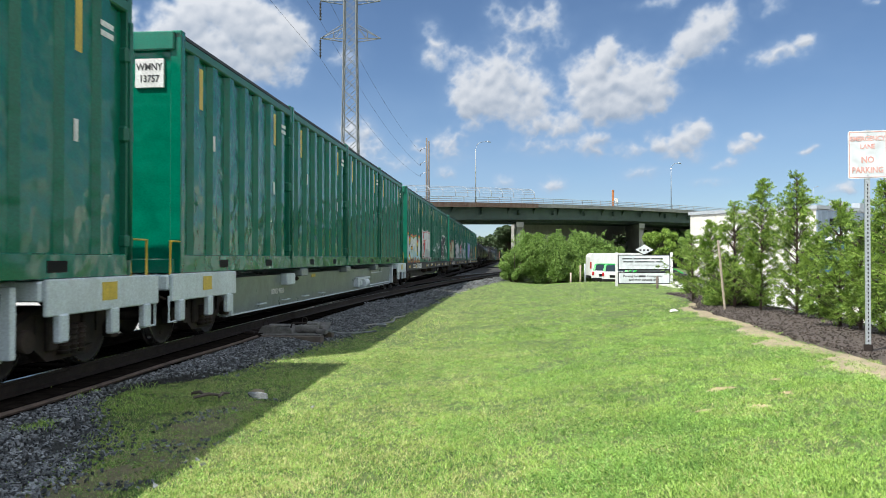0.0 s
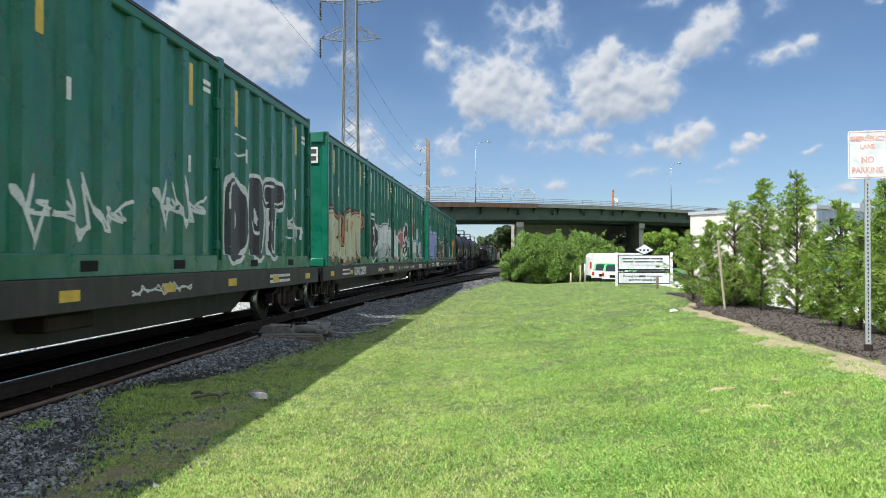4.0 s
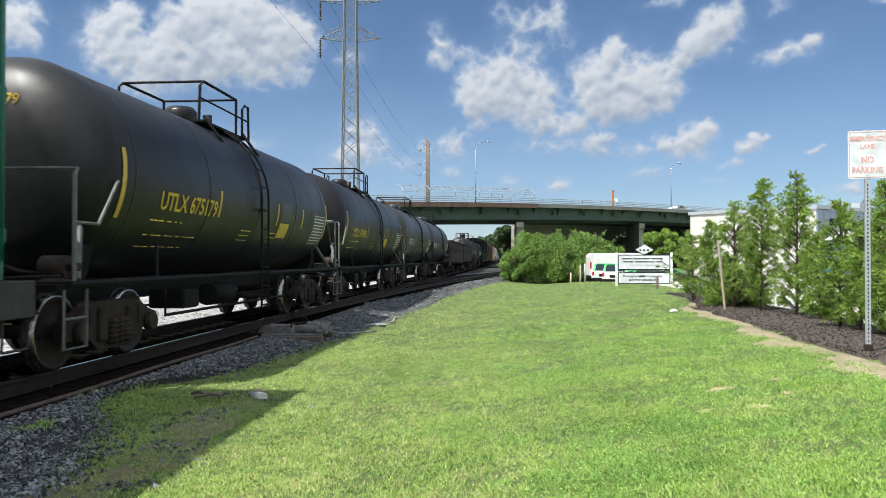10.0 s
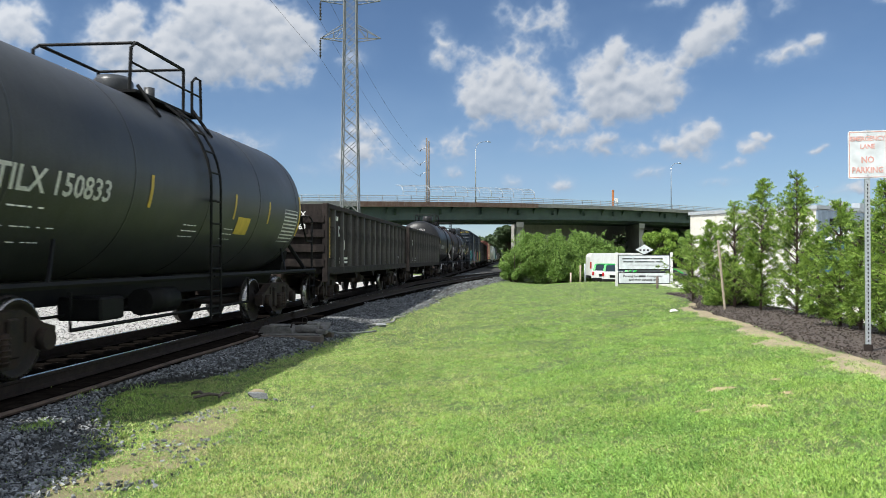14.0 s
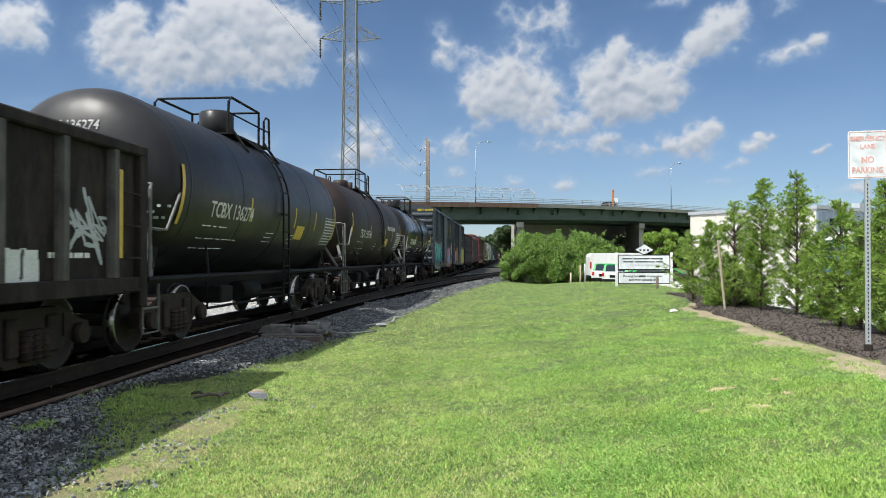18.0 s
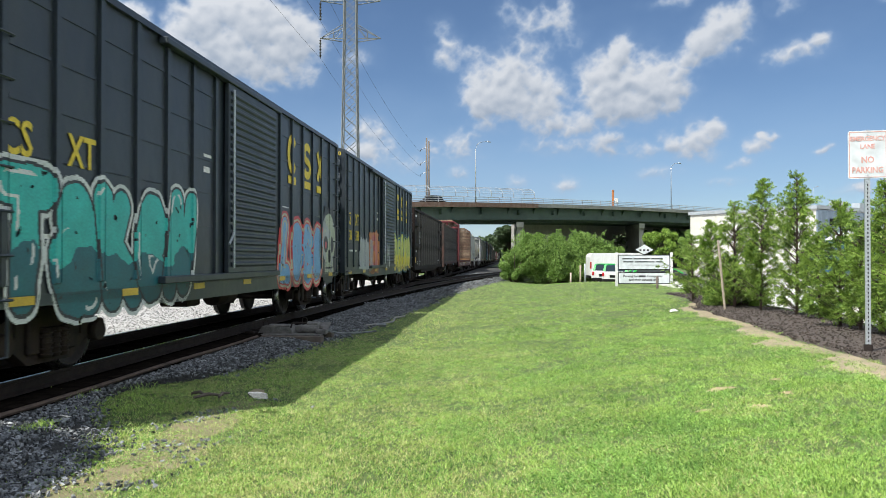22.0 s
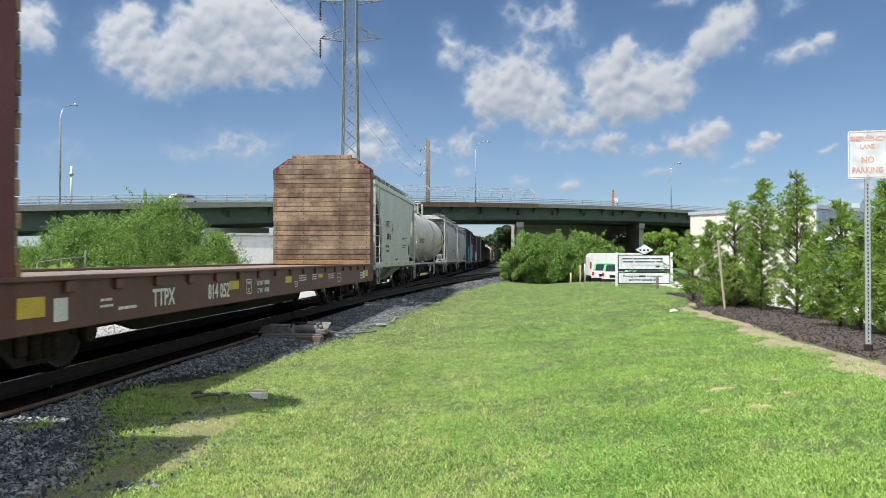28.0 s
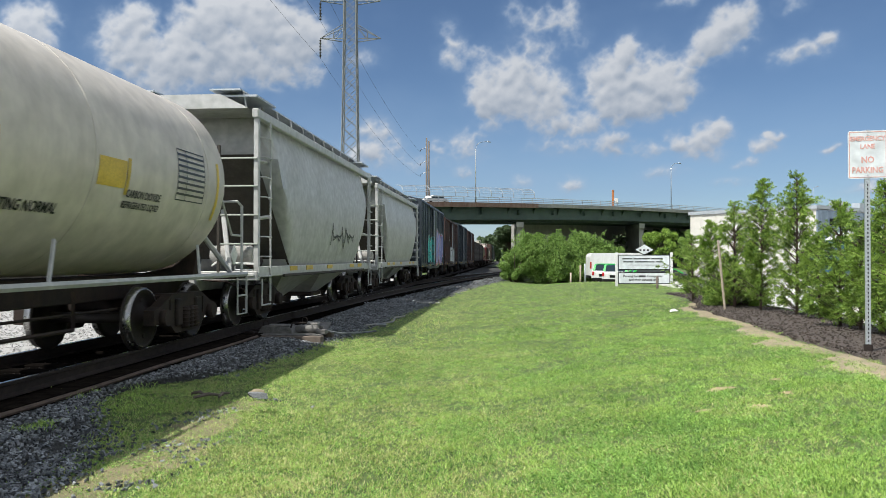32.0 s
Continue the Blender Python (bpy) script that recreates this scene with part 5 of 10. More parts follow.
bush("bush", *at_pixel(385, 56), 1.6, 1.3, 4.0, 10000, M_LIME, "bright yellow-green bush beside a white shed", seed=24, size=0.11)
bush("bush", *at_pixel(510, 66), 1.0, 1.0, 1.7, 4000, M_BUSH, "small dark bush beside a white shed", seed=25, size=0.1)
for k, px in enumerate((40, 110, 200, 300, 380)):
    bush("weeds", *at_pixel(px, 41), 2.2, 0.8, 1.5, 3000, M_GRASS, "tall green weeds at the gravel lot's edge", "weeds", 0.09, 60 + k, clumps=14, group="weeds at the lot")

gate = thing("fence_gate", Matrix.Translation((-19.4, 42.0, float(ground_z(-19.4, 42.0)))), "weathered grey pipe gate standing in tall weeds", "gate")
for x, h in ((0.0, 2.15), (-1.3, 1.7), (-2.6, 1.45)):
    part("post", Mesh().tube([(x, 0, -0.1), (x, 0, h)], 0.045, 8).mesh("post", M_HANDRAIL), gate)
for z0, z1 in ((1.75, 1.45), (1.05, 0.9)):
    part("rail", Mesh().tube([(0, 0, z0), (-1.3, 0, (z0 + z1) / 2 + 0.02), (-2.6, 0, z1)], 0.035, 8).mesh("rail", M_HANDRAIL), gate)
part("brace", Mesh().tube([(-2.6, 0, 1.40), (-2.1, 0, 1.85), (-1.95, 0, 1.86)], 0.03, 6).mesh("brace", M_HANDRAIL), gate)
for k in range(12):
    part("wire", Mesh().tube([(-0.1 - 0.2 * k, 0, 0.3), (-0.2 - 0.2 * k, 0, 1.68)], 0.008, 4).mesh("wire", M_HANDRAIL), gate)

# weeds rooted in the shaded ballast
wx, wy = [], []
for px, py, q, n in ((225, 690, 0.34, 900), (290, 705, 0.36, 1000), (255, 745, 0.3, 900), (345, 735, 0.3, 800), (420, 765, 0.3, 800), (62, 746, 0.09, 120), (85, 738, 0.06, 80), (398, 690, 0.16, 260), (520, 640, 0.22, 260), (575, 606, 0.2, 200), (470, 655, 0.2, 200), (630, 590, 0.2, 160)):
    gx, gy = (px - 784) / (py - 457) * 1.5, 1.5 * 1370 / (py - 457)
    wx.append(gx + RNG.normal(0, q, n))
    wy.append(gy + RNG.normal(0, q, n))
wx, wy = np.concatenate(wx), np.concatenate(wy)
kp = fbm(wx * 4, wy * 4, 3, 71) > 0.44
wx, wy = wx[kp], wy[kp]
wz = np.maximum(ground_z(wx, wy), np.minimum(-0.19, -0.19 - (across(wx, wy) - 2.0) * 0.22))
wv = blades(wx, wy, wz, 0.028, 0.0042, 1.0)
tagged(new("ballast_weeds", np_mesh("ballast_weeds", wv, np.arange(len(wv)).reshape(-1, 3), M_GRASS)), "tufts of green weeds growing in the dark ballast", "weeds", kind="stuff")
for px, py, sx_, sy_, sz_ in ((118, 741, 0.11, 0.05, 0.03), (453, 703, 0.08, 0.06, 0.045), (676, 578, 0.10, 0.07, 0.05)):
    gx, gy = (px - 784) / (py - 457) * 1.5, 1.5 * 1370 / (py - 457)
    st = new("rock", scatter_stones("rock", np.zeros(1), np.zeros(1), np.zeros(1), 1.0, M_STONE))
    st.matrix_world = Matrix.Translation((gx, gy, -0.13)) @ Matrix.Diagonal((sx_, sy_, sz_, 1.0))
    tagged(st, "loose grey rock lying beside the track", "rock", "rocks beside the track")

# broad low leaves of clover and weeds among the near grass
kx, ky, _, kd = lawn(300000, 4.2, 17, 1.3, 0.02, 0.004)
kp = fbm(kx * 1.1 + 7, ky * 1.1, 4, 35) + RNG.normal(0, 0.09, len(kx)) > 0.43
kx, ky = kx[kp], ky[kp]
kc = np.stack([kx, ky, ground_z(kx, ky) + RNG.uniform(0.012, 0.036, len(kx))], 1)
kv, kf = leaf_quads(kc, 0.0105, 0.62)
kv[:, 2] = np.repeat(kc[:, 2], 4) + (kv[:, 2] - np.repeat(kc[:, 2], 4)) * 0.55
tagged(new("clover", np_mesh("clover", kv, kf, M_CLOVER)), "small broad clover and weed leaves in the lawn", "clover", kind="stuff")

# distant woods below the overpass and along the horizon
def woods(name, x0, x1, y, h0, h1, n, size, seed, label):
    rng = np.random.default_rng(seed)
    x = rng.uniform(x0, x1, n)
    prof = h0 + (h1 - h0) * fbm(x / (0.06 * (x1 - x0)) + seed, np.zeros(n) + 3.3, 4, seed)
    z = -0.5 + prof * rng.random(n) ** 0.55
    c = np.stack([x, y + rng.normal(0, 4, n), z], 1)
    v, f = leaf_quads(c, size)
    return tagged(new(name, np_mesh(name, v, f, M_FAR)), label, "trees", kind="stuff")


woods("far_trees", 18, 52, 175, 4, 10, 9000, 0.5, 71, "green trees beyond the overpass")
woods("far_trees", 40, 120, 190, 6, 13, 9000, 0.6, 72, "dark green trees beyond the overpass")
woods("far_trees", 15, 60, 330, 5, 13, 8000, 0.8, 73, "hazy green woods far along the track")
woods("far_trees", -160, 8, 340, 3, 9, 9000, 0.9, 74, "hazy green woods far behind the overpass")
woods("far_trees", -700, 900, 700, 4, 14, 16000, 2.2, 75, "low line of distant woods")
woods("far_trees", 22, 110, 172, 5, 9, 14000, 0.55, 76, "dark shrubs under the overpass")
t_ = tree("tree", *at_pixel(868, 260), 9, 4, 5000, M_FAR, "tall hazy tree far along the track", 77, size=0.4)
t_ = tree("tree", *at_pixel(905, 150), 8, 4, 7000, M_FAR, "green tree beyond the overpass", 78, size=0.3)


def emergency_sign():
    x, y = at_pixel(1536, 9.83)
    z0 = float(ground_z(x, y))
    ob = thing("no_parking_sign", Matrix.Translation((x, y, z0)) @ Matrix.Rotation(radians(-14), 4, "Z"), "faded white metal emergency lane sign on a perforated steel post", "sign")
    zb = 2.36 - z0
    post = Mesh()
    post.plate([(-0.004, -0.25), (0.004, -0.25), (0.004, zb + 0.62), (-0.004, zb + 0.62)], -0.022, 0.022)
    for sx in (-1, 1):
        post.box(sx * 0.022, sx * 0.03, -0.004, 0.03, 0.02, zb + 0.6)
    part("post", post.mesh("post", M_GALV), ob, "galvanised perforated steel post")
    holes = Mesh()
    for k in range(int((zb - 0.15) / 0.0508)):
        holes.box(-0.007, 0.007, -0.007, -0.0045, 0.12 + k * 0.0508, 0.145 + k * 0.0508)
    tagged(part("holes", holes.mesh("holes", M_BLACK), ob), kind="stuff")
    part("base", Mesh().box(-0.05, 0.05, -0.012, 0.04, -0.1, 0.14, 0.008).mesh("base", M_RAIL), ob, "rusty post base")
    pl = Mesh()
    w, h, r = 0.2285, 0.61, 0.03
    prof = []
    for cx, cz, a0 in ((w - r, r, -90), (w - r, h - r, 0), (-w + r, h - r, 90), (-w + r, r, 180)):
        for k in range(5):
            q = radians(a0 + k * 22.5)
            prof.append((cx + r * math.cos(q), zb + cz + r * math.sin(q)))
    pl.prism(prof, -0.012, -0.008)
    part("plate", pl.mesh("plate", M_SIGN), ob, "faded white sign plate")
    fr = Mesh()
    for a in ((-w + 0.015, w - 0.015, zb + 0.015, zb + 0.021), (-w + 0.015, w - 0.015, zb + h - 0.021, zb + h - 0.015)):
        fr.box(a[0], a[1], -0.0150, -0.0125, a[2], a[3])
    for sx in (-1, 1):
        fr.box(sx * (w - 0.021), sx * (w - 0.015), -0.0150, -0.0125, zb + 0.022, zb + h - 0.022)
    part("border", fr.mesh("border", M_RED), ob)
    for text, zc, size in (("EMERGENCY", 0.505, 0.085), ("LANE", 0.405, 0.085), ("NO", 0.235, 0.115), ("PARKING", 0.105, 0.105)):
        t = part("lettering", lettering(text, size, M_RED, 0.003), ob, "faded red lettering")
        t.matrix_local = Matrix.Translation((0, -0.0145, zb + zc)) @ Matrix.Rotation(radians(90), 4, "X") @ Matrix.Diagonal((0.83, 1, 1, 1))
    for zc in (0.56, 0.04):
        part("bolt", Mesh().tube([(0, -0.012, zb + zc), (0, -0.02, zb + zc)], 0.012, 6).mesh("bolt", M_GALV), ob)


def company_sign():
    x, y = at_pixel(1140, 33.5)
    z0 = float(ground_z(x, y))
    ob = thing("notice_board", Matrix.Translation((x, y, z0)) @ Matrix.Rotation(radians(-3), 4, "Z"), "white two-panel company notice board on white posts", "sign")
    k = 33.5 / 1370

    def zz(py):
        return 1.35 + (457 - py) * k - z0

    for px in (1091.5, 1187.5):
        part("post", Mesh().box((px - 1140) * k - 0.05, (px - 1140) * k + 0.05, -0.05, 0.05, -0.3, zz(447), 0.008).mesh("post", M_WHITE), ob)
    for top, bot in ((451, 478), (482, 503)):
        part("panel_frame", Mesh().box((1094 - 1140) * k, (1185 - 1140) * k, -0.03, 0.03, zz(bot), zz(top), 0.01).mesh("panel_frame", M_BLACK), ob, "dark panel frame")
        part("panel", Mesh().box((1095.3 - 1140) * k, (1183.7 - 1140) * k, -0.034, -0.0305, zz(bot - 1.6), zz(top + 1.6)).mesh("panel", M_SIGN), ob, "white panel")
    d = Mesh()
    for s_, y0, y1 in ((1.0, -0.03, 0.01), (0.9, -0.036, -0.031)):
        c = zz(442.5)
        v = [(-0.42 * s_, y, c) for y in (y0, y1)] + [(0, y, c + 0.26 * s_) for y in (y0, y1)] + [(0.42 * s_, y, c) for y in (y0, y1)] + [(0, y, c - 0.22 * s_) for y in (y0, y1)]
        d.cur = 0 if s_ == 1.0 else 1
        d.add(v, [(0, 2, 4, 6), (1, 3, 5, 7), (0, 2, 3, 1), (2, 4, 5, 3), (4, 6, 7, 5), (6, 0, 1, 7)])
    part("diamond", d.mesh("diamond", [M_LETTER_K, M_SIGN]), ob, "white diamond-shaped topper with a dark edge")
    for px0, px1, py0, py1 in ((1131.5, 1135, 441.5, 445), (1138, 1141.5, 441.5, 445), (1144.5, 1148, 441.5, 445)):
        part("emblem", Mesh().box((px0 - 1140) * k, (px1 - 1140) * k, -0.041, -0.0365, zz(py1), zz(py0)).mesh("emblem", M_LETTER_K), ob)
    ln = Mesh()
    for px0, px1, py0, py1 in ((1101, 1119, 456.5, 459.8), (1121, 1150, 456.5, 459.8), (1152, 1172, 456.5, 459.8), (1103, 1121, 462, 465.2), (1123, 1158, 462, 465.2), (1160, 1171, 462, 465.2), (1112, 1162, 468.3, 470.2)):
        ln.box((px0 - 1140) * k, (px1 - 1140) * k, -0.039, -0.0345, zz(py1 - 0.5), zz(py0 + 0.7))
    ln.box((1130 - 1140) * k, (1142 - 1140) * k, -0.039, -0.0345, zz(490.8), zz(487.6))
    tagged(part("small_print", ln.mesh("small_print", M_LETTER_K), ob), kind="stuff")
    for text, px, py in (("Parking for", 1116, 489), ("Companies", 1158, 489), ("and their tenants only", 1139, 495.5)):
        t = part("lettering", lettering(text, 0.145, M_LETTER_K, 0.004), ob)
        t.matrix_local = Matrix.Translation(((px - 1140) * k, -0.037, zz(py))) @ Matrix.Rotation(radians(90), 4, "X")


emergency_sign()
company_sign()
for px, dist, top, w in ((1282, 17.9, 425, 0.035),):
    x, y = at_pixel(px, dist)
    z0 = float(ground_z(x, y))
    ob = new("stake", Mesh().tube([(0.02, 0, -0.1), (-0.14, 0.01, 1.35 + (457 - top) * dist / 1370 - z0)], 0.028, 6).mesh("stake", M_STAKE))
    ob.location = (x, y, z0)
    tagged(ob, "leaning pale wooden tree stake in the mulch", "stake")
for px, top, bot, dist, mt, lb in ((1027, 470, 503, 44, M_STAKE, "weathered wooden post at the lawn's end"), (1035.5, 467, 503, 44, M_GALV, "thin grey steel post at the lawn's end"), (1010, 483, 503, 42, M_STAKE, "short thin post at the lawn's end"), (1163, 489, 515, 31, M_POLE, "slim wooden post before the notice board")):
    x, y = at_pixel(px, dist)
    z0 = float(ground_z(x, y))
    ob = new("fence_post", Mesh().tube([(0, 0, -0.3), (0, 0, 1.35 + (457 - top) * dist / 1370 - z0)], 0.05, 7).mesh("fence_post", mt))
    ob.location = (x, y, z0)
    tagged(ob, lb, "post")


def van():
    """Plain white panel van, parked side on."""
    x, y = at_pixel(1045, 58)
    ob = thing("panel_van", Matrix.Translation((x, y, -0.54)), "plain white panel van parked beyond the lawn", "van")
    W = 1.9
    body = [(0.0, 0.45), (0.0, 2.0), (0.1, 2.2), (0.3, 2.26), (3.6, 2.26), (4.0, 2.12), (4.6, 1.35), (5.2, 1.15), (5.35, 0.95), (5.35, 0.42), (4.9, 0.34), (0.3, 0.34)]
    part("body", Mesh().prism_xz(body, 0, W).mesh("body", M_WHITE), ob)
    part("side_door", Mesh().box(1.7, 2.8, -0.012, 0.0, 0.5, 2.05, 0.005).mesh("side_door", M_WHITE), ob)
    part("side_window", Mesh().box(3.3, 4.15, -0.012, 0.0, 1.35, 1.95, 0.004).mesh("side_window", M_GLASS), ob)
    part("tail_lamp", Mesh().box(-0.02, 0.08, -0.015, 0.12, 1.1, 1.6, 0.01).mesh("tail_lamp", M_REDLAMP), ob, "red tail lamp")
    part("bumper", Mesh().box(-0.1, 0.1, 0.0, W, 0.38, 0.58, 0.03).mesh("bumper", M_BLACK), ob)
    car_wheels(ob, (0.95, 4.35), W)


def car_wheels(ob, xs, W):
    for wx in xs:
        for wy in (0.02, W - 0.22):
            w_ = part("wheel", Mesh().tube([(wx, wy - 0.03, 0.33), (wx, wy + 0.2, 0.33)], 0.33, 20).mesh("wheel", M_BLACK), ob)
            part("rim", Mesh().tube([(wx, wy - 0.045, 0.33), (wx, wy - 0.02, 0.33)], 0.2, 14).mesh("rim", M_GALV), w_)


def parked_car(px, dist, turn, paint, label, stripe):
    """Small hatchback, x from its tail to its nose, with a bright roof stripe."""
    x, y = at_pixel(px, dist)
    ob = thing("parked_car", Matrix.Translation((x, y, -0.54)) @ Matrix.Rotation(radians(turn), 4, "Z"), label, "car")
    W = 1.7
    body = [(0.0, 0.4), (0.0, 0.9), (0.06, 1.0), (2.95, 0.98), (3.75, 0.82), (3.9, 0.62), (3.9, 0.36), (3.6, 0.28), (0.25, 0.28)]
    part("body", Mesh().prism_xz(body, 0, W).mesh("body", paint), ob)
    cab = [(0.06, 1.0), (0.35, 1.38), (0.7, 1.46), (1.75, 1.46), (2.1, 1.38), (2.95, 0.98)]
    part("cabin", Mesh().prism_xz(cab, 0.1, W - 0.1).mesh("cabin", M_GLASS), ob, "dark glazed cabin")
    part("roof", Mesh().prism_xz([(0.68, 1.46), (0.68, 1.50), (1.78, 1.50), (1.78, 1.46)], 0.08, W - 0.08).mesh("roof", stripe), ob, "bright green roof")
    rf = [(0.02, 1.02), (0.30, 1.40), (0.68, 1.50), (1.78, 1.50), (2.14, 1.42), (3.0, 1.0), (2.86, 1.0), (2.08, 1.36), (1.74, 1.42), (0.74, 1.42), (0.42, 1.36), (0.16, 1.0)]
    for wy in (0.06, W - 0.2):
        part("pillar", Mesh().prism_xz(rf, wy, wy + 0.14).mesh("pillar", stripe), ob, "bright green window surround")
    for wy in (0.0, W - 0.16):
        part("tail_lamp", Mesh().box(-0.03, 0.1, wy + 0.01, wy + 0.15, 0.70, 0.95, 0.01).mesh("tail_lamp", M_REDLAMP), ob, "red tail lamp")
    part("rear_panel", Mesh().box(-0.012, 0.0, W * 0.3, W * 0.7, 0.60, 0.78).mesh("rear_panel", M_BLACK), ob, "dark number recess")
    part("bumper", Mesh().box(-0.08, 0.1, 0.02, W - 0.02, 0.3, 0.52, 0.03).mesh("bumper", M_BLACK), ob)
    car_wheels(ob, (0.72, 3.15), W)


van()
parked_car(1090, 53.5, 62, M_WHITE, "small white and green hatchback with red tail lamps", M_VANGREEN)
parked_car(1111, 50.0, 62, M_WHITE, "small white and green hatchback beside another", M_VANGREEN)
parked_car(1119, 45.0, -4, M_FLAT, "dark grey car with a bright green roof stripe", M_VANGREEN)


def blue_truck():
    """Blue box truck with a white cab roof, half hidden by the young trees."""
    x, y = at_pixel(1448, 36)
    ob = thing("box_truck", Matrix.Translation((x, y, float(ground_z(x, y)) + 0.03)) @ Matrix.Rotation(radians(-6), 4, "Z"), "blue truck with a white curved roof parked behind young trees", "truck")
    W = 2.2
    body = [(0.0, 0.55), (0.0, 1.5), (0.9, 1.62), (1.25, 2.1), (6.2, 2.1), (6.2, 0.55)]
    part("body", Mesh().prism_xz(body, 0, W).mesh("body", M_BLUE), ob)
    part("windscreen", Mesh().add([(0.93, 0.12, 1.66), (0.93, W - 0.12, 1.66), (1.24, W - 0.12, 2.06), (1.24, 0.12, 2.06), (0.96, 0.12, 1.64), (0.96, W - 0.12, 1.64), (1.27, W - 0.12, 2.04), (1.27, 0.12, 2.04)], [(0, 1, 2, 3), (4, 5, 6, 7), (0, 1, 5, 4), (2, 3, 7, 6)]).mesh("windscreen", M_GLASS), ob)
    part("side_window", Mesh().box(1.4, 2.5, -0.01, 0.0, 1.5, 2.0, 0.004).mesh("side_window", M_GLASS), ob)
    part("roof", Mesh().prism_xz([(1.1, 2.1), (1.6, 2.42), (2.6, 2.62), (6.2, 2.7), (6.2, 2.1)], -0.04, W + 0.04).mesh("roof", M_WHITE), ob, "white curved roof")
    for k in range(3):
        part("stripe", Mesh().box(1.3, 6.1, -0.012, 0.0, 0.85 + k * 0.22, 0.93 + k * 0.22).mesh("stripe", M_WHITE), ob, "white side stripe")
    part("bumper", Mesh().box(-0.15, 0.05, 0.05, W - 0.05, 0.45, 0.7, 0.03).mesh("bumper", M_GALV), ob)
    car_wheels(ob, (0.9, 5.2), W)


blue_truck()


def right_building():
    ob = thing("warehouse", Matrix(), "low flat-roofed cream and blue-grey warehouse behind young trees", "building")
    x0, y0 = at_pixel(1222, 60)
    x1, y1 = at_pixel(1445, 52)
    ex = Vector((x1 - x0, y1 - y0, 0)).normalized()
    L = (Vector((x1, y1, 0)) - Vector((x0, y0, 0))).length
    nrm = Vector((-ex.y, ex.x, 0))
    base = Vector((x0, y0, -0.7))
    m = Mesh()

    def block(a0, a1, d0, d1, h0, h1):
        v = [base + ex * a + nrm * d + Vector((0, 0, z)) for a, z in ((a0, 0), (a1, 0), (a1, h1), (a0, h0)) for d in (d0, d1)]
        return v, [(0, 2, 4, 6), (1, 3, 5, 7), (0, 2, 3, 1), (2, 4, 5, 3), (4, 6, 7, 5), (6, 0, 1, 7)]

    m.add(*block(0, L, 0, 20, 5.35, 5.35))
    part("wall", m.mesh("wall", M_BUILD), ob, "cream rendered wall")
    m = Mesh()
    m.add(*block(-0.1, L + 0.1, -0.12, 20.1, 5.35, 5.35))
    for p in range(len(m.v)):
        q = m.v[p]
        m.v[p] = (q[0], q[1], 4.67 if q[2] < 0 else 4.92)
    part("coping", m.mesh("coping", M_GALV), ob)
    for k in range(7):
        a = 0.9 + k * 1.25
        m = Mesh()
        m.add(*block(a, a + 0.06, -0.035, 0.0, 5.3, 5.3))
        part("panel_joint", m.mesh("panel_joint", M_BUILD), ob)
    m = Mesh()
    m.add(*block(L, L + 0.09, 0.0, 19.9, 5.3, 5.3))
    part("end_wall", m.mesh("end_wall", M_BLUEWALL), ob, "blue-grey clad end wall")
    for k in range(24):
        m = Mesh()
        m.add(*block(L + 0.09, L + 0.13, 0.4 + k * 0.8, 0.6 + k * 0.8, 5.28, 5.28))
        part("cladding_rib", m.mesh("cladding_rib", M_BLUEWALL), ob)
    for d in (1.6, 6.2):
        m = Mesh()
        m.add([base + ex * (L + a) + nrm * (d + q) + Vector((0, 0, z)) for a in (0.09, 0.15) for q in (0, 0.55) for z in (4.3, 4.75)], [(0, 1, 3, 2), (4, 5, 7, 6), (0, 4, 5, 1), (2, 6, 7, 3), (1, 5, 7, 3), (0, 4, 6, 2)])
        part("wall_vent", m.mesh("wall_vent", M_BLACK), ob, "small dark wall vent")
    for d in (4.6, 5.6, 8.0):
        m = Mesh()
        m.add([base + ex * (L - 1.5 + a) + nrm * (d + q) + Vector((0, 0, z)) for a in (0, 0.6) for q in (0, 0.6) for z in (5.6, 6.15)], [(0, 1, 3, 2), (4, 5, 7, 6), (0, 4, 5, 1), (2, 6, 7, 3), (1, 5, 7, 3), (0, 4, 6, 2)])
        part("roof_vent", m.mesh("roof_vent", M_GALV), ob, "grey roof vent")


right_building()


def white_shed():
    x, y = at_pixel(455, 66)
    ob = thing("white_shed", Matrix.Translation((x, y, -0.4)) @ Matrix.Rotation(radians(24), 4, "Z"), "low white flat-roofed shed with a grey side", "building")
    part("wall", Mesh().box(-2.1, 2.1, 0, 6, 0, 3.65, 0.02).mesh("wall", M_WHITE), ob)
    part("side_wall", Mesh().box(2.11, 2.16, 0.02, 5.98, 0, 3.6).mesh("side_wall", M_BLUEWALL), ob, "grey side wall")
    part("roof", Mesh().box(-2.3, 2.35, -0.2, 6.2, 3.65, 3.85, 0.02).mesh("roof", M_GALV), ob)
    part("door", Mesh().box(-1.5, -0.6, -0.04, -0.005, 0, 2.1, 0.01).mesh("door", M_SIGN), ob, "white door")
    part("vent", Mesh().box(1.2, 1.6, -0.06, -0.005, 2.6, 2.9, 0.01).mesh("vent", M_GALV), ob)
    part("annex", Mesh().box(2.2, 9, 1.5, 6, 0, 3.2, 0.02).mesh("annex", M_SIGN), ob, "pale grey annex wall")


white_shed()


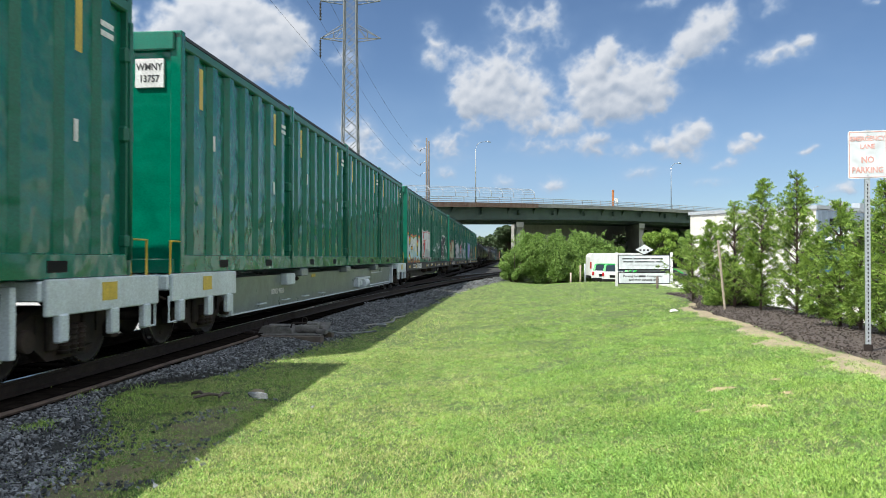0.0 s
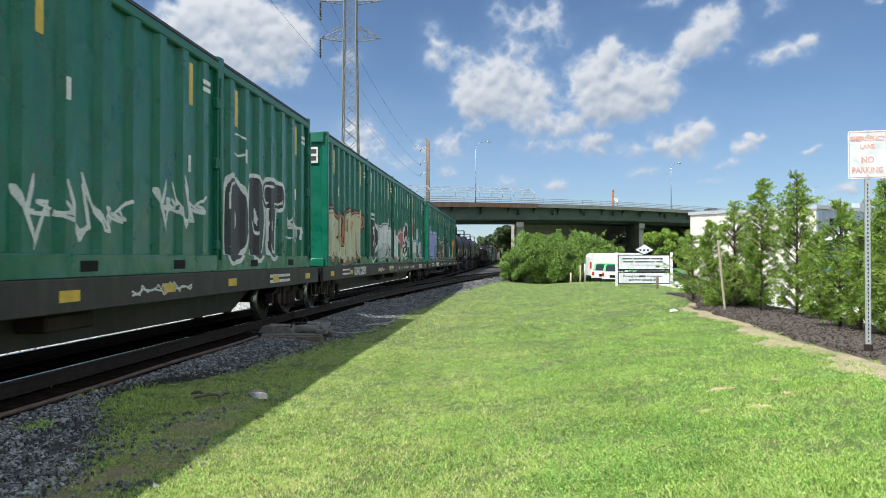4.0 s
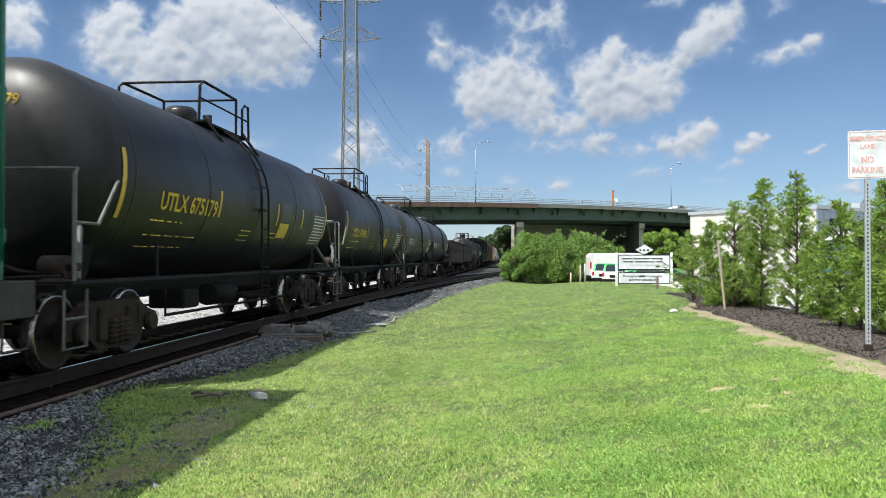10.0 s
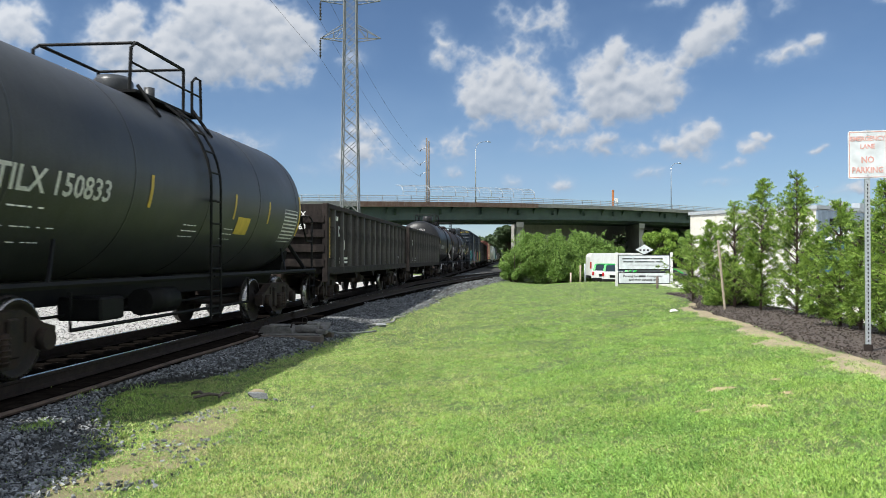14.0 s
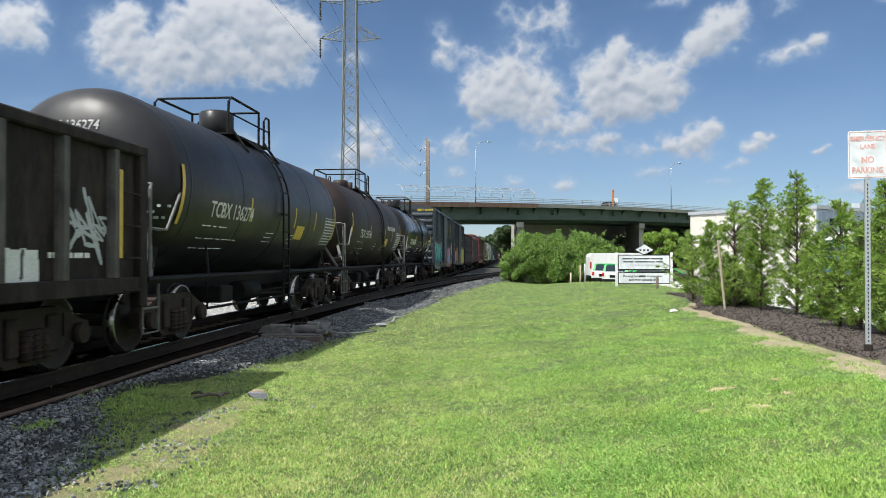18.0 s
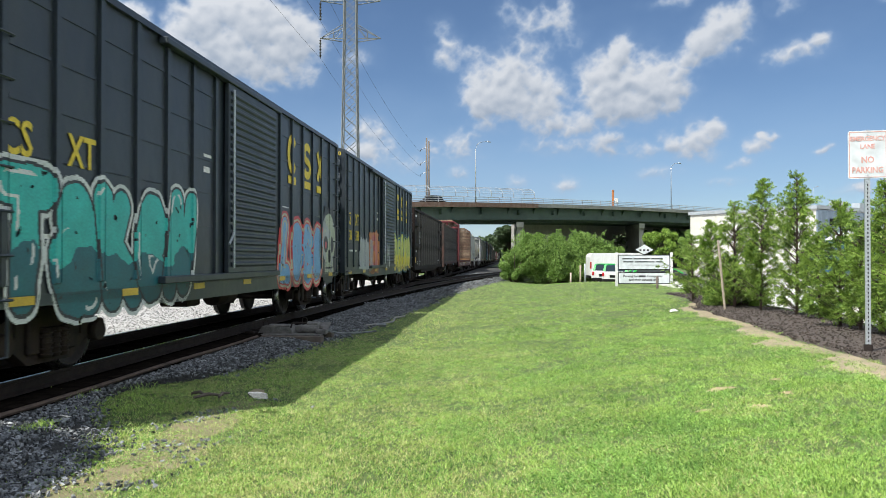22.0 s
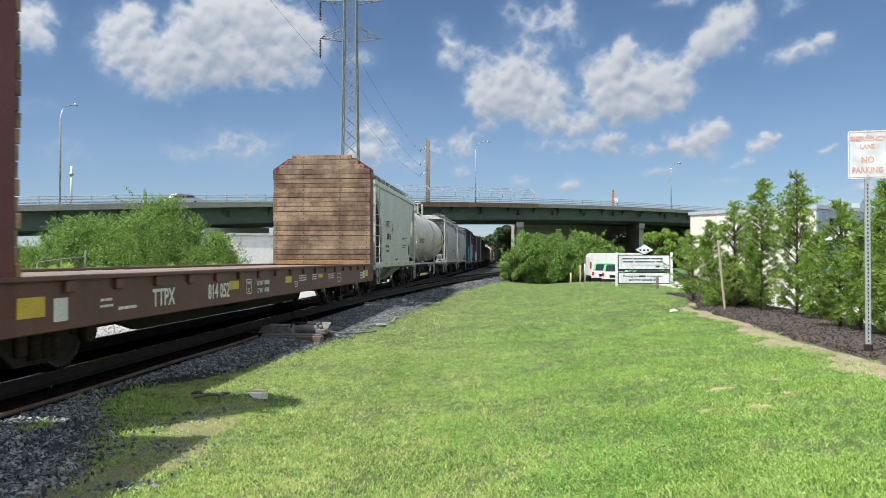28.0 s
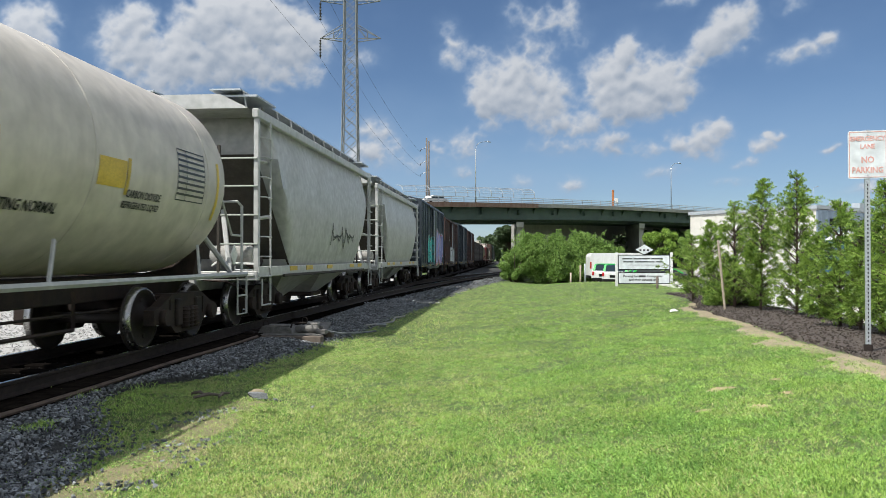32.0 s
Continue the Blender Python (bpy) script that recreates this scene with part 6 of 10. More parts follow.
# ---- switch machine beside the points ----
def switch_machine():
    p = track(15.6, 0.92)
    ob = thing("switch_machine", Matrix.Translation((p.x, p.y, -0.25)) @ ROTZ, "worn grey low electric switch machine on long ties beside the rail", "switch machine")
    ms = surf("machine_grey", (0.22, 0.21, 0.195), (0.10, 0.094, 0.087), 6, 0.8, 0, 0.3, dirt=(0.04, 0.034, 0.028), dirt_amt=0.55)
    for y0 in (-0.62, 0.30):
        part("long_tie", Mesh().box(-0.3, 1.6, y0, y0 + 0.24, -0.14, 0.055, 0.015).mesh("long_tie", M_POLE), ob, "weathered grey-brown long timber tie")
    part("base_plate", Mesh().box(0.12, 1.55, -0.5, 0.5, 0.055, 0.075, 0.006).mesh("base_plate", ms), ob)
    part("gearbox", Mesh().prism([(0.22, 0.075), (0.92, 0.075), (0.88, 0.20), (0.30, 0.22)], -0.30, 0.22).mesh("gearbox", ms), ob)
    part("cover", Mesh().box(0.34, 0.86, -0.25, 0.16, 0.205, 0.235, 0.012).mesh("cover", ms), ob)
    part("motor", Mesh().tube([(0.95, -0.1, 0.15), (1.0, -0.1, 0.15), (1.38, -0.1, 0.15), (1.42, -0.1, 0.15)], [0.06, 0.085, 0.085, 0.05], 14).mesh("motor", ms), ob, "round motor housing")
    part("terminal_box", Mesh().box(1.12, 1.36, 0.08, 0.34, 0.075, 0.26, 0.02).mesh("terminal_box", ms), ob)
    part("plate", Mesh().add([(0.95, 0.30, 0.09), (1.5, 0.26, 0.09), (1.52, 0.58, 0.24), (1.0, 0.6, 0.26), (0.95, 0.33, 0.07), (1.5, 0.29, 0.07), (1.52, 0.61, 0.22), (1.0, 0.63, 0.24)], [(0, 1, 2, 3), (4, 5, 6, 7), (0, 1, 5, 4), (1, 2, 6, 5), (2, 3, 7, 6), (3, 0, 4, 7)]).mesh("plate", ms), ob, "tilted grey cover plate")
    for y, x0 in ((-0.42, -1.5), (0.0, -1.4), (0.38, -1.5)):
        part("throw_rod", Mesh().tube([(x0, y, 0.01), (0.3, y * 0.6, 0.10)], 0.024, 8).mesh("throw_rod", M_RAIL), ob)
    part("lever", Mesh().tube([(0.9, -0.3, 0.20), (0.95, -0.36, 0.30), (1.25, -0.36, 0.30)], 0.02, 7).mesh("lever", M_RAIL), ob)
    for cx, cy, cz in ((1.05, 0.2, 0.30), (0.36, -0.22, 0.26)):
        part("ring", Mesh().tube([(cx + 0.055 * math.cos(q), cy, cz + 0.07 * math.sin(q)) for q in np.linspace(0, 6.2832, 13)], 0.011, 6).mesh("ring", M_RAIL), ob, "rusty lifting ring")
    part("valve", Mesh().box(1.4, 1.62, -0.3, -0.1, 0.06, 0.17, 0.02).tube([(1.5, -0.2, 0.17), (1.5, -0.2, 0.24)], 0.04, 8).mesh("valve", ms), ob)
    for y in (-0.46, -0.05, 0.44):
        part("clamp", Mesh().box(0.02, 0.2, y - 0.05, y + 0.05, 0.06, 0.14, 0.015).mesh("clamp", M_RAIL), ob)
    part("cable", Mesh().tube([(1.55, 0.1, 0.1), (1.8, 0.3, 0.03), (2.0, 0.9, -0.02), (2.3, 1.6, -0.04)], 0.022, 6).mesh("cable", M_STONE), ob)


switch_machine()
# a few loose things on the ground
for x, y in ((-2.3, 9.6),):
    bm = bmesh.new()
    bmesh.ops.create_icosphere(bm, subdivisions=2, radius=0.12)
    for v in bm.verts:
        v.co *= 0.8 + 0.4 * noise.noise(v.co * 9 + Vector((x, y, 0)))
        v.co.z *= 0.45
    me = bpy.data.meshes.new("rock")
    bm.to_mesh(me)
    bm.free()
    me.materials.append(M_DIRT)
    o = new("rock", me)
    o.location = (x, y, float(ground_z(x, y)) + 0.025)
    tagged(o, "pale flat stone lying in the grass", "rock")
for x, y, r in BARE:
    ang = np.linspace(0, 2 * np.pi, 33)[:-1]
    rr = r * (0.85 + 0.18 * np.sin(2 * ang + 9 * x) + 0.14 * np.sin(3 * ang + 5 * y) + 0.10 * np.sin(7 * ang + x) + 0.08 * RNG.random(32))
    pts = [(x + rr[i] * math.cos(a) * 1.3, y + rr[i] * math.sin(a)) for i, a in enumerate(ang)]
    mm = Mesh().add([(p, q, float(ground_z(p, q)) + 0.006) for p, q in pts] + [(x, y, float(ground_z(x, y)) + 0.016)], [(i, (i + 1) % 32, 32) for i in range(32)])
    tagged(new("bare_patch", mm.mesh("bare_patch", M_SAND)), "bare sandy earth patch worn in the lawn", "bare earth", "bare patches in the lawn", "stuff")
scrap = Mesh().add([(0, 0, 0.02), (0.2, 0.02, 0.05), (0.24, 0.13, 0.03), (0.06, 0.16, 0.06), (0.12, 0.07, 0.09)], [(0, 1, 4), (1, 2, 4), (2, 3, 4), (3, 0, 4), (0, 3, 2, 1)])
scrap_ob = new("paper_scrap", scrap.mesh("paper_scrap", M_WHITE))
scrap_ob.location = (5.15, 17.6, float(ground_z(5.15, 17.6)))
tagged(scrap_ob, "crumpled white paper scrap lying on the lawn", "litter")
for x, y, ang, L in ((-2.78, 9.2, 20, 0.34), (-2.95, 9.35, -35, 0.26), (-2.62, 9.28, 70, 0.2), (-4.9, 8.6, 40, 0.32), (-4.6, 10.4, 15, 0.3)):
    ob = new("wood_scrap", Mesh().tube([(-L / 2, 0, 0.0), (0, 0.02, 0.03), (L / 2, -0.01, 0.012)], [0.016, 0.022, 0.01], 6).mesh("wood_scrap", M_POLE))
    ob.matrix_world = Matrix.Translation((x, y, float(ground_z(x, y)) + 0.045)) @ Matrix.Rotation(radians(ang), 4, "Z")
    tagged(ob, "broken dark stick lying at the ballast's edge", "stick", "sticks by the ballast")
hose = new("hose", Mesh().tube([track(18.5 + i * 0.5, 2.75 + 0.25 * math.sin(i * 0.9) + 0.12 * i, -0.27) for i in range(7)], 0.02, 6).mesh("hose", M_LOT))
tagged(hose, "pale pipe lying at the ballast's edge", "pipe")


# ---- the train; cars are built with y rearward from 0 at their leading end, x to the right ----
MOVERS = []
WHEELS = []


def car(name, s0, label, category):
    ob = thing(name, Matrix.Translation(track(s0)) @ ROTZ, label, category, "cars of the freight train")
    MOVERS.append((ob, s0))
    return ob


def _truck_mesh():
    m = Mesh()
    for sx in (-1, 1):
        x0, x1 = sx * 0.92, sx * 1.08
        prof = [(-1.15, 0.36), (-1.15, 0.58), (-0.95, 0.63), (-0.55, 0.80), (0.55, 0.80), (0.95, 0.63), (1.15, 0.58), (1.15, 0.36), (0.72, 0.40), (0.42, 0.19), (-0.42, 0.19), (-0.72, 0.40)]
        m.plate(prof, x0, x1)
        for y in (-0.89, 0.89):
            m.tube([(sx * 1.06, y, 0.46), (sx * 1.18, y, 0.46)], 0.125, 12)
        for y in (-0.16, 0.0, 0.16):
            m.tube([(sx * 1.12, y, 0.25), (sx * 1.12, y, 0.58)], 0.07, 8)
            for k in range(5):
                m.tube([(sx * 1.12, y, 0.28 + k * 0.06), (sx * 1.12, y, 0.30 + k * 0.06)], 0.082, 8)
        for y in (-0.36, 0.36):
            m.box(sx * 1.04, sx * 1.13, y - 0.1, y + 0.1, 0.3, 0.72, 0.02)
        for y in (-0.62, 0.62):
            m.box(sx * 0.9, sx * 1.1, y - 0.03, y + 0.03, 0.45, 0.72)
    m.box(-1.05, 1.05, -0.22, 0.22, 0.5, 0.78, 0.03)
    for y in (-0.45, 0.45):
        m.box(-0.85, 0.85, y - 0.05, y + 0.05, 0.35, 0.45)
    return m.mesh("truck", M_UNDER)


def _wheel_mesh():
    m = Mesh()
    for sx in (-1, 1):
        m.cur = 0
        m.lathe_x([(sx * 0.66, 0.08), (sx * 0.68, 0.10), (sx * 0.70, 0.36), (sx * 0.66, 0.40), (sx * 0.665, 0.487), (sx * 0.69, 0.487), (sx * 0.70, 0.462)], 0, 0)
        m.cur = 1
        m.lathe_x([(sx * 0.70, 0.462), (sx * 0.80, 0.455), (sx * 0.803, 0.43)], 0, 0)
        m.cur = 0
        m.lathe_x([(sx * 0.803, 0.43), (sx * 0.80, 0.385), (sx * 0.765, 0.365), (sx * 0.765, 0.17), (sx * 0.81, 0.13), (sx * 0.82, 0.0)], 0, 0)
        for k in range(2):
            q = k * math.pi
            m.tube([(sx * 0.77, 0.27 * math.sin(q), 0.27 * math.cos(q)), (sx * 0.785, 0.27 * math.sin(q), 0.27 * math.cos(q))], 0.035, 6)
    m.tube([(-0.9, 0, 0), (0.9, 0, 0)], 0.085, 10)
    return m.mesh("wheelset", [M_WHEEL, M_TREAD])


TRUCK_ME, WHEEL_ME = _truck_mesh(), _wheel_mesh()
COUPLER_ME = Mesh().box(-0.12, 0.12, -0.55, 0.35, 0.72, 0.94, 0.03).box(-0.2, 0.1, -0.72, -0.5, 0.7, 0.96, 0.04).tube([(0.32, 0.1, 0.8), (0.34, -0.25, 0.42), (0.2, -0.6, 0.5)], 0.03, 6).tube([(0.1, 0.2, 0.95), (0.9, 0.12, 0.9), (1.25, 0.1, 0.75)], 0.018, 5).mesh("coupler", M_UNDER)


def running_gear(ob, L, inset=1.75, s0=0.0):
    for y in (inset, L - inset):
        t = part("truck", TRUCK_ME, ob)
        t.location = (0, y, 0)
        for dy in (-0.89, 0.89):
            w = part("wheelset", WHEEL_ME, t)
            w.location = (0, dy, 0.457)
            WHEELS.append((w, dy, s0 + y + dy))
    c = part("coupler", COUPLER_ME, ob)
    c = part("coupler", COUPLER_ME, ob)
    c.matrix_local = Matrix.Translation((0, L, 0)) @ Matrix.Rotation(math.pi, 4, "Z")


def side_text(ob, text, y, z, size, mat, x, sx=1.0, label=""):
    """Lettering on the right-hand side, reading from the leading end to the rear."""
    t = part("lettering", lettering(text, size, mat, 0.004), ob, label)
    t.matrix_local = Matrix.Translation((x, y, z)) @ Matrix.Rotation(radians(90), 4, "Z") @ Matrix.Rotation(radians(90), 4, "X") @ Matrix.Diagonal((sx, 1, 1, 1))
    return t


def end_text(ob, text, x, y, z, size, mat, sx=1.0):
    t = part("lettering", lettering(text, size, mat, 0.004), ob)
    t.matrix_local = Matrix.Translation((x, y, z)) @ Matrix.Rotation(radians(90), 4, "X") @ Matrix.Diagonal((sx, 1, 1, 1))
    return t


def bars_side(ob, rows, x, mat, rng, name="small_print"):
    """Unreadable small print as rows of short bars: (y0, y1, z, height)."""
    m = Mesh()
    for y0, y1, z, h in rows:
        y = y0
        while y < y1:
            w = min(rng.uniform(0.06, 0.22) * (h / 0.06), y1 - y)
            if w > 0.02:
                m.box(x - 0.002, x + 0.003, y, y + w, z, z + h)
            y += w + h * 0.5
    return tagged(part(name, m.mesh(name, mat), ob), kind="stuff")


def bow(cx, cz, rx, rz, a0, a1, n=10):
    return [(cx + rx * math.cos(q), cz + rz * math.sin(q)) for q in np.linspace(a0, a1, n)]


# fat spray-can letter skeletons in a unit cell
SPRAY = {
    "T": [[(0.0, 0.95), (1.0, 0.95)], [(0.5, 0.95), (0.45, 0.0)]],
    "A": [bow(0.45, 0.3, 0.4, 0.3, 0, 6.28), [(0.85, 0.62), (0.9, 0.0)], bow(0.5, 0.62, 0.36, 0.3, 0.2, 2.6)],
    "K": [[(0.15, 1.0), (0.1, 0.0)], [(0.85, 0.95), (0.2, 0.45)], [(0.3, 0.5), (0.95, 0.0)]],
    "E": [bow(0.5, 0.5, 0.42, 0.48, 0.6, 5.6), [(0.15, 0.5), (0.8, 0.55)]],
    "N": [[(0.05, 0.0), (0.15, 1.0)], [(0.15, 1.0), (0.8, 0.05)], [(0.8, 0.05), (0.95, 1.0)]],
    "S": [bow(0.5, 0.73, 0.4, 0.25, 0.3, 4.7), bow(0.5, 0.25, 0.4, 0.24, -2.8, 1.57)],
    "Z": [[(0.05, 0.95), (0.95, 0.95), (0.1, 0.05), (0.95, 0.05)]],
    "O": [bow(0.5, 0.5, 0.4, 0.48, 0, 6.28, 14)],
    "U": [[(0.1, 1.0), (0.1, 0.4)], bow(0.5, 0.4, 0.4, 0.4, 3.14, 6.28), [(0.9, 0.4), (0.9, 1.0)]],
    "C": [bow(0.5, 0.5, 0.42, 0.48, 0.8, 5.5, 12)],
    "Y": [[(0.1, 1.0), (0.5, 0.5), (0.9, 1.0)], [(0.6, 0.6), (0.35, 0.0)]],
    "M": [[(0.05, 0.0), (0.15, 0.95), (0.5, 0.3), (0.85, 0.95), (0.95, 0.0)]],
    "R": [[(0.15, 0.0), (0.15, 0.95)], bow(0.3, 0.7, 0.5, 0.26, -1.57, 1.57), [(0.4, 0.45), (0.95, 0.0)]],
    "W": [[(0.05, 1.0), (0.25, 0.05), (0.5, 0.7), (0.75, 0.05), (0.95, 1.0)]],
    "L": [[(0.2, 1.0), (0.15, 0.1), (0.85, 0.05)]],
    "I": [[(0.5, 1.0), (0.5, 0.0)]],
    "D": [[(0.15, 0.0), (0.15, 1.0)], bow(0.2, 0.5, 0.7, 0.48, -1.57, 1.57)],
    "7": [[(0.05, 0.95), (0.9, 0.95), (0.4, 0.0)]],
}


def stroke_field(rng, w, h, word, margin):
    """Letter strokes of a word fitted into a w by h patch, loosely set."""
    chains = []
    if word == "~":
        for k in range(2):
            n, x, z = 15, 0.0, h * rng.uniform(0.35, 0.65)
            ph, fq = rng.uniform(0, 6.28), rng.uniform(1.6, 2.6)
            chains.append([(w * (0.08 + 0.84 * i / n) + 0.16 * h * math.cos(fq * i + ph), h * 0.5 + h * 0.4 * math.sin(fq * 0.93 * i + ph) * (0.5 + 0.5 * math.cos(i * 0.7 + k))) for i in range(n + 1)])
        return chains
    n = len(word)
    lw = w / n
    for i, ch in enumerate(word):
        dz, tilt, sc = rng.normal(0, 0.025 * h), rng.normal(0, 0.06), rng.uniform(0.92, 1.06)
        for st in SPRAY.get(ch, SPRAY["I"]):
            c = []
            for px, pz in st:
                z = margin * 1.3 + (h - 2.6 * margin) * pz * sc + dz
                c.append((i * lw + margin * 1.1 + (lw - margin * 2.2) * px + tilt * z, z))
            chains.append(c)
    return chains


def letter_field(Y, Z, chains):
    """Distance from each cell to the nearest stroke."""
    dist = np.full(Y.shape, 9.0)
    for ch in chains:
        for (a, b), (c, d) in zip(ch, ch[1:]):
            vx, vy = c - a, d - b
            t = np.clip(((Y - a) * vx + (Z - b) * vy) / (vx * vx + vy * vy + 1e-9), 0, 1)
            dist = np.minimum(dist, np.hypot(Y - a - t * vx, Z - b - t * vy))
    return dist


def piece_cells(Y, Z, w, h, word, rng, seed):
    """Fat overlapping letters: 0 fill, 1 outline, 2 outer glow, 3 second fill, 4 background."""
    n = len(word)
    pitch = w / (n + 0.12)
    r = min(0.15 * h, 0.24 * pitch)
    line = 0.018 + 0.012 * h
    wob = 0.07 * h * (fbm(Y * 2.6 / h + seed, Z * 2.6 / h, 3, seed) - 0.5)
    fields = []
    for i, ch in enumerate(word):
        lift, tilt, sc = rng.normal(0, 0.03 * h), rng.normal(0, 0.10), rng.uniform(0.92, 1.08)
        chains = []
        for st in SPRAY.get(ch, SPRAY["I"]):
            c = []
            for px, pz in st:
                z = r * 1.2 + (h - 2.4 * r) * pz * sc + lift
                c.append((i * pitch + r * 0.9 + (pitch * 1.12 - 1.8 * r) * px + tilt * (z - h / 2), z))
            chains.append(c)
        fields.append(letter_field(Y, Z, chains) + wob)
    nearest = np.minimum.reduce(fields)
    idx = np.full(Y.shape, -1)
    ragged = 0.05 * h * (fbm(Y * 5 / h, Z * 5 / h, 3, seed + 3) - 0.3)
    idx = np.where(nearest < r + 3.6 * line + ragged, 4, idx)
    idx = np.where(nearest < r + 2.3 * line, 2, idx)
    for d in fields:
        idx = np.where(d < r + line, 1, idx)
        low = Z / h + 0.35 * (fbm(Y * 3 / h, Z * 3 / h, 3, seed + 5) - 0.5) < 0.42
        idx = np.where(d < r, np.where(low, 3, 0), idx)
        idx = np.where((d < r * 0.72) & (d > r * 0.52) & (fbm(Y * 2.1, Z * 2.1, 2, seed + 8) > 0.62), 2, idx)
    return idx


def skull_cells(Y, Z, w, h, seed):
    """A painted skull: pale bone, dark sockets, nose, teeth and a ragged flame round it."""
    y, z = Y / w, Z / h
    rag = 0.10 * (fbm(y * 7, z * 7, 3, seed) - 0.5)
    idx = np.where((np.hypot((y - 0.5) / 0.56, (z - 0.5) / 0.54) + 3.0 * rag < 1.0), 1, -1)
    bone = (np.hypot((y - 0.5) / 0.42, (z - 0.60) / 0.34) + rag < 1.0) | ((np.abs(y - 0.52) < 0.27 + rag) & (z > 0.12) & (z < 0.45))
    idx = np.where(bone, 0, idx)
    idx = np.where(bone & (fbm(y * 5, z * 5, 3, seed + 2) > 0.58), 2, idx)
    for cy, cz, a, b in ((0.33, 0.52, 0.13, 0.11), (0.68, 0.52, 0.13, 0.11), (0.51, 0.36, 0.05, 0.09)):
        idx = np.where(np.hypot((y - cy) / a, (z - cz) / b) + 1.2 * rag < 1.0, 1, idx)
    teeth = (np.abs(y - 0.52) < 0.22) & (np.abs(z - 0.2) < 0.075)
    idx = np.where(teeth & ((np.mod(y * 13, 1) < 0.22) | (np.abs(z - 0.2) < 0.012)), 1, idx)
    return np.where((idx == 1) & bone & (np.hypot((y - 0.33) / 0.05, (z - 0.51) / 0.05) < 1), 3, idx)


def graffiti(ob, y0, z0, w, h, mats, kind="piece", word="SOE", seed=0, x=0.0, xfun=None, cell=0.016):
    """Spray paint laid on a side as thin cells: outline, fill and glow follow the surface below."""
    rng = np.random.default_rng(seed)
    cell = 0.012 if kind == "tag" else cell
    pad = 0.16
    ny, nz = int((w + 2 * pad) / cell), int((h + 2 * pad) / cell)
    Y, Z = np.meshgrid((np.arange(ny) + 0.5) * cell - pad, (np.arange(nz) + 0.5) * cell - pad, indexing="ij")
    if kind == "tag":
        chains = stroke_field(rng, w, h, word, 0.02 + 0.012 * h)
        dist = letter_field(Y, Z, chains) + 0.03 * h * (fbm(Y * 2.2 / h + seed, Z * 2.2 / h, 3, seed) - 0.5)
        idx = np.where(dist < 0.010 + 0.014 * h, 0, -1)
    elif kind == "block":
        r = min(0.125 * h, 0.17 * w / len(word))
        dist = letter_field(Y, Z, stroke_field(rng, w, h, word, r))
        rag = 0.25 * h * (fbm(Y * 3, Z * 3, 4, seed + 1) - 0.5)
        inside = (Y + rag > 0) & (Y - rag < w) & (Z > rag) & (Z < h * 0.92 + rag)
        idx = np.where(inside, 1, -1)
        idx = np.where(inside & (dist < r * 0.5), 0, idx)
    elif kind == "skull":
        idx = skull_cells(Y, Z, w, h, seed)
    else:
        idx = piece_cells(Y, Z, w, h, word, rng, seed)
        idx = np.where((idx == 4) & (len(mats) < 5), -1, idx)
        idx = np.where((idx == 3) & (len(mats) < 4), 0, idx)
        idx = np.where((idx == 2) & (len(mats) < 3), 0, idx)
    keep = idx >= 0
    keep &= fbm(Y * 9, Z * 9, 2, seed + 9) > 0.16
    iy, iz = np.nonzero(keep)
    yy, zz = Y[iy, iz], Z[iy, iz]
    hc = cell / 2 * 1.02
    cor = []
    for dy, dz in ((-hc, -hc), (hc, -hc), (hc, hc), (-hc, hc)):
        py = y0 + yy + dy
        pz = z0 + zz + dz
        px = (xfun(py, pz) if xfun is not None else np.full(len(py), x)) + 0.006
        cor.append(np.stack([px, py, pz], 1))
    v = np.stack(cor, 1).reshape(-1, 3)
    if not len(v):
        return None
    me = np_mesh("graffiti", v, np.arange(len(v)).reshape(-1, 4), mats, np.minimum(idx[iy, iz], len(mats) - 1))
    return part("graffiti", me, ob, "spray-painted graffiti")


# ---- containers ----
CL, CH, CW = 5.93, 3.60, 1.28


def rib(y):
    """Depth of the pressed side panel at a place along the container."""
    p = np.mod(np.asarray(y, float) - 0.42, 0.78) / 0.78
    up = np.clip(np.minimum(p / 0.10, (0.46 - p) / 0.10), 0, 1)
    inside = (np.asarray(y) > 0.3) & (np.asarray(y) < CL - 0.3)
    return np.where(inside, 0.075 * up, 0.0)


def side_x(y, z):
    return CW - 0.09 + rib(y)


def paint_x(y, z):
    """Outermost face of the side: the pressed wall, or the rail below it."""
    return np.where(z < 0.285, CW, side_x(y, z))


def wall_mesh(sx):
    ys = [0.14]
    y = 0.42
    while y < CL - 0.5:
        for q in (0.0, 0.078, 0.281, 0.359):
            ys.append(y + q)
        y += 0.78
    ys.append(CL - 0.14)
    v = []
    for y in sorted(ys):
        x = sx * float(side_x(y, 0))
        v += [(x, y, 0.28), (x, y, CH - 0.16), (x - sx * 0.02, y, 0.28), (x - sx * 0.02, y, CH - 0.16)]
    n = len(ys)
    f = [(4 * i, 4 * i + 4, 4 * i + 5, 4 * i + 1) for i in range(n - 1)] + [(4 * i + 2, 4 * i + 6, 4 * i + 7, 4 * i + 3) for i in range(n - 1)]
    f += [(4 * i, 4 * i + 4, 4 * i + 6, 4 * i + 2) for i in range(n - 1)] + [(4 * i + 1, 4 * i + 5, 4 * i + 7, 4 * i + 3) for i in range(n - 1)]
    return Mesh().add(v, f)


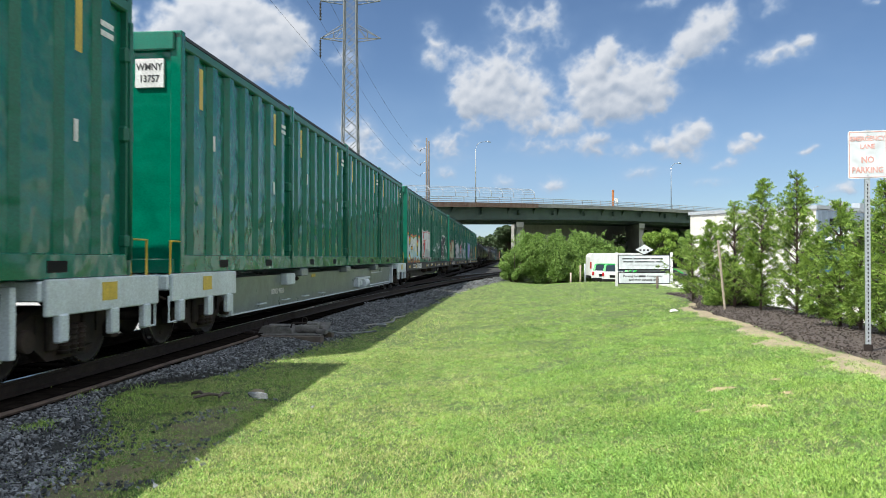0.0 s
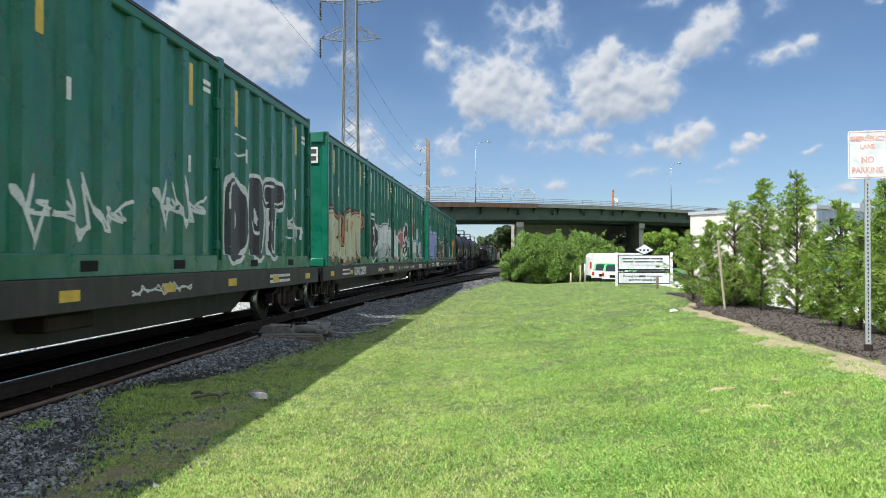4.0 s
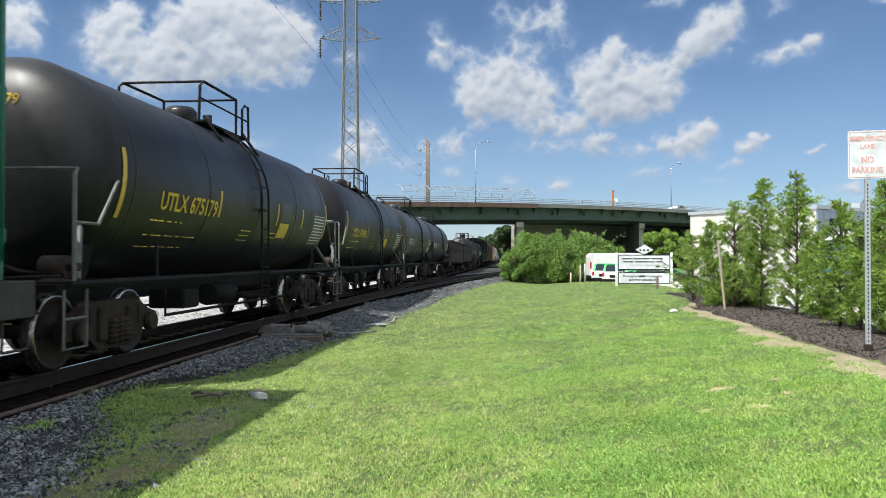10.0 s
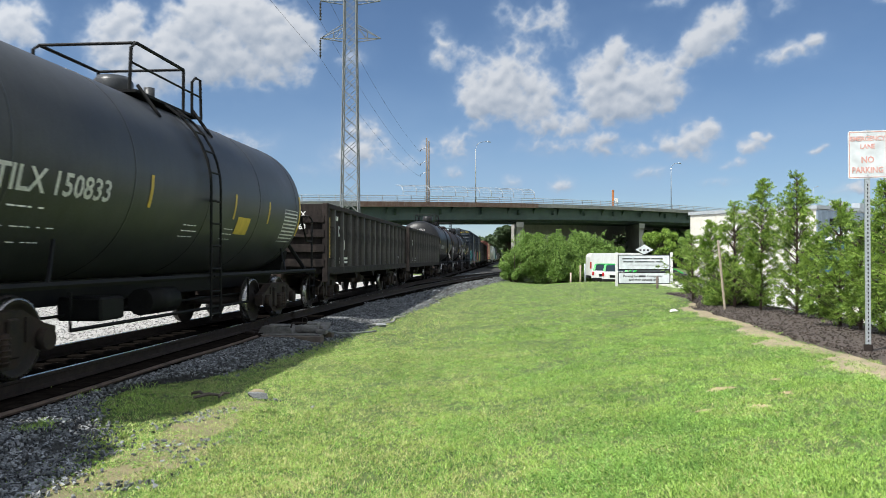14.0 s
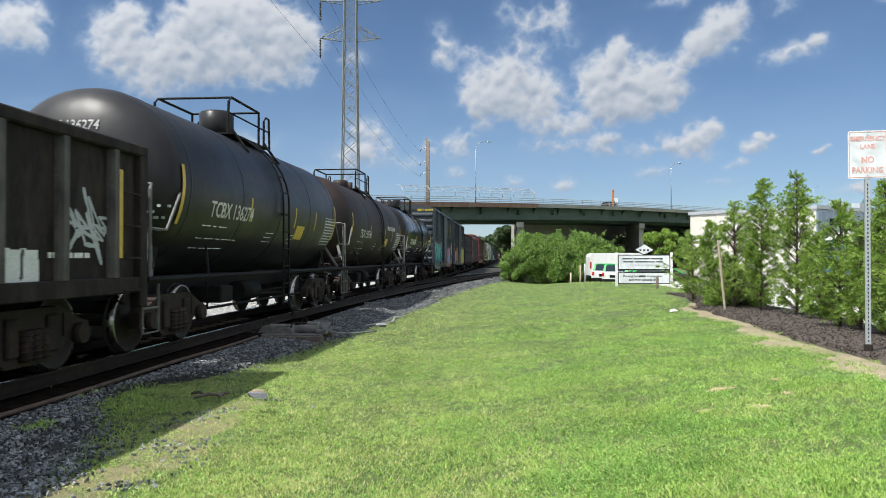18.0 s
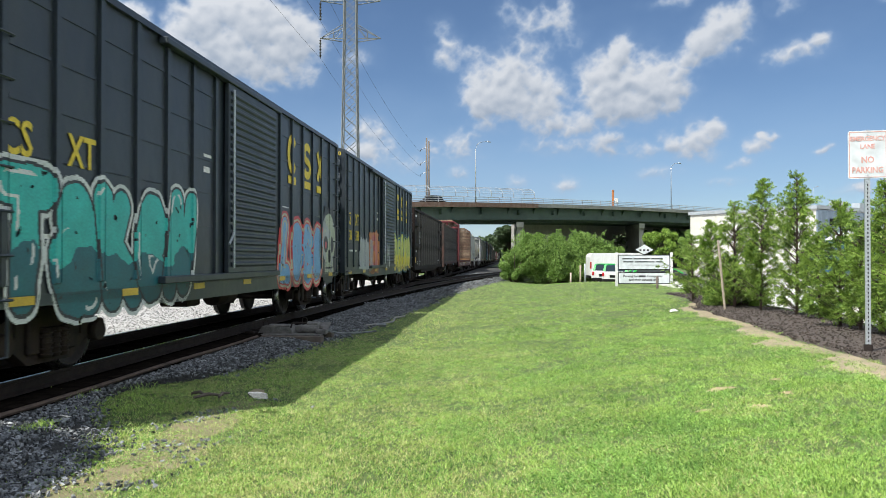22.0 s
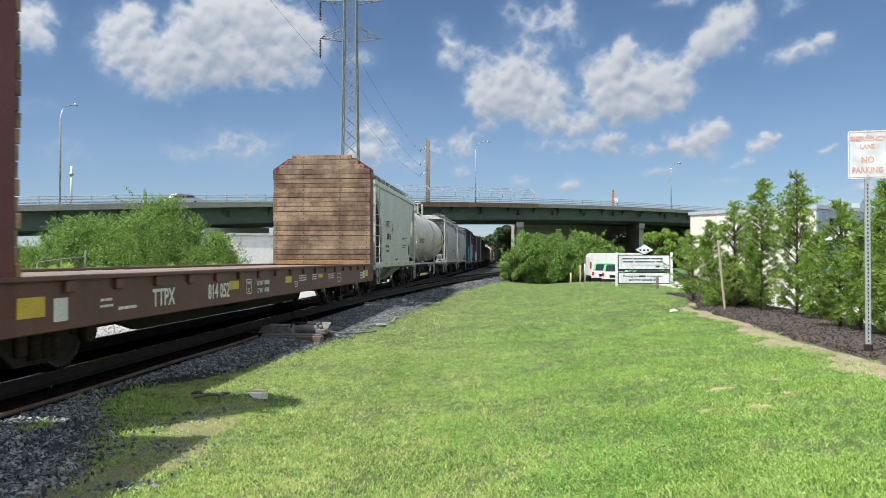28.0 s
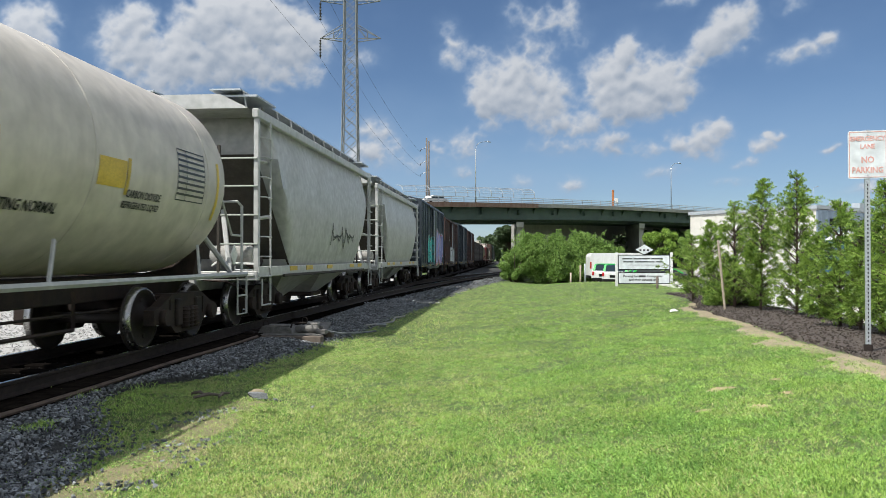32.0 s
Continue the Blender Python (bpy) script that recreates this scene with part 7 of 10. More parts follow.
WALL_ME = {(k, sx): wall_mesh(sx).mesh("side_wall", mt) for k, mt in (("bright", M_GREEN), ("dull", M_GREEN_DULL)) for sx in (-1, 1)}
FLOOR_ME = {k: Mesh().box(-CW + 0.1, CW - 0.1, 0.05, CL - 0.05, 0.1, 0.25).mesh("floor_pan", mt) for k, mt in (("bright", M_GREEN), ("dull", M_GREEN_DULL))}
BACK_ME = {k: Mesh().box(-CW + 0.1, CW - 0.1, CL - 0.1, CL - 0.05, 0.25, CH - 0.15).mesh("back_wall", mt) for k, mt in (("bright", M_GREEN), ("dull", M_GREEN_DULL))}
POST_ME = Mesh().box(-0.09, 0.09, -0.07, 0.07, 0, CH + 0.08, 0.015).box(-0.07, 0.11, -0.11, 0.11, 1.72, 1.95, 0.04).box(-0.07, 0.115, -0.09, 0.10, 0.35, 0.55, 0.04).box(-0.07, 0.115, -0.10, 0.11, 2.75, 2.98, 0.04).tube([(0.10, 0.0, 0.2), (0.105, 0.0, CH - 0.3)], 0.03, 7).mesh("corner_post", M_GREENRAIL)
POSTF_ME = {k: Mesh().box(-0.09, 0.09, -0.07, 0.07, 0, CH + 0.09, 0.015).mesh("corner_post", mt) for k, mt in (("bright", M_GREEN), ("dull", M_GREEN_DULL))}
BRAIL_ME = {k: Mesh().box(-0.07, 0.07, 0.07, CL - 0.07, 0.0, 0.28, 0.012).mesh("bottom_rail", mt) for k, mt in (("bright", M_GREEN), ("dull", M_GREEN_DULL))}
TRAIL_ME = Mesh().box(-0.07, 0.07, 0.07, CL - 0.07, CH - 0.17, CH - 0.02, 0.02).mesh("top_rail", M_GREENRAIL)
LID_ME = Mesh().prism([(-CW, CH - 0.02), (-CW + 0.03, CH + 0.05), (0, CH + 0.10), (CW - 0.03, CH + 0.05), (CW, CH - 0.02)], 0.0, CL).mesh("lid", M_TARP)
FRONT_ME = {}
for key, mt in (("bright", M_GREEN), ("dull", M_GREEN_DULL)):
    FRONT_ME[key] = [Mesh().box(*b_).mesh(nm_, mt) for nm_, b_ in (
        ("door", (-CW + 0.18, CW - 0.18, 0.03, 0.07, 0.05, CH - 0.12, 0.01)), ("door_header", (-CW + 0.1, CW - 0.1, -0.05, 0.10, CH - 0.22, CH + 0.07, 0.02)),
        ("door_sill", (-CW + 0.1, CW - 0.1, -0.05, 0.03, 0.0, 0.22, 0.015)), ("door_post", (-0.06, 0.06, -0.03, 0.03, 0.22, CH - 0.22, 0.01)), ("lid_hinge", (-0.75, -0.5, -0.03, 0.02, CH, CH + 0.12, 0.03)))]
POCKET_ME = Mesh().box(-0.002, 0.006, -0.19, 0.19, 0.07, 0.20).mesh("fork_pocket", M_BLACK)
REFL_ME = Mesh().box(0, 0.006, -0.07, 0.07, -0.33, 0.33, 0.002).mesh("reflector", M_YELLOW)
PLATE_W_ME = Mesh().box(0, 0.006, -0.19, 0.19, -0.15, 0.15, 0.002).mesh("number_panel", M_WHITE)
TAG_ME = Mesh().box(0, 0.006, -0.045, 0.045, -0.13, 0.13, 0.002).mesh("data_label", M_WHITE)


NUM_ME = Mesh().box(0, 0.004, -0.15, 0.15, -0.035, 0.035).mesh("number_bar", M_LETTER_W)
NUMF_ME = Mesh().box(-0.18, 0.18, -0.003, 0.001, 0, 0.12).mesh("number_bar", M_LETTER_K)


def container(s0, look_, label, seed, graff=(), number=None):
    rng = np.random.default_rng(seed)
    ob = thing("waste_container", Matrix.Translation(track(s0, 0, 1.12)) @ ROTZ, label, "container", "waste containers on flat cars")
    MOVERS.append((ob, s0))
    for sx in (-1, 1):
        part("side_wall", WALL_ME[look_, sx], ob)
    part("floor_pan", FLOOR_ME[look_], ob)
    part("back_wall", BACK_ME[look_], ob)
    for me_ in FRONT_ME[look_]:
        part(me_.name.split(".")[0], me_, ob)
    part("lid", LID_ME, ob, "black rolled lid")
    for sx in (-1, 1):
        part("corner_post", POSTF_ME[look_], ob).location = (sx * (CW - 0.09), 0.07, 0)
        p = part("corner_post", POST_ME, ob)
        p.location = (sx * (CW - 0.09), CL - 0.08, 0)
        part("bottom_rail", BRAIL_ME[look_], ob).location = (sx * (CW - 0.07), 0, 0)
        part("top_rail", TRAIL_ME, ob).location = (sx * (CW - 0.07), 0, 0)
    for y in (1.75, 4.25):
        part("fork_pocket", POCKET_ME, ob).location = (CW + 0.001, y, 0)
    for y in (0.78, 4.68):
        r = part("reflector", REFL_ME, ob, "faded yellow reflector")
        r.location = (CW - 0.02, y, CH - 0.65)
    for z in (CH - 0.49, CH - 0.61):
        part("number_bar", NUM_ME, ob).location = (CW - 0.012, 5.3, z)
    for y, z in ((1.32, 2.15), (4.62, 1.7)):
        part("data_label", TAG_ME, ob).location = (CW - 0.012, y, z)
    fp = part("number_panel", Mesh().box(0.55, 1.0, -0.008, 0.028, CH - 0.78, CH - 0.34, 0.002).mesh("number_panel", M_WHITE), ob)
    if number:
        for txt, z in zip(number, (CH - 0.47, CH - 0.65)):
            end_text(ob, txt, 0.775, -0.0115, z, 0.15, M_LETTER_K, 0.85)
    else:
        for z in (CH - 0.52, CH - 0.71):
            part("number_bar", NUMF_ME, ob).location = (0.775, -0.0095, z)
    for g in graff:
        graffiti(ob, *g, seed=seed * 3 + len(g), xfun=paint_x)
    return ob


def flat_car(s0, s1, style, seed, text=None):
    L = s1 - s0
    rng = np.random.default_rng(seed)
    spine = style == "spine"
    mt = M_SPINE if spine else M_FLAT
    ob = car("flat_car", s0, "light grey spine flat car carrying green containers" if spine else "dark dirty flat car carrying green containers", "flat car")
    m = Mesh()
    if spine:
        m.box(-0.5, 0.5, 2.4, L - 2.4, 0.30, 1.02, 0.03)
        part("center_sill", m.mesh("center_sill", M_BEAM), ob)
        part("side_beam", Mesh().prism([(0.55, 0.98), (0.95, 0.28), (1.02, 0.28), (1.08, 0.98)], 3.0, L - 3.0).mesh("side_beam", M_BEAM), ob, "grey deep side beam")
        part("beam_flange", Mesh().box(0.93, 1.06, 3.0, L - 3.0, 0.27, 0.295, 0.004).mesh("beam_flange", M_SPINE), ob, "pale lower flange")
        for y in (1.4, L - 1.4):
            part("end_platform", Mesh().box(-1.3, 1.3, y - 1.35, y + 1.35, 0.88, 1.1, 0.02).mesh("end_platform", mt), ob)
            part("side_plate", Mesh().box(1.3, 1.36, y - 1.3, y + 1.3, 0.72, 1.12, 0.015).mesh("side_plate", mt), ob)
            for dy in (-1.0, 0.1, 0.95):
                part("bracket", Mesh().box(1.28, 1.38, y + dy - 0.09, y + dy + 0.09, 0.42, 0.74, 0.02).mesh("bracket", mt), ob)
            part("reflector", Mesh().box(1.36, 1.368, y - 0.2, y + 0.15, 0.84, 1.06).mesh("reflector", M_YELLOW), ob, "yellow reflector")
        for y in (L * 0.30, L * 0.5, L * 0.70):
            part("cross_arm", Mesh().box(-1.3, 1.3, y - 0.3, y + 0.3, 0.92, 1.1, 0.02).mesh("cross_arm", M_BEAM), ob)
        part("arm_bracket", Mesh().box(1.04, 1.22, 6.35, 7.0, 0.74, 1.0, 0.02).mesh("arm_bracket", mt), ob)
        part("arm_pin", Mesh().tube([(1.1, 7.0, 0.86), (1.1, 7.45, 0.86), (1.1, 7.52, 0.86)], [0.03, 0.03, 0.055], 8).mesh("arm_pin", M_UNDER), ob)
        part("name_panel", Mesh().prism([(1.00, 0.50), (1.035, 0.50), (1.055, 0.72), (1.02, 0.72)], 5.2, 7.0).mesh("name_panel", M_TANK_GREY), ob, "dark name panel")
        side_text(ob, "USWX 90010", 6.15, 0.61, 0.17, M_LETTER_W, 1.056, 1.0)
        for y in (5.0, 6.75, 8.45, 10.15):
            part("grab_iron", Mesh().tube([(0.97, y - 0.22, 0.40), (1.10, y - 0.22, 0.40), (1.10, y + 0.22, 0.40), (0.97, y + 0.22, 0.40)], 0.016, 6).mesh("grab_iron", mt), ob)
        part("reflector", Mesh().box(1.06, 1.078, 9.0, 9.4, 0.86, 0.94).mesh("reflector", M_YELLOW), ob, "yellow reflector")
        part("gear_frame", Mesh().box(1.08, 1.2, L * 0.58, L * 0.58 + 2.2, 0.62, 0.70, 0.01).box(1.0, 1.2, L * 0.58, L * 0.58 + 0.25, 0.40, 0.62, 0.01).mesh("gear_frame", mt), ob, "pale equipment frame")
        part("brake_valve", Mesh().box(0.98, 1.2, L * 0.58 + 0.4, L * 0.58 + 0.75, 0.42, 0.60, 0.03).mesh("brake_valve", mt), ob)
        part("air_reservoir", Mesh().tube([(1.12, L * 0.58 + 0.95, 0.48), (1.12, L * 0.58 + 1.75, 0.48)], 0.16, 12).mesh("air_reservoir", mt), ob)
        part("brake_pipe", Mesh().tube([(1.06, L * 0.58 + 1.8, 0.5), (1.08, L * 0.58 + 2.6, 0.36), (1.05, L - 3.2, 0.36)], 0.025, 6).tube([(1.07, L * 0.7, 0.80), (1.07, L * 0.7 + 2.4, 0.80)], 0.018, 5).mesh("brake_pipe", mt), ob)
        for y in (3.0, L - 3.0):
            part("end_rib", Mesh().box(0.9, 1.18, y - 0.05, y + 0.05, 0.30, 1.05, 0.01).mesh("end_rib", mt), ob)
        for y in (0.25, L - 0.25):
            part("hand_rail", Mesh().tube([(1.25, y, 1.1), (1.25, y, 1.6), (1.25, y + 0.45 * (1 if y > 1 else -1) * -1, 1.6), (1.25, y + 0.45 * (1 if y > 1 else -1) * -1, 1.1)], 0.02, 6).mesh("hand_rail", M_YELLOW), ob, "yellow grab rail")
    else:
        part("deck", Mesh().box(-1.3, 1.3, 0, L, 1.0, 1.1, 0.01).mesh("deck", mt), ob)
        part("center_sill", Mesh().box(-0.45, 0.45, 0.3, L - 0.3, 0.55, 1.0, 0.02).mesh("center_sill", mt), ob)
        part("side_sill", Mesh().box(1.28, 1.36, 0.05, L - 0.05, 0.74, 1.12, 0.012).mesh("side_sill", mt), ob)
        part("side_sill", Mesh().box(-1.36, -1.28, 0.05, L - 0.05, 0.74, 1.12, 0.012).mesh("side_sill", mt), ob)
        part("fish_belly", Mesh().plate([(3.2, 0.74), (4.4, 0.30), (L - 4.4, 0.30), (L - 3.2, 0.74)], 0.62, 0.70).mesh("fish_belly", mt), ob)
        for k in range(10):
            y = 1.1 + k * (L - 2.2) / 9
            if text and abs(y - (6.2 if seed == 5 else 5.05)) < 1.4:
                continue
            part("reflector", Mesh().box(1.36, 1.366, y - 0.2, y + 0.2, 0.86, 0.99).mesh("reflector", M_YELLOW), ob, "yellow reflector")
        if text:
            side_text(ob, text, 6.2 if seed == 5 else 5.05, 0.925, 0.36, M_LETTER_W, 1.363, 0.95)
        bars_side(ob, [(2.4, 3.4, 0.98, 0.05), (2.4, 3.4, 0.86, 0.05), (L - 4, L - 2.6, 0.95, 0.06), (L - 4, L - 2.6, 0.84, 0.06), (11, 12.2, 0.93, 0.08)], 1.361, M_LETTER_W, rng)
        graffiti(ob, 8.4, 0.78, 1.6, 0.28, [M_PWHITE], "tag", "~", seed, x=1.36)
        graffiti(ob, 15.0, 0.78, 2.2, 0.28, [M_PWHITE], "tag", "~", seed + 1, x=1.36)
        if seed == 4:
            graffiti(ob, 11.25, 0.77, 1.1, 0.33, [M_PGREY], "tag", "SMOW", seed, x=1.36)
            graffiti(ob, 12.45, 0.78, 0.8, 0.3, [M_PGREY], "tag", "LA", seed + 2, x=1.36)
            graffiti(ob, 14.0, 0.82, 0.9, 0.2, [M_PGREY], "tag", "DNE", seed + 3, x=1.36)
            graffiti(ob, 17.4, 0.80, 1.4, 0.22, [M_PGREY], "tag", "~", seed + 4, x=1.36)
        if seed == 5:
            graffiti(ob, 4.4, 0.80, 0.55, 0.25, [M_PGREY], "tag", "ULE", seed, x=1.36)
            graffiti(ob, 8.6, 0.80, 1.2, 0.25, [M_PGREY], "tag", "WELE", seed + 2, x=1.36)
        if seed == 3:
            graffiti(ob, 3.55, 0.77, 0.6, 0.33, [M_PICE], "tag", "SE", seed, x=1.36)
        part("brake_valve", Mesh().box(0.7, 1.1, L * 0.55, L * 0.55 + 1.0, 0.5, 0.7, 0.03).mesh("brake_valve", M_UNDER), ob)
        part("air_reservoir", Mesh().tube([(0.95, L * 0.42, 0.62), (0.95, L * 0.42 + 0.8, 0.62)], 0.15, 12).mesh("air_reservoir", M_UNDER), ob)
    for y in (0.3, L - 0.3):
        part("step", Mesh().tube([(1.3, y - 0.2, 0.8), (1.3, y - 0.2, 0.42), (1.3, y + 0.2, 0.42), (1.3, y + 0.2, 0.8)], 0.02, 5).mesh("step", mt), ob)
    running_gear(ob, L, 1.85, s0)


W, R, K = M_PWHITE, M_PRED, M_PBLACK
flat_car(-15.0, 10.5, "spine", 1)
flat_car(10.75, 35.9, "spine", 2)
flat_car(36.1, 61.0, "flat", 3, "USWX 20396")
flat_car(61.4, 86.5, "flat", 4, "USWX 20390")
flat_car(86.9, 111.65, "flat", 5, "USWX 80192")
GRAFF = {
    (2, 0): [(0.1, 0.05, 5.4, 1.35, [W, K, M_PYEL, M_PICE, R], "piece", "SCTRO")],
    (2, 1): [(0.35, 0.1, 4.7, 1.75, [W, R, W, M_PGREY], "piece", "STHIL"), (0.7, 1.25, 0.35, 0.3, [R], "tag", "S")],
    (2, 2): [(0.4, 0.15, 2.6, 1.2, [W], "tag", "~"), (3.6, 0.4, 1.8, 1.2, [W], "tag", "~")],
    (2, 3): [(0.3, 0.15, 3.4, 1.7, [K, W, W], "piece", "DOT"), (0.6, 2.1, 0.9, 0.5, [W], "tag", "C"), (4.2, 0.4, 1.0, 1.1, [W], "tag", "~")],
    (3, 0): [(0.2, 0.1, 5.0, 1.6, [M_PCREAM, K, M_PORANGE, M_PCREAM, K], "piece", "RUNT")],
    (3, 1): [(0.7, 0.05, 1.5, 1.85, [K, W, W], "piece", "D"), (2.3, 0.08, 3.3, 1.45, [W, K, W, M_PGREY], "piece", "ZNO"), (2.3, 1.7, 0.3, 0.25, [R], "tag", "I")],
    (3, 2): [(0.1, 0.1, 1.7, 1.3, [W, K, R], "piece", "IE"), (1.95, 0.05, 1.4, 1.35, [M_PSALMON, W, M_PBLUE, M_PYEL, M_PORANGE], "piece", "T"), (3.5, 0.08, 1.0, 1.8, [K, W, W], "piece", "S"), (4.8, 0.3, 0.8, 1.1, [W], "tag", "~")],
    (3, 3): [(0.02, 1.0, 1.0, 1.4, [W, M_PSALMON], "block", "O"), (0.95, 0.05, 1.5, 1.1, [W, K, W, M_PGREY], "piece", "RG"), (2.3, 0.95, 0.75, 0.85, [W, M_PBLUE, W, M_PBLUE], "piece", "N"), (3.0, 0.15, 1.7, 1.0, [M_PGREY, W, M_PGREY], "piece", "VOL"), (4.6, 0.95, 0.5, 0.75, [W], "tag", "O")],
    (4, 0): [(0.2, 0.9, 0.7, 0.9, [K], "tag", "S"), (0.9, 0.08, 4.9, 1.85, [M_LILAC, K, W, M_LILAC, M_PBLUE], "piece", "DST"), (4.9, 1.35, 0.7, 0.35, [K], "tag", "~")],
    (4, 1): [(0.5, 0.1, 4.9, 1.35, [K, M_PCREAM, M_PORANGE, K, M_PCREAM], "piece", "USC"), (0.5, 1.4, 0.9, 0.4, [W], "tag", "~")],
    (4, 2): [(0.4, 0.15, 2.4, 1.75, [K, M_PGREY, K], "piece", "MZ"), (3.2, 1.05, 1.1, 0.7, [M_PBLUE], "tag", "~"), (4.3, 0.06, 1.0, 1.15, [M_PGREY, M_PBLUE, W], "piece", "R"), (4.5, 1.6, 0.5, 0.5, [M_PBLUE], "tag", "W")],
    (4, 3): [(0.25, 0.12, 1.0, 1.0, [M_PGREY, K, W], "piece", "S"), (1.3, 0.2, 3.1, 1.6, [M_PYEL, R, R, M_PYEL], "piece", "SNIT"), (0.18, 1.7, 0.6, 0.75, [W], "tag", "Y"), (1.3, 1.75, 0.55, 0.65, [W], "tag", "U"), (2.6, 1.7, 0.5, 0.6, [W], "tag", "C"), (3.7, 1.6, 0.55, 0.65, [W], "tag", "O"), (4.9, 0.9, 0.5, 0.6, [W], "tag", "U")],
}
for ci, (a, b) in enumerate(((-14.3, 9.9), (11.3, 35.2), (36.8, 60.4), (62.3, 85.7), (88.0, 111.05))):
    for k in range(4):
        s = a + (b - a) / 4 * k
        gl = GRAFF.get((ci, k), ())
        lab = "bright green ribbed steel waste container on a flat car" if ci < 2 else ("dark green ribbed waste container with spray-painted graffiti on a flat car" if gl else "dark green ribbed waste container on a flat car")
        container(s, "bright" if ci < 2 else "dull", lab, 20 + ci * 4 + k, gl, {(1, 0): ("WMNY", "13757"), (2, 0): ("31665", "11434"), (4, 0): ("12428", "12187")}.get((ci, k)))


# ---- tank cars ----
def tank_car(s0, s1, mat, label, seed, text=None, tmat=None, r=1.43, zc=2.47, dome=False, white=False, railmat=None, endmat=None, placards=True, extras=(), at=1.72, span=2.06):
    L = s1 - s0
    rng = np.random.default_rng(seed)
    ob = car("tank_car", s0 - 0.9, label, "tank car")
    e = 0.9
    front = [(e + 0.62 * (1 - math.sqrt(max(0, 1 - (p / r) ** 2.4))), p) for p in [r * t for t in (0, 0.25, 0.5, 0.7, 0.83, 0.92, 0.97, 1.0)]]
    back = [(2 * e + L - y, p) for y, p in front[::-1]]
    m = Mesh().lathe_y(front + [(e + L * 0.25, r), (e + L * 0.5, r), (e + L * 0.75, r)] + back, 0, zc, 56)
    tk = part("tank", m.mesh("tank", mat), ob)
    for q in (0.08, 0.29, 0.5, 0.71, 0.92):
        y = e + L * q
        part("seam_band", Mesh().lathe_y([(y - 0.012, r), (y - 0.012, r + 0.005), (y + 0.012, r + 0.005), (y + 0.012, r)], 0, zc, 56).mesh("seam_band", mat), ob)
    rm = railmat or M_BLACK
    em = endmat or rm
    T = L + 2 * e
    fm = M_UNDER if white else M_BLACK
    part("center_sill", Mesh().box(-0.3, 0.3, 0.1, T - 0.1, 0.72, 1.08, 0.02).mesh("center_sill", fm), ob)
    for y0, y1 in ((0.15, 2.6), (T - 2.6, T - 0.15)):
        part("end_platform", Mesh().box(-1.4, 1.4, y0, y0 + 0.75 if y0 < 1 else y1, 0.98, 1.06).mesh("end_platform", fm) if y0 < 1 else Mesh().box(-1.4, 1.4, y1 - 0.75, y1, 0.98, 1.06).mesh("end_platform", fm), ob)
        part("saddle", Mesh().prism([(-0.95, 1.06), (0.95, 1.06), (1.05, 1.52), (0.6, 1.2), (0, 1.08), (-0.6, 1.2), (-1.05, 1.52)], (y0 + y1) / 2 - 0.12, (y0 + y1) / 2 + 0.12).mesh("saddle", fm), ob)
    for sx in (-1, 1):
        part("side_rail", Mesh().tube([(sx * 1.45, 0.3, 1.06), (sx * 1.45, T - 0.3, 1.06)], 0.045, 6).mesh("side_rail", rm), ob)
    for y in (2.4, T * 0.36, T * 0.64, T - 2.4) if white else (2.4, T - 2.75):
        part("rail_brace", Mesh().tube([(1.45, y, 1.06), (1.2, y + 0.5, 1.55)], 0.024, 5).mesh("rail_brace", rm), ob)
    for y, dr in ((0.45, 1), (T - 0.45, -1)):
        part("end_rail", Mesh().tube([(1.42, y, 1.06), (1.42, y, 2.28), (1.38, y + dr * 0.12, 2.36), (1.15, y + dr * 0.05, 2.36), (-1.15, y + dr * 0.05, 2.36), (-1.42, y, 2.28), (-1.42, y, 1.06)], 0.025, 6).mesh("end_rail", em), ob)
        part("end_rail", Mesh().tube([(1.42, y, 1.75), (1.42, y + dr * 0.5, 1.75), (1.42, y + dr * 0.95, 2.3), (1.3, y + dr * 1.2, 2.3)], 0.022, 6).mesh("end_rail", em), ob)
        part("step", Mesh().tube([(1.42, y - 0.2, 1.0), (1.42, y - 0.2, 0.35), (1.42, y + 0.25, 0.35), (1.42, y + 0.25, 1.0)], 0.022, 5).tube([(1.42, y - 0.2, 0.68), (1.42, y + 0.25, 0.68)], 0.018, 5).mesh("step", em), ob)
        part("end_brace", Mesh().tube([(1.3, y + dr * 0.25, 1.1), (0.9, y + dr * 1.0, 2.0)], 0.045, 6).mesh("end_brace", em), ob)
    gm = fm if white else M_UNDER
    part("brake_cylinder", Mesh().tube([(0.95, 0.62, 1.25), (1.25, 0.62, 1.25)], 0.13, 12).tube([(1.25, 0.62, 1.25), (1.38, 0.62, 1.25)], 0.05, 8).mesh("brake_cylinder", gm), ob)
    part("brake_lever", Mesh().tube([(1.3, 0.75, 1.12), (0.6, 0.7, 1.2), (0.2, 0.75, 1.32)], 0.025, 6).tube([(1.25, 0.45, 1.15), (0.5, 0.5, 1.12), (-0.4, 0.5, 1.15)], 0.02, 5).mesh("brake_lever", gm), ob)
    part("brake_wheel", Mesh().lathe_y([(0.30, 0.20), (0.33, 0.22), (0.36, 0.20), (0.33, 0.18), (0.30, 0.20)], -0.75, 1.75, 18).mesh("brake_wheel", gm), ob)
    # top platform, railing and manway
    c = e + L * 0.5
    top = zc + r
    pf = Mesh().box(-0.75, 0.75, c - 1.15, c + 1.15, top - 0.10, top - 0.06)
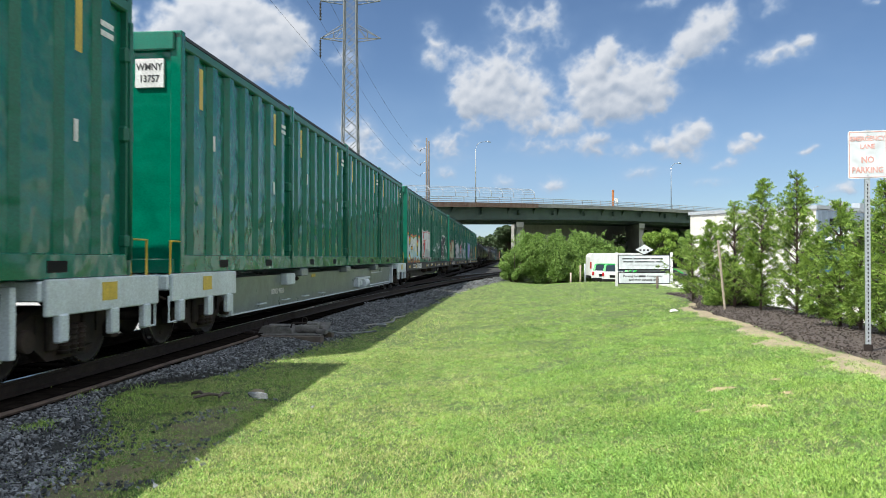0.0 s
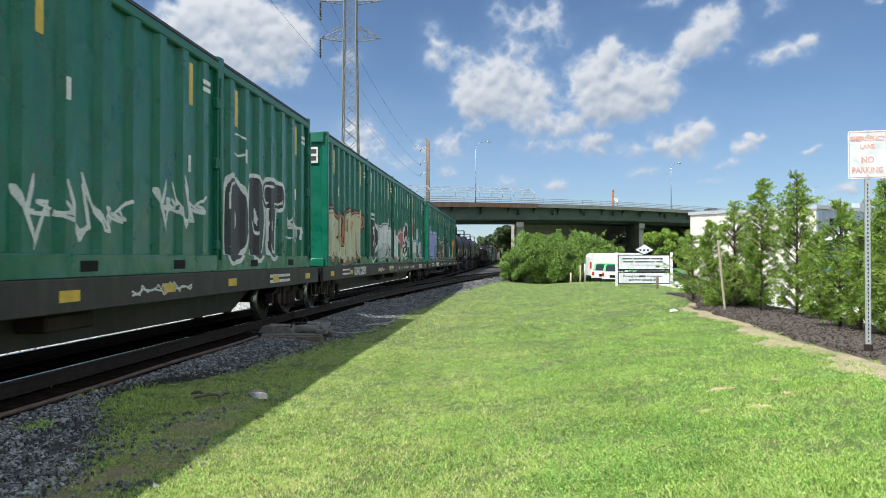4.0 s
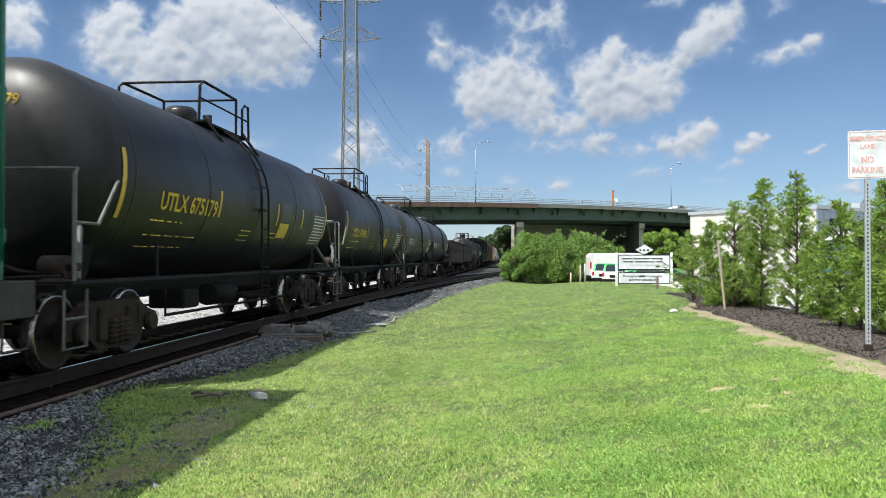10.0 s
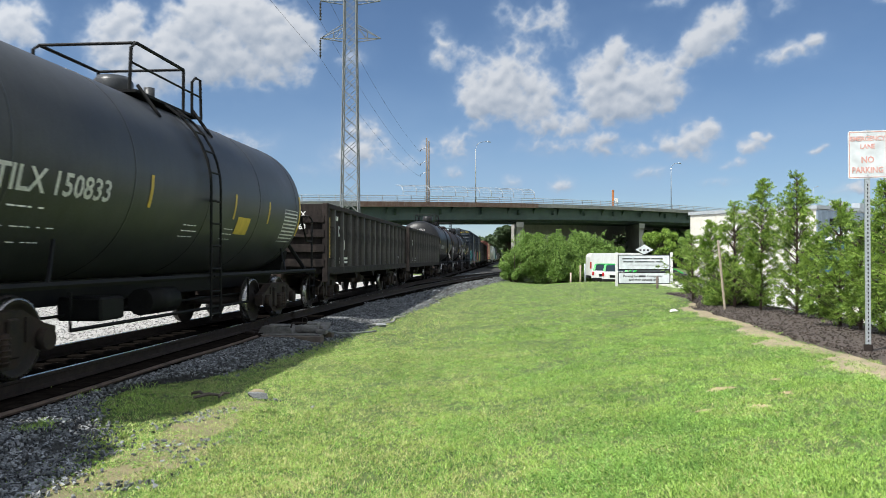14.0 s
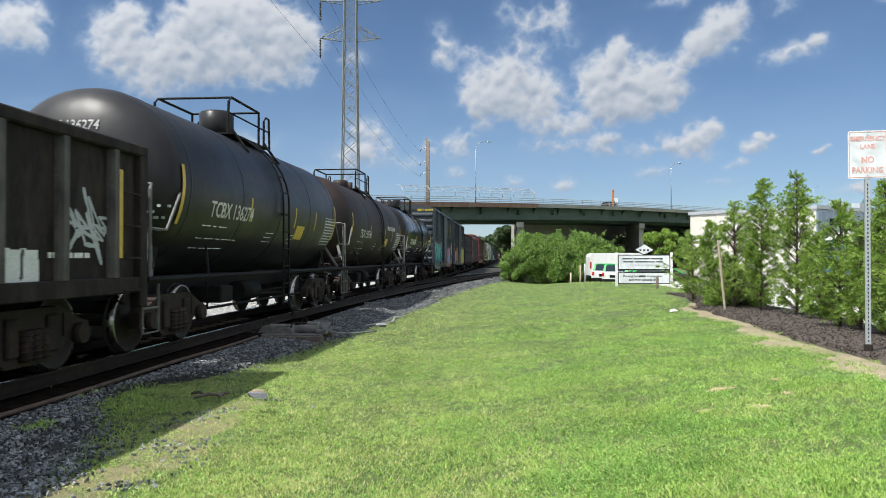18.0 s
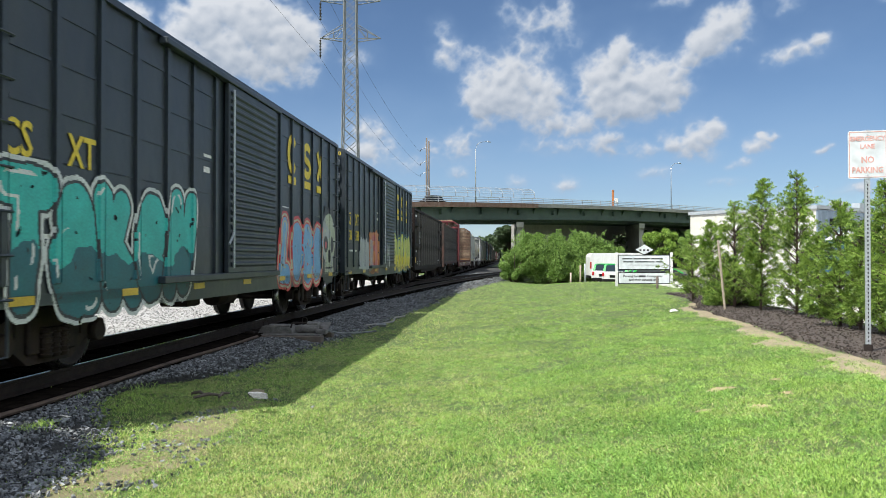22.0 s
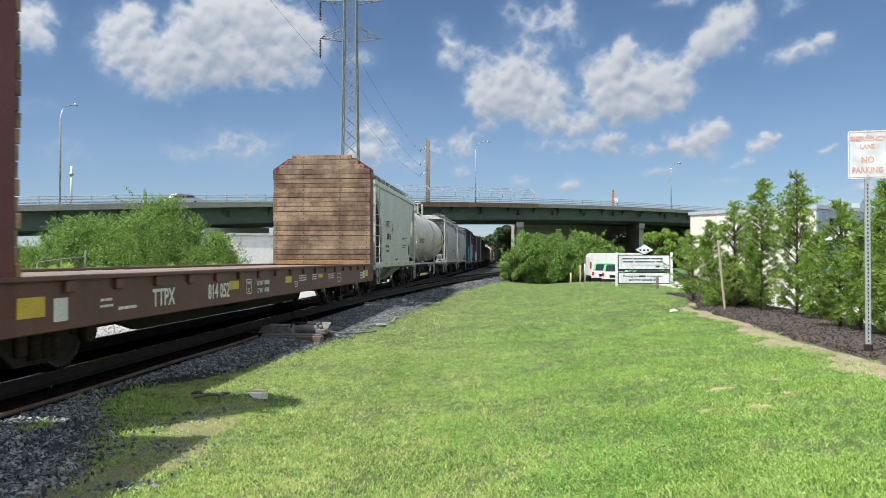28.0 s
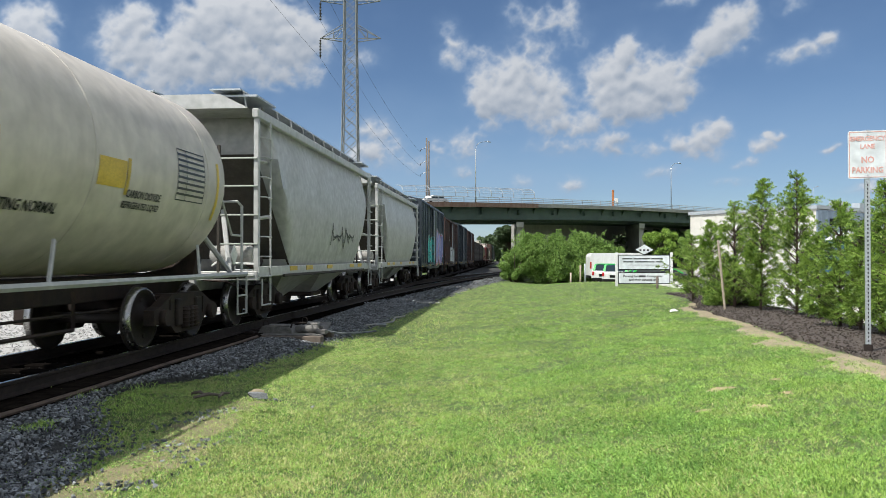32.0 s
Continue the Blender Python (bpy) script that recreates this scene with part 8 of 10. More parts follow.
    for sx in (-1, 1):
        pf.tube([(sx * 0.7, c - 1.0, top + 0.03), (sx * 1.05, c - 1.0, top - 0.45)], 0.03, 5)
        pf.tube([(sx * 0.7, c + 1.0, top + 0.03), (sx * 1.05, c + 1.0, top - 0.45)], 0.03, 5)
    part("top_platform", pf.mesh("top_platform", rm), ob)
    hr = Mesh()
    for sx in (-1, 1):
        hr.tube([(sx * 0.75, c - 1.35, top - 0.12), (sx * 0.75, c - 1.3, top + 0.52), (sx * 0.75, c - 1.15, top + 0.62), (sx * 0.75, c + 0.5, top + 0.62)], 0.026, 6)
        hr.tube([(sx * 0.75, c + 0.5, top - 0.1), (sx * 0.75, c + 0.5, top + 0.62)], 0.026, 6)
        hr.tube([(sx * 0.75, c + 0.85, top - 0.1), (sx * 0.75, c + 0.85, top + 0.5), (sx * 0.75, c + 1.0, top + 0.6), (sx * 0.75, c + 1.2, top + 0.6), (sx * 0.75, c + 1.25, top - 0.1)], 0.026, 6)
        hr.tube([(sx * 0.75, c - 1.3, top + 0.3), (sx * 0.75, c + 1.22, top + 0.3)], 0.018, 5)
    for y in (c - 1.15, c + 0.5):
        hr.tube([(-0.75, y, top + 0.62), (0.75, y, top + 0.62)], 0.024, 6)
    part("top_railing", hr.mesh("top_railing", rm), ob)
    mw = Mesh()
    if dome:
        mw.tube([(0, c, top - 0.1), (0, c, top + 0.52), (0, c, top + 0.56)], [0.36, 0.36, 0.3], 18)
    else:
        mw.tube([(0, c - 0.4, top - 0.08), (0, c - 0.4, top + 0.22), (0, c - 0.4, top + 0.3)], [0.3, 0.3, 0.24], 16)
        part("vent_valve", Mesh().tube([(0.2, c + 0.4, top - 0.05), (0.2, c + 0.4, top + 0.3)], 0.09, 10).mesh("vent_valve", mat), ob)
        part("valve_cover", Mesh().box(-0.35, 0.1, c + 0.25, c + 0.6, top - 0.02, top + 0.2, 0.03).mesh("valve_cover", mat), ob)
    part("manway", mw.mesh("manway", mat), ob)
    if white:
        part("valve_box", Mesh().box(-0.55, 0.55, c - 0.75, c + 0.75, top, top + 0.42, 0.04).mesh("valve_box", mat), ob)
    lad = Mesh()
    arc_q = np.linspace(0.12, 1.15, 7)
    for dy in (-0.2, 0.2):
        pts = [(r + 0.09, c + dy, 0.38), (r + 0.09, c + dy, zc)]
        lad.tube(pts + [((r + 0.09) * math.cos(q), c + dy, zc + (r + 0.09) * math.sin(q)) for q in arc_q], 0.022, 5)
    for z in np.arange(0.46, zc + 0.05, 0.36):
        lad.tube([(r + 0.09, c - 0.2, z), (r + 0.09, c + 0.2, z)], 0.017, 5)
    for q in np.linspace(0.16, 1.1, 5):
        lad.tube([((r + 0.09) * math.cos(q), c + dy, zc + (r + 0.09) * math.sin(q)) for dy in (-0.2, 0.2)], 0.017, 5)
    for z in (1.06, zc - 0.2):
        lad.tube([(r + 0.09, c, z), (math.sqrt(max(0.04, r * r - (z - zc) ** 2)) - 0.02, c, z)], 0.02, 5)
    part("ladder", lad.mesh("ladder", rm), ob)

    def curved(y0, y1, q0, q1, mt, nm, lb="", lift=0.006):
        k = 8
        v = []
        for i in range(k + 1):
            q = q0 + (q1 - q0) * i / k
            for y in (y0, y1):
                v.append(((r + lift) * math.cos(q), y, zc + (r + lift) * math.sin(q)))
        mm = Mesh().add(v, [(2 * i, 2 * i + 1, 2 * i + 3, 2 * i + 2) for i in range(k)])
        return part(nm, mm.mesh(nm, mt), ob, lb)

    for q in (0.055, 0.945):
        curved(e + L * q - 0.05, e + L * q + 0.05, -0.44, 0.19, M_YELLOW, "reflector", "yellow reflective strip")
    for q in (0.33, 0.60, 0.76):
        curved(e + L * q - 0.04, e + L * q + 0.04, -0.31, 0.0, M_YELLOW, "reflector", "yellow reflective strip")
    if placards:
        wp, wq, dq = (0.715, -0.26, 0.28) if white else (0.62, -0.50, 0.0)
        curved(e + L * wp, e + L * wp + 0.65, wq, wq + 0.23, M_YELLOW, "warning_panel", "yellow warning panel")
        if tmat is M_LETTER_Y:
            curved(e + L * 0.62 - 0.02, e + L * 0.62 + 0.7, -0.25, 0.03, M_TANK_GREY, "patch", "grey repainted patch")
        lines = Mesh()
        y0, y1 = e + L * 0.85, e + L * 0.85 + 0.95
        for k in range(10):
            q = -0.56 + dq + 0.055 * k
            qs = (q, q + 0.022 if k not in (0, 9) else q + 0.012)
            lines.add([((r + 0.006) * math.cos(u), y, zc + (r + 0.006) * math.sin(u)) for u in qs for y in (y0, y1)], [(0, 1, 3, 2)])
        for y in (y0, y0 + 0.3, y1):
            lines.add([((r + 0.008) * math.cos(u), yy, zc + (r + 0.008) * math.sin(u)) for u in np.linspace(-0.56 + dq, -0.05 + dq, 6) for yy in (y - 0.008, y + 0.008)], [(2 * i, 2 * i + 1, 2 * i + 3, 2 * i + 2) for i in range(5)])
        tagged(part("data_panel", lines.mesh("data_panel", M_LETTER_W if not white else M_TANK_GREY), ob, "data panel of fine lines"), kind="stuff")
        if white or tmat is M_LETTER_Y:
            part("placard", Mesh().add([(1.46, e + L - 0.2, 1.4), (1.46, e + L - 0.03, 1.58), (1.46, e + L + 0.14, 1.4), (1.46, e + L - 0.03, 1.22), (1.45, e + L - 0.2, 1.4), (1.45, e + L - 0.03, 1.58), (1.45, e + L + 0.14, 1.4), (1.45, e + L - 0.03, 1.22)], [(0, 1, 2, 3), (4, 5, 6, 7), (0, 1, 5, 4), (1, 2, 6, 5), (2, 3, 7, 6), (3, 0, 4, 7)]).mesh("placard", M_WHITE), ob, "white diamond placard")
    tm = tmat or M_LETTER_W

    def tank_text(txt, y, z, size, wide):
        me = lettering(txt, size, tm, 0.003)
        n = len(me.vertices)
        co = np.empty(n * 3, np.float32)
        me.vertices.foreach_get("co", co)
        co = co.reshape(-1, 3)
        sx = wide / (co[:, 0].max() - co[:, 0].min())
        zz = z + co[:, 1]
        xx = np.sqrt(np.maximum(0.01, r * r - (zz - zc) ** 2)) + 0.011 + np.abs(co[:, 2])
        me.vertices.foreach_set("co", np.stack([xx, y + co[:, 0] * sx, zz], 1).astype(np.float32).ravel())
        part("lettering", me, ob)

    if white and text:
        tank_text("VENTING NORMAL", e + 10.1, 1.88, 0.16, 1.25)
        tank_text("CARBON DIOXIDE", e + 12.5, 2.16, 0.14, 0.95)
        tank_text("REFRIGERATED LIQUID", e + 12.5, 2.02, 0.12, 1.0)
    if "rust-streaked" in label:
        tank_text("MOLTEN SULFUR", e + 8.2, zc + 0.03, 0.24, 1.85)

    def head_text(txt, x, z, size):
        me = lettering(txt, size, tm, 0.003)
        n = len(me.vertices)
        co = np.empty(n * 3, np.float32)
        me.vertices.foreach_get("co", co)
        co = co.reshape(-1, 3)
        xx, zz = x + co[:, 0] * 0.85, z + co[:, 1]
        p = np.minimum(0.999, np.hypot(xx, zz - zc) / r)
        yy = e + 0.62 * (1 - np.sqrt(1 - p**2.4)) - 0.006 - np.abs(co[:, 2])
        me.vertices.foreach_set("co", np.stack([xx, yy, zz], 1).astype(np.float32).ravel())
        part("lettering", me, ob)

    if text:
        head_text(text, -0.1, zc + 0.78, 0.2)
        if dome:
            hb = Mesh()
            for k, w_ in enumerate((0.42, 0.66, 0.52, 0.60, 0.0, 0.50)):
                zz, xx = zc - 0.30 - 0.085 * k, 0.62
                while xx < 0.62 + w_:
                    w = rng.uniform(0.03, 0.07)
                    yy = e + 0.62 * (1 - math.sqrt(1 - min(0.99, math.hypot(xx + w / 2, zz + 0.03 - zc) / r) ** 2.4))
                    hb.box(xx, xx + w, yy - 0.02, yy + 0.01, zz, zz + 0.04)
                    xx += w + rng.choice((0.02, 0.025, 0.06))
            tagged(part("head_print", hb.mesh("head_print", M_PGREY), ob), kind="stuff")
        tank_text(text, e + at + span / 2, zc - 0.33, 0.36, span)
        sm = Mesh()
        for zz, n_ in ((zc - 0.60, 6), (zc - 0.80, 10), (zc - 0.96, 9)):
            y = e + at - 0.12
            for k in range(n_):
                w = rng.uniform(0.05, 0.17)
                xx = math.sqrt(r * r - (zz - zc) ** 2) + 0.004
                sm.box(xx - 0.01, xx + 0.002, y, y + w, zz, zz + 0.055)
                y += w + rng.choice((0.03, 0.04, 0.12))
        for y0, w_, rows in ((L * 0.44, 0.4, 3), (L * 0.58, 0.4, 3)):
            for k in range(rows):
                zz = zc - 0.62 - k * 0.085
                xx = math.sqrt(r * r - (zz - zc) ** 2) + 0.004
                y = e + y0
                while y < e + y0 + w_:
                    w = rng.uniform(0.06, 0.16)
                    sm.box(xx - 0.012, xx + 0.002, y, y + w, zz, zz + 0.045)
                    y += w + 0.035
        tagged(part("small_print", sm.mesh("small_print", tm), ob), kind="stuff")
    for g in extras:
        graffiti(ob, *g, seed=seed, xfun=lambda yy, zz: np.sqrt(np.maximum(0.01, r * r - (zz - zc) ** 2)))
    part("brake_valve", Mesh().box(0.5, 1.1, T * 0.3, T * 0.3 + 0.6, 0.55, 0.85, 0.03).mesh("brake_valve", fm), ob)
    part("air_reservoir", Mesh().tube([(0.8, T * 0.42, 0.7), (0.8, T * 0.42 + 1.0, 0.7)], 0.2, 12).mesh("air_reservoir", fm), ob)
    part("brake_rod", Mesh().tube([(0.6, 2.5, 0.62), (0.6, T - 2.5, 0.62)], 0.02, 5).mesh("brake_rod", fm), ob)
    part("safety_bar", Mesh().tube([(1.1, T * 0.25, 0.95), (1.1, T * 0.25, 0.5), (1.1, T * 0.7, 0.5), (1.1, T * 0.7, 0.95)], 0.025, 5).mesh("safety_bar", fm), ob)
    part("outlet", Mesh().tube([(0, c, zc - r + 0.05), (0, c, 0.62), (0, c, 0.5)], [0.22, 0.18, 0.24], 12).mesh("outlet", fm), ob)
    running_gear(ob, T, 2.0, s0 - 0.9)


tank_car(112.65, 124.5, M_TANK, "black tank car with yellow lettering", 301, "UTLX 675179", M_LETTER_Y, endmat=M_HANDRAIL)
tank_car(125.9, 138.3, M_TANK, "black tank car with yellow lettering", 302, "UTLX 674981", M_LETTER_Y, endmat=M_HANDRAIL)
tank_car(139.3, 150.9, M_TANK_GREY, "charcoal grey tank car with white lettering", 303, "ITDX 7112", M_LETTER_W, at=1.55, span=1.6)
tank_car(151.75, 163.6, M_TANK_GREY, "charcoal grey tank car with white lettering", 304, "TILX 150833", M_LETTER_W, at=0.72, span=2.15)
tank_car(197.65, 208.7, M_TANK, "short black tank car with a raised dome", 305, "TCBX 136274", M_LETTER_W, dome=True, endmat=M_HANDRAIL)
tank_car(209.9, 221.2, M_TANK_RUST, "rust-streaked black tank car with white lettering", 306, "TILX 135746", M_LETTER_W, at=2.0, span=1.95, endmat=M_HANDRAIL)
tank_car(222.55, 233.95, M_TANK_GLOSS, "short glossy black tank car with a raised dome", 307, "TILX 136276", M_LETTER_W, dome=True, endmat=M_HANDRAIL)
tank_car(330.1, 345.9, M_TANK_WHITE, "dirty white tank car with black lettering", 308, "TILX 402220", M_LETTER_K, r=1.49, zc=2.6, white=True, railmat=M_HOPPER_G, at=1.54, extras=((4.86, 1.6, 1.2, 0.46, [M_TANK_GREY], "tag", "TWEN"), (6.75, 1.55, 1.0, 0.28, [M_TANK_GREY], "tag", "WUSE")))


# ---- gondolas ----
def gondola(s0, s1, h, mat, label, seed, ribs, text=None, graff=(), heap=False, belly=False):
    L = s1 - s0
    rng = np.random.default_rng(seed)
    ob = car("gondola", s0, label, "gondola")
    zb = 0.95 if not belly else 0.78
    Wd = 1.42
    part("side_wall", Mesh().box(Wd - 0.03, Wd, 0.05, L - 0.05, zb, h - 0.08).mesh("side_wall", mat), ob)
    part("side_wall", Mesh().box(-Wd, -Wd + 0.03, 0.05, L - 0.05, zb, h - 0.08).mesh("side_wall", mat), ob)
    for sx in (-1, 1):
        part("top_chord", Mesh().box(sx * (Wd - 0.08), sx * (Wd + 0.10), 0, L, h - 0.14, h, 0.02).mesh("top_chord", mat), ob)
        part("side_sill", Mesh().box(sx * (Wd - 0.05), sx * (Wd + 0.08), 0, L, zb - 0.04, zb + 0.16, 0.015).mesh("side_sill", mat), ob)
    rb = Mesh()
    rb.add([(Wd, -0.08, zb + 0.16), (Wd + 0.10, -0.05, zb + 0.16), (Wd + 0.10, 0.05, zb + 0.16), (Wd, 0.08, zb + 0.16), (Wd, -0.08, h - 0.14), (Wd + 0.10, -0.05, h - 0.14), (Wd + 0.10, 0.05, h - 0.14), (Wd, 0.08, h - 0.14)], [(0, 1, 5, 4), (1, 2, 6, 5), (2, 3, 7, 6)])
    rb.mi[0] = rb.mi[1] = 1
    rm_ = rb.mesh("rib", [mat, M_RUB])
    for k in range(ribs):
        y = 3.17 + 1.07 * k if belly else 0.75 + (L - 1.5) * k / (ribs - 1)
        part("rib", rm_, ob).location = (0, y, 0)
        part("rib", rm_, ob).matrix_local = Matrix.Translation((0, y, 0)) @ Matrix.Rotation(math.pi, 4, "Z")
    for y in (0.04, L - 0.04):
        sg = -1 if y < 1 else 1
        part("end_wall", Mesh().box(-Wd + 0.04, Wd - 0.04, y - 0.03, y + 0.03, zb, h - 0.02).mesh("end_wall", mat), ob)
        for k in range(4):
            z = zb + 0.18 + (h - zb - 0.3) * k / 4
            part("end_rib", Mesh().prism([(-Wd, z), (Wd, z), (Wd, z + 0.2), (-Wd, z + 0.2)], y, y + sg * 0.12).mesh("end_rib", mat), ob)
        part("end_post", Mesh().box(Wd - 0.06, Wd + 0.09, y - 0.1, y + 0.1, 0.72, h, 0.015).mesh("end_post", mat), ob)
        part("end_post", Mesh().box(-Wd - 0.09, -Wd + 0.06, y - 0.1, y + 0.1, 0.72, h, 0.015).mesh("end_post", mat), ob)
        for k in range(int((h - 0.9) / 0.4)):
            ld = Mesh().tube([(Wd + 0.11, y - sg * 0.15, 0.95 + k * 0.4), (Wd + 0.14, y - sg * 0.3, 0.95 + k * 0.4), (Wd + 0.11, y - sg * 0.55, 0.95 + k * 0.4)], 0.014, 5)
            part("grab_iron", ld.mesh("grab_iron", mat), ob)
        part("reflector", Mesh().box(Wd + 0.002, Wd + 0.008, y - sg * 0.45 - 0.05, y - sg * 0.45 + 0.05, zb + 0.4, min(h - 0.35, zb + 1.5)).mesh("reflector", M_YELLOW), ob, "yellow reflective strip")
    if belly:
        for y0, y1 in ((0.15, 1.78), (1.92, 3.05), (L - 2.3, L - 1.25), (L - 1.15, L - 0.15)):
            for z in (1.86, 2.95):
                part("panel_rib", Mesh().box(Wd, Wd + 0.09, y0, y1, z, z + 0.2, 0.02).mesh("panel_rib", mat), ob)
        for y in (1.85, L - 1.2):
            part("rib", rm_, ob).location = (0, y, 0)
        part("reflector", Mesh().box(Wd + 0.002, Wd + 0.008, 0.8, 1.14, 1.12, 1.38).mesh("reflector", M_YELLOW), ob, "yellow reflective panel")
    part("floor_pan", Mesh().box(-Wd + 0.03, Wd - 0.03, 0.05, L - 0.05, zb - 0.02, zb + 0.08).mesh("floor_pan", mat), ob)
    part("center_sill", Mesh().box(-0.3, 0.3, -0.1, L + 0.1, 0.6, 0.95, 0.02).mesh("center_sill", M_UNDER), ob)
    if belly:
        part("drop_belly", Mesh().plate([(3.2, zb), (3.45, 0.60), (L - 2.9, 0.60), (L - 2.6, zb)], -Wd, Wd).mesh("drop_belly", mat), ob)
    if heap:
        hv = []
        n1, n2 = 46, 10
        for i in range(n1):
            for j in range(n2):
                y = 0.3 + (L - 0.6) * i / (n1 - 1)
                x = -1.3 + 2.6 * j / (n2 - 1)
                hv.append((x, y, h - 0.5 + 0.28 * (1 - (x / 1.35) ** 2) + rng.normal(0, 0.05)))
        part("load", np_mesh("load", np.array(hv), grid_faces(n1, n2), M_RUSTSTEEL), ob, "heaped scrap load")
    if text:
        a, b = text
        ty, tz = (2.5, 2.56) if belly else (1.85, 2.08)
        side_text(ob, a, ty, tz, 0.40, M_LETTER_W, Wd + 0.004, 0.8)
        side_text(ob, b, ty + 0.2, tz - 0.37, 0.40, M_LETTER_W, Wd + 0.004, 0.8)
        bars_side(ob, [(0.95, 1.5, h - 0.4, 0.12), (1.7, 3.0, zb + 0.36, 0.06), (1.7, 2.8, zb + 0.25, 0.06), (L - 2, L - 1.2, zb + 0.4, 0.06)], Wd + 0.004, M_LETTER_W, rng)
        end_text(ob, a, 0.75, -0.14, h - 0.30, 0.2, M_LETTER_W)
        end_text(ob, b, 0.75, -0.14, h - 0.62, 0.2, M_LETTER_W)
    for g in graff:
        graffiti(ob, *g, seed=seed + int(g[0] * 7), x=Wd)
    part("air_reservoir", Mesh().tube([(0.8, L * 0.45, 0.65), (0.8, L * 0.45 + 0.9, 0.65)], 0.17, 12).mesh("air_reservoir", M_UNDER), ob)
    part("brake_valve", Mesh().box(0.5, 1.0, L * 0.36, L * 0.36 + 0.5, 0.55, 0.8, 0.03).mesh("brake_valve", M_UNDER), ob)
    for k in range(3):
        part("floor_support", Mesh().plate([(L * (0.3 + 0.2 * k) - 0.25, zb), (L * (0.3 + 0.2 * k) - 0.1, zb - 0.22), (L * (0.3 + 0.2 * k) + 0.1, zb - 0.22), (L * (0.3 + 0.2 * k) + 0.25, zb)], 0.9, 1.35).mesh("floor_support", mat), ob)
    running_gear(ob, L, 1.75, s0)


gondola(165.4, 180.4, 2.78, M_GON, "black ribbed steel gondola with pale rubbed ribs", 401, 14, ("DJJX", "9063"))
gondola(181.6, 196.9, 2.80, M_GON, "black ribbed steel gondola with chalky marks", 402, 14, ("DJJX", "9067"), [(4.3, 1.55, 0.5, 0.6, [M_PGREY], "tag", "~"), (13.6, 1.15, 1.0, 1.1, [M_PGREY], "tag", "~"), (8.6, 1.7, 0.4, 0.7, [K, W], "block", "N"), (3.4, 1.15, 0.35, 0.45, [M_RUB], "tag", "~"), (12.55, 1.08, 0.6, 0.4, [K, W], "block", "I"), (9.3, 1.2, 0.5, 0.5, [W], "tag", "M")])
gondola(266.75, 281.5, 3.84, M_GON_RUST, "tall rust-black coal gondola with close ribs", 403, 9, ("MORX", "78"), [(2.0, 1.35, 0.8, 0.45, [M_RUB], "tag", "~"), (2.1, 1.05, 0.7, 0.35, [M_RUB], "tag", "SOZ"), (1.0, 1.62, 0.5, 0.16, [W], "tag", "~"), (3.3, 1.8, 0.35, 1.2, [M_PRED], "tag", "~"), (3.3, 1.1, 0.3, 0.8, [W], "tag", "S"), (4.3, 1.3, 0.3, 0.7, [W], "tag", "I"), (4.6, 1.9, 0.25, 0.5, [M_PRED], "tag", "I"), (5.4, 1.2, 0.3, 0.6, [W], "tag", "S"), (7.5, 1.1, 0.4, 0.5, [W], "tag", "N")], belly=True)
gondola(283.6, 296.3, 3.80, M_GON_BROWN, "rust-brown tall gondola with white and blue graffiti", 404, 11, ("", "55"), [(1.2, 0.95, 4.0, 1.9, [W, K, M_PBLUE, M_PICE], "piece", "SUMO"), (5.4, 0.95, 2.6, 1.8, [M_PBLUE, W, M_TEAL, M_PICE], "piece", "OZ"), (8.2, 0.9, 4.0, 2.0, [W, K, M_PBLUE, M_PICE], "piece", "KRCE")])


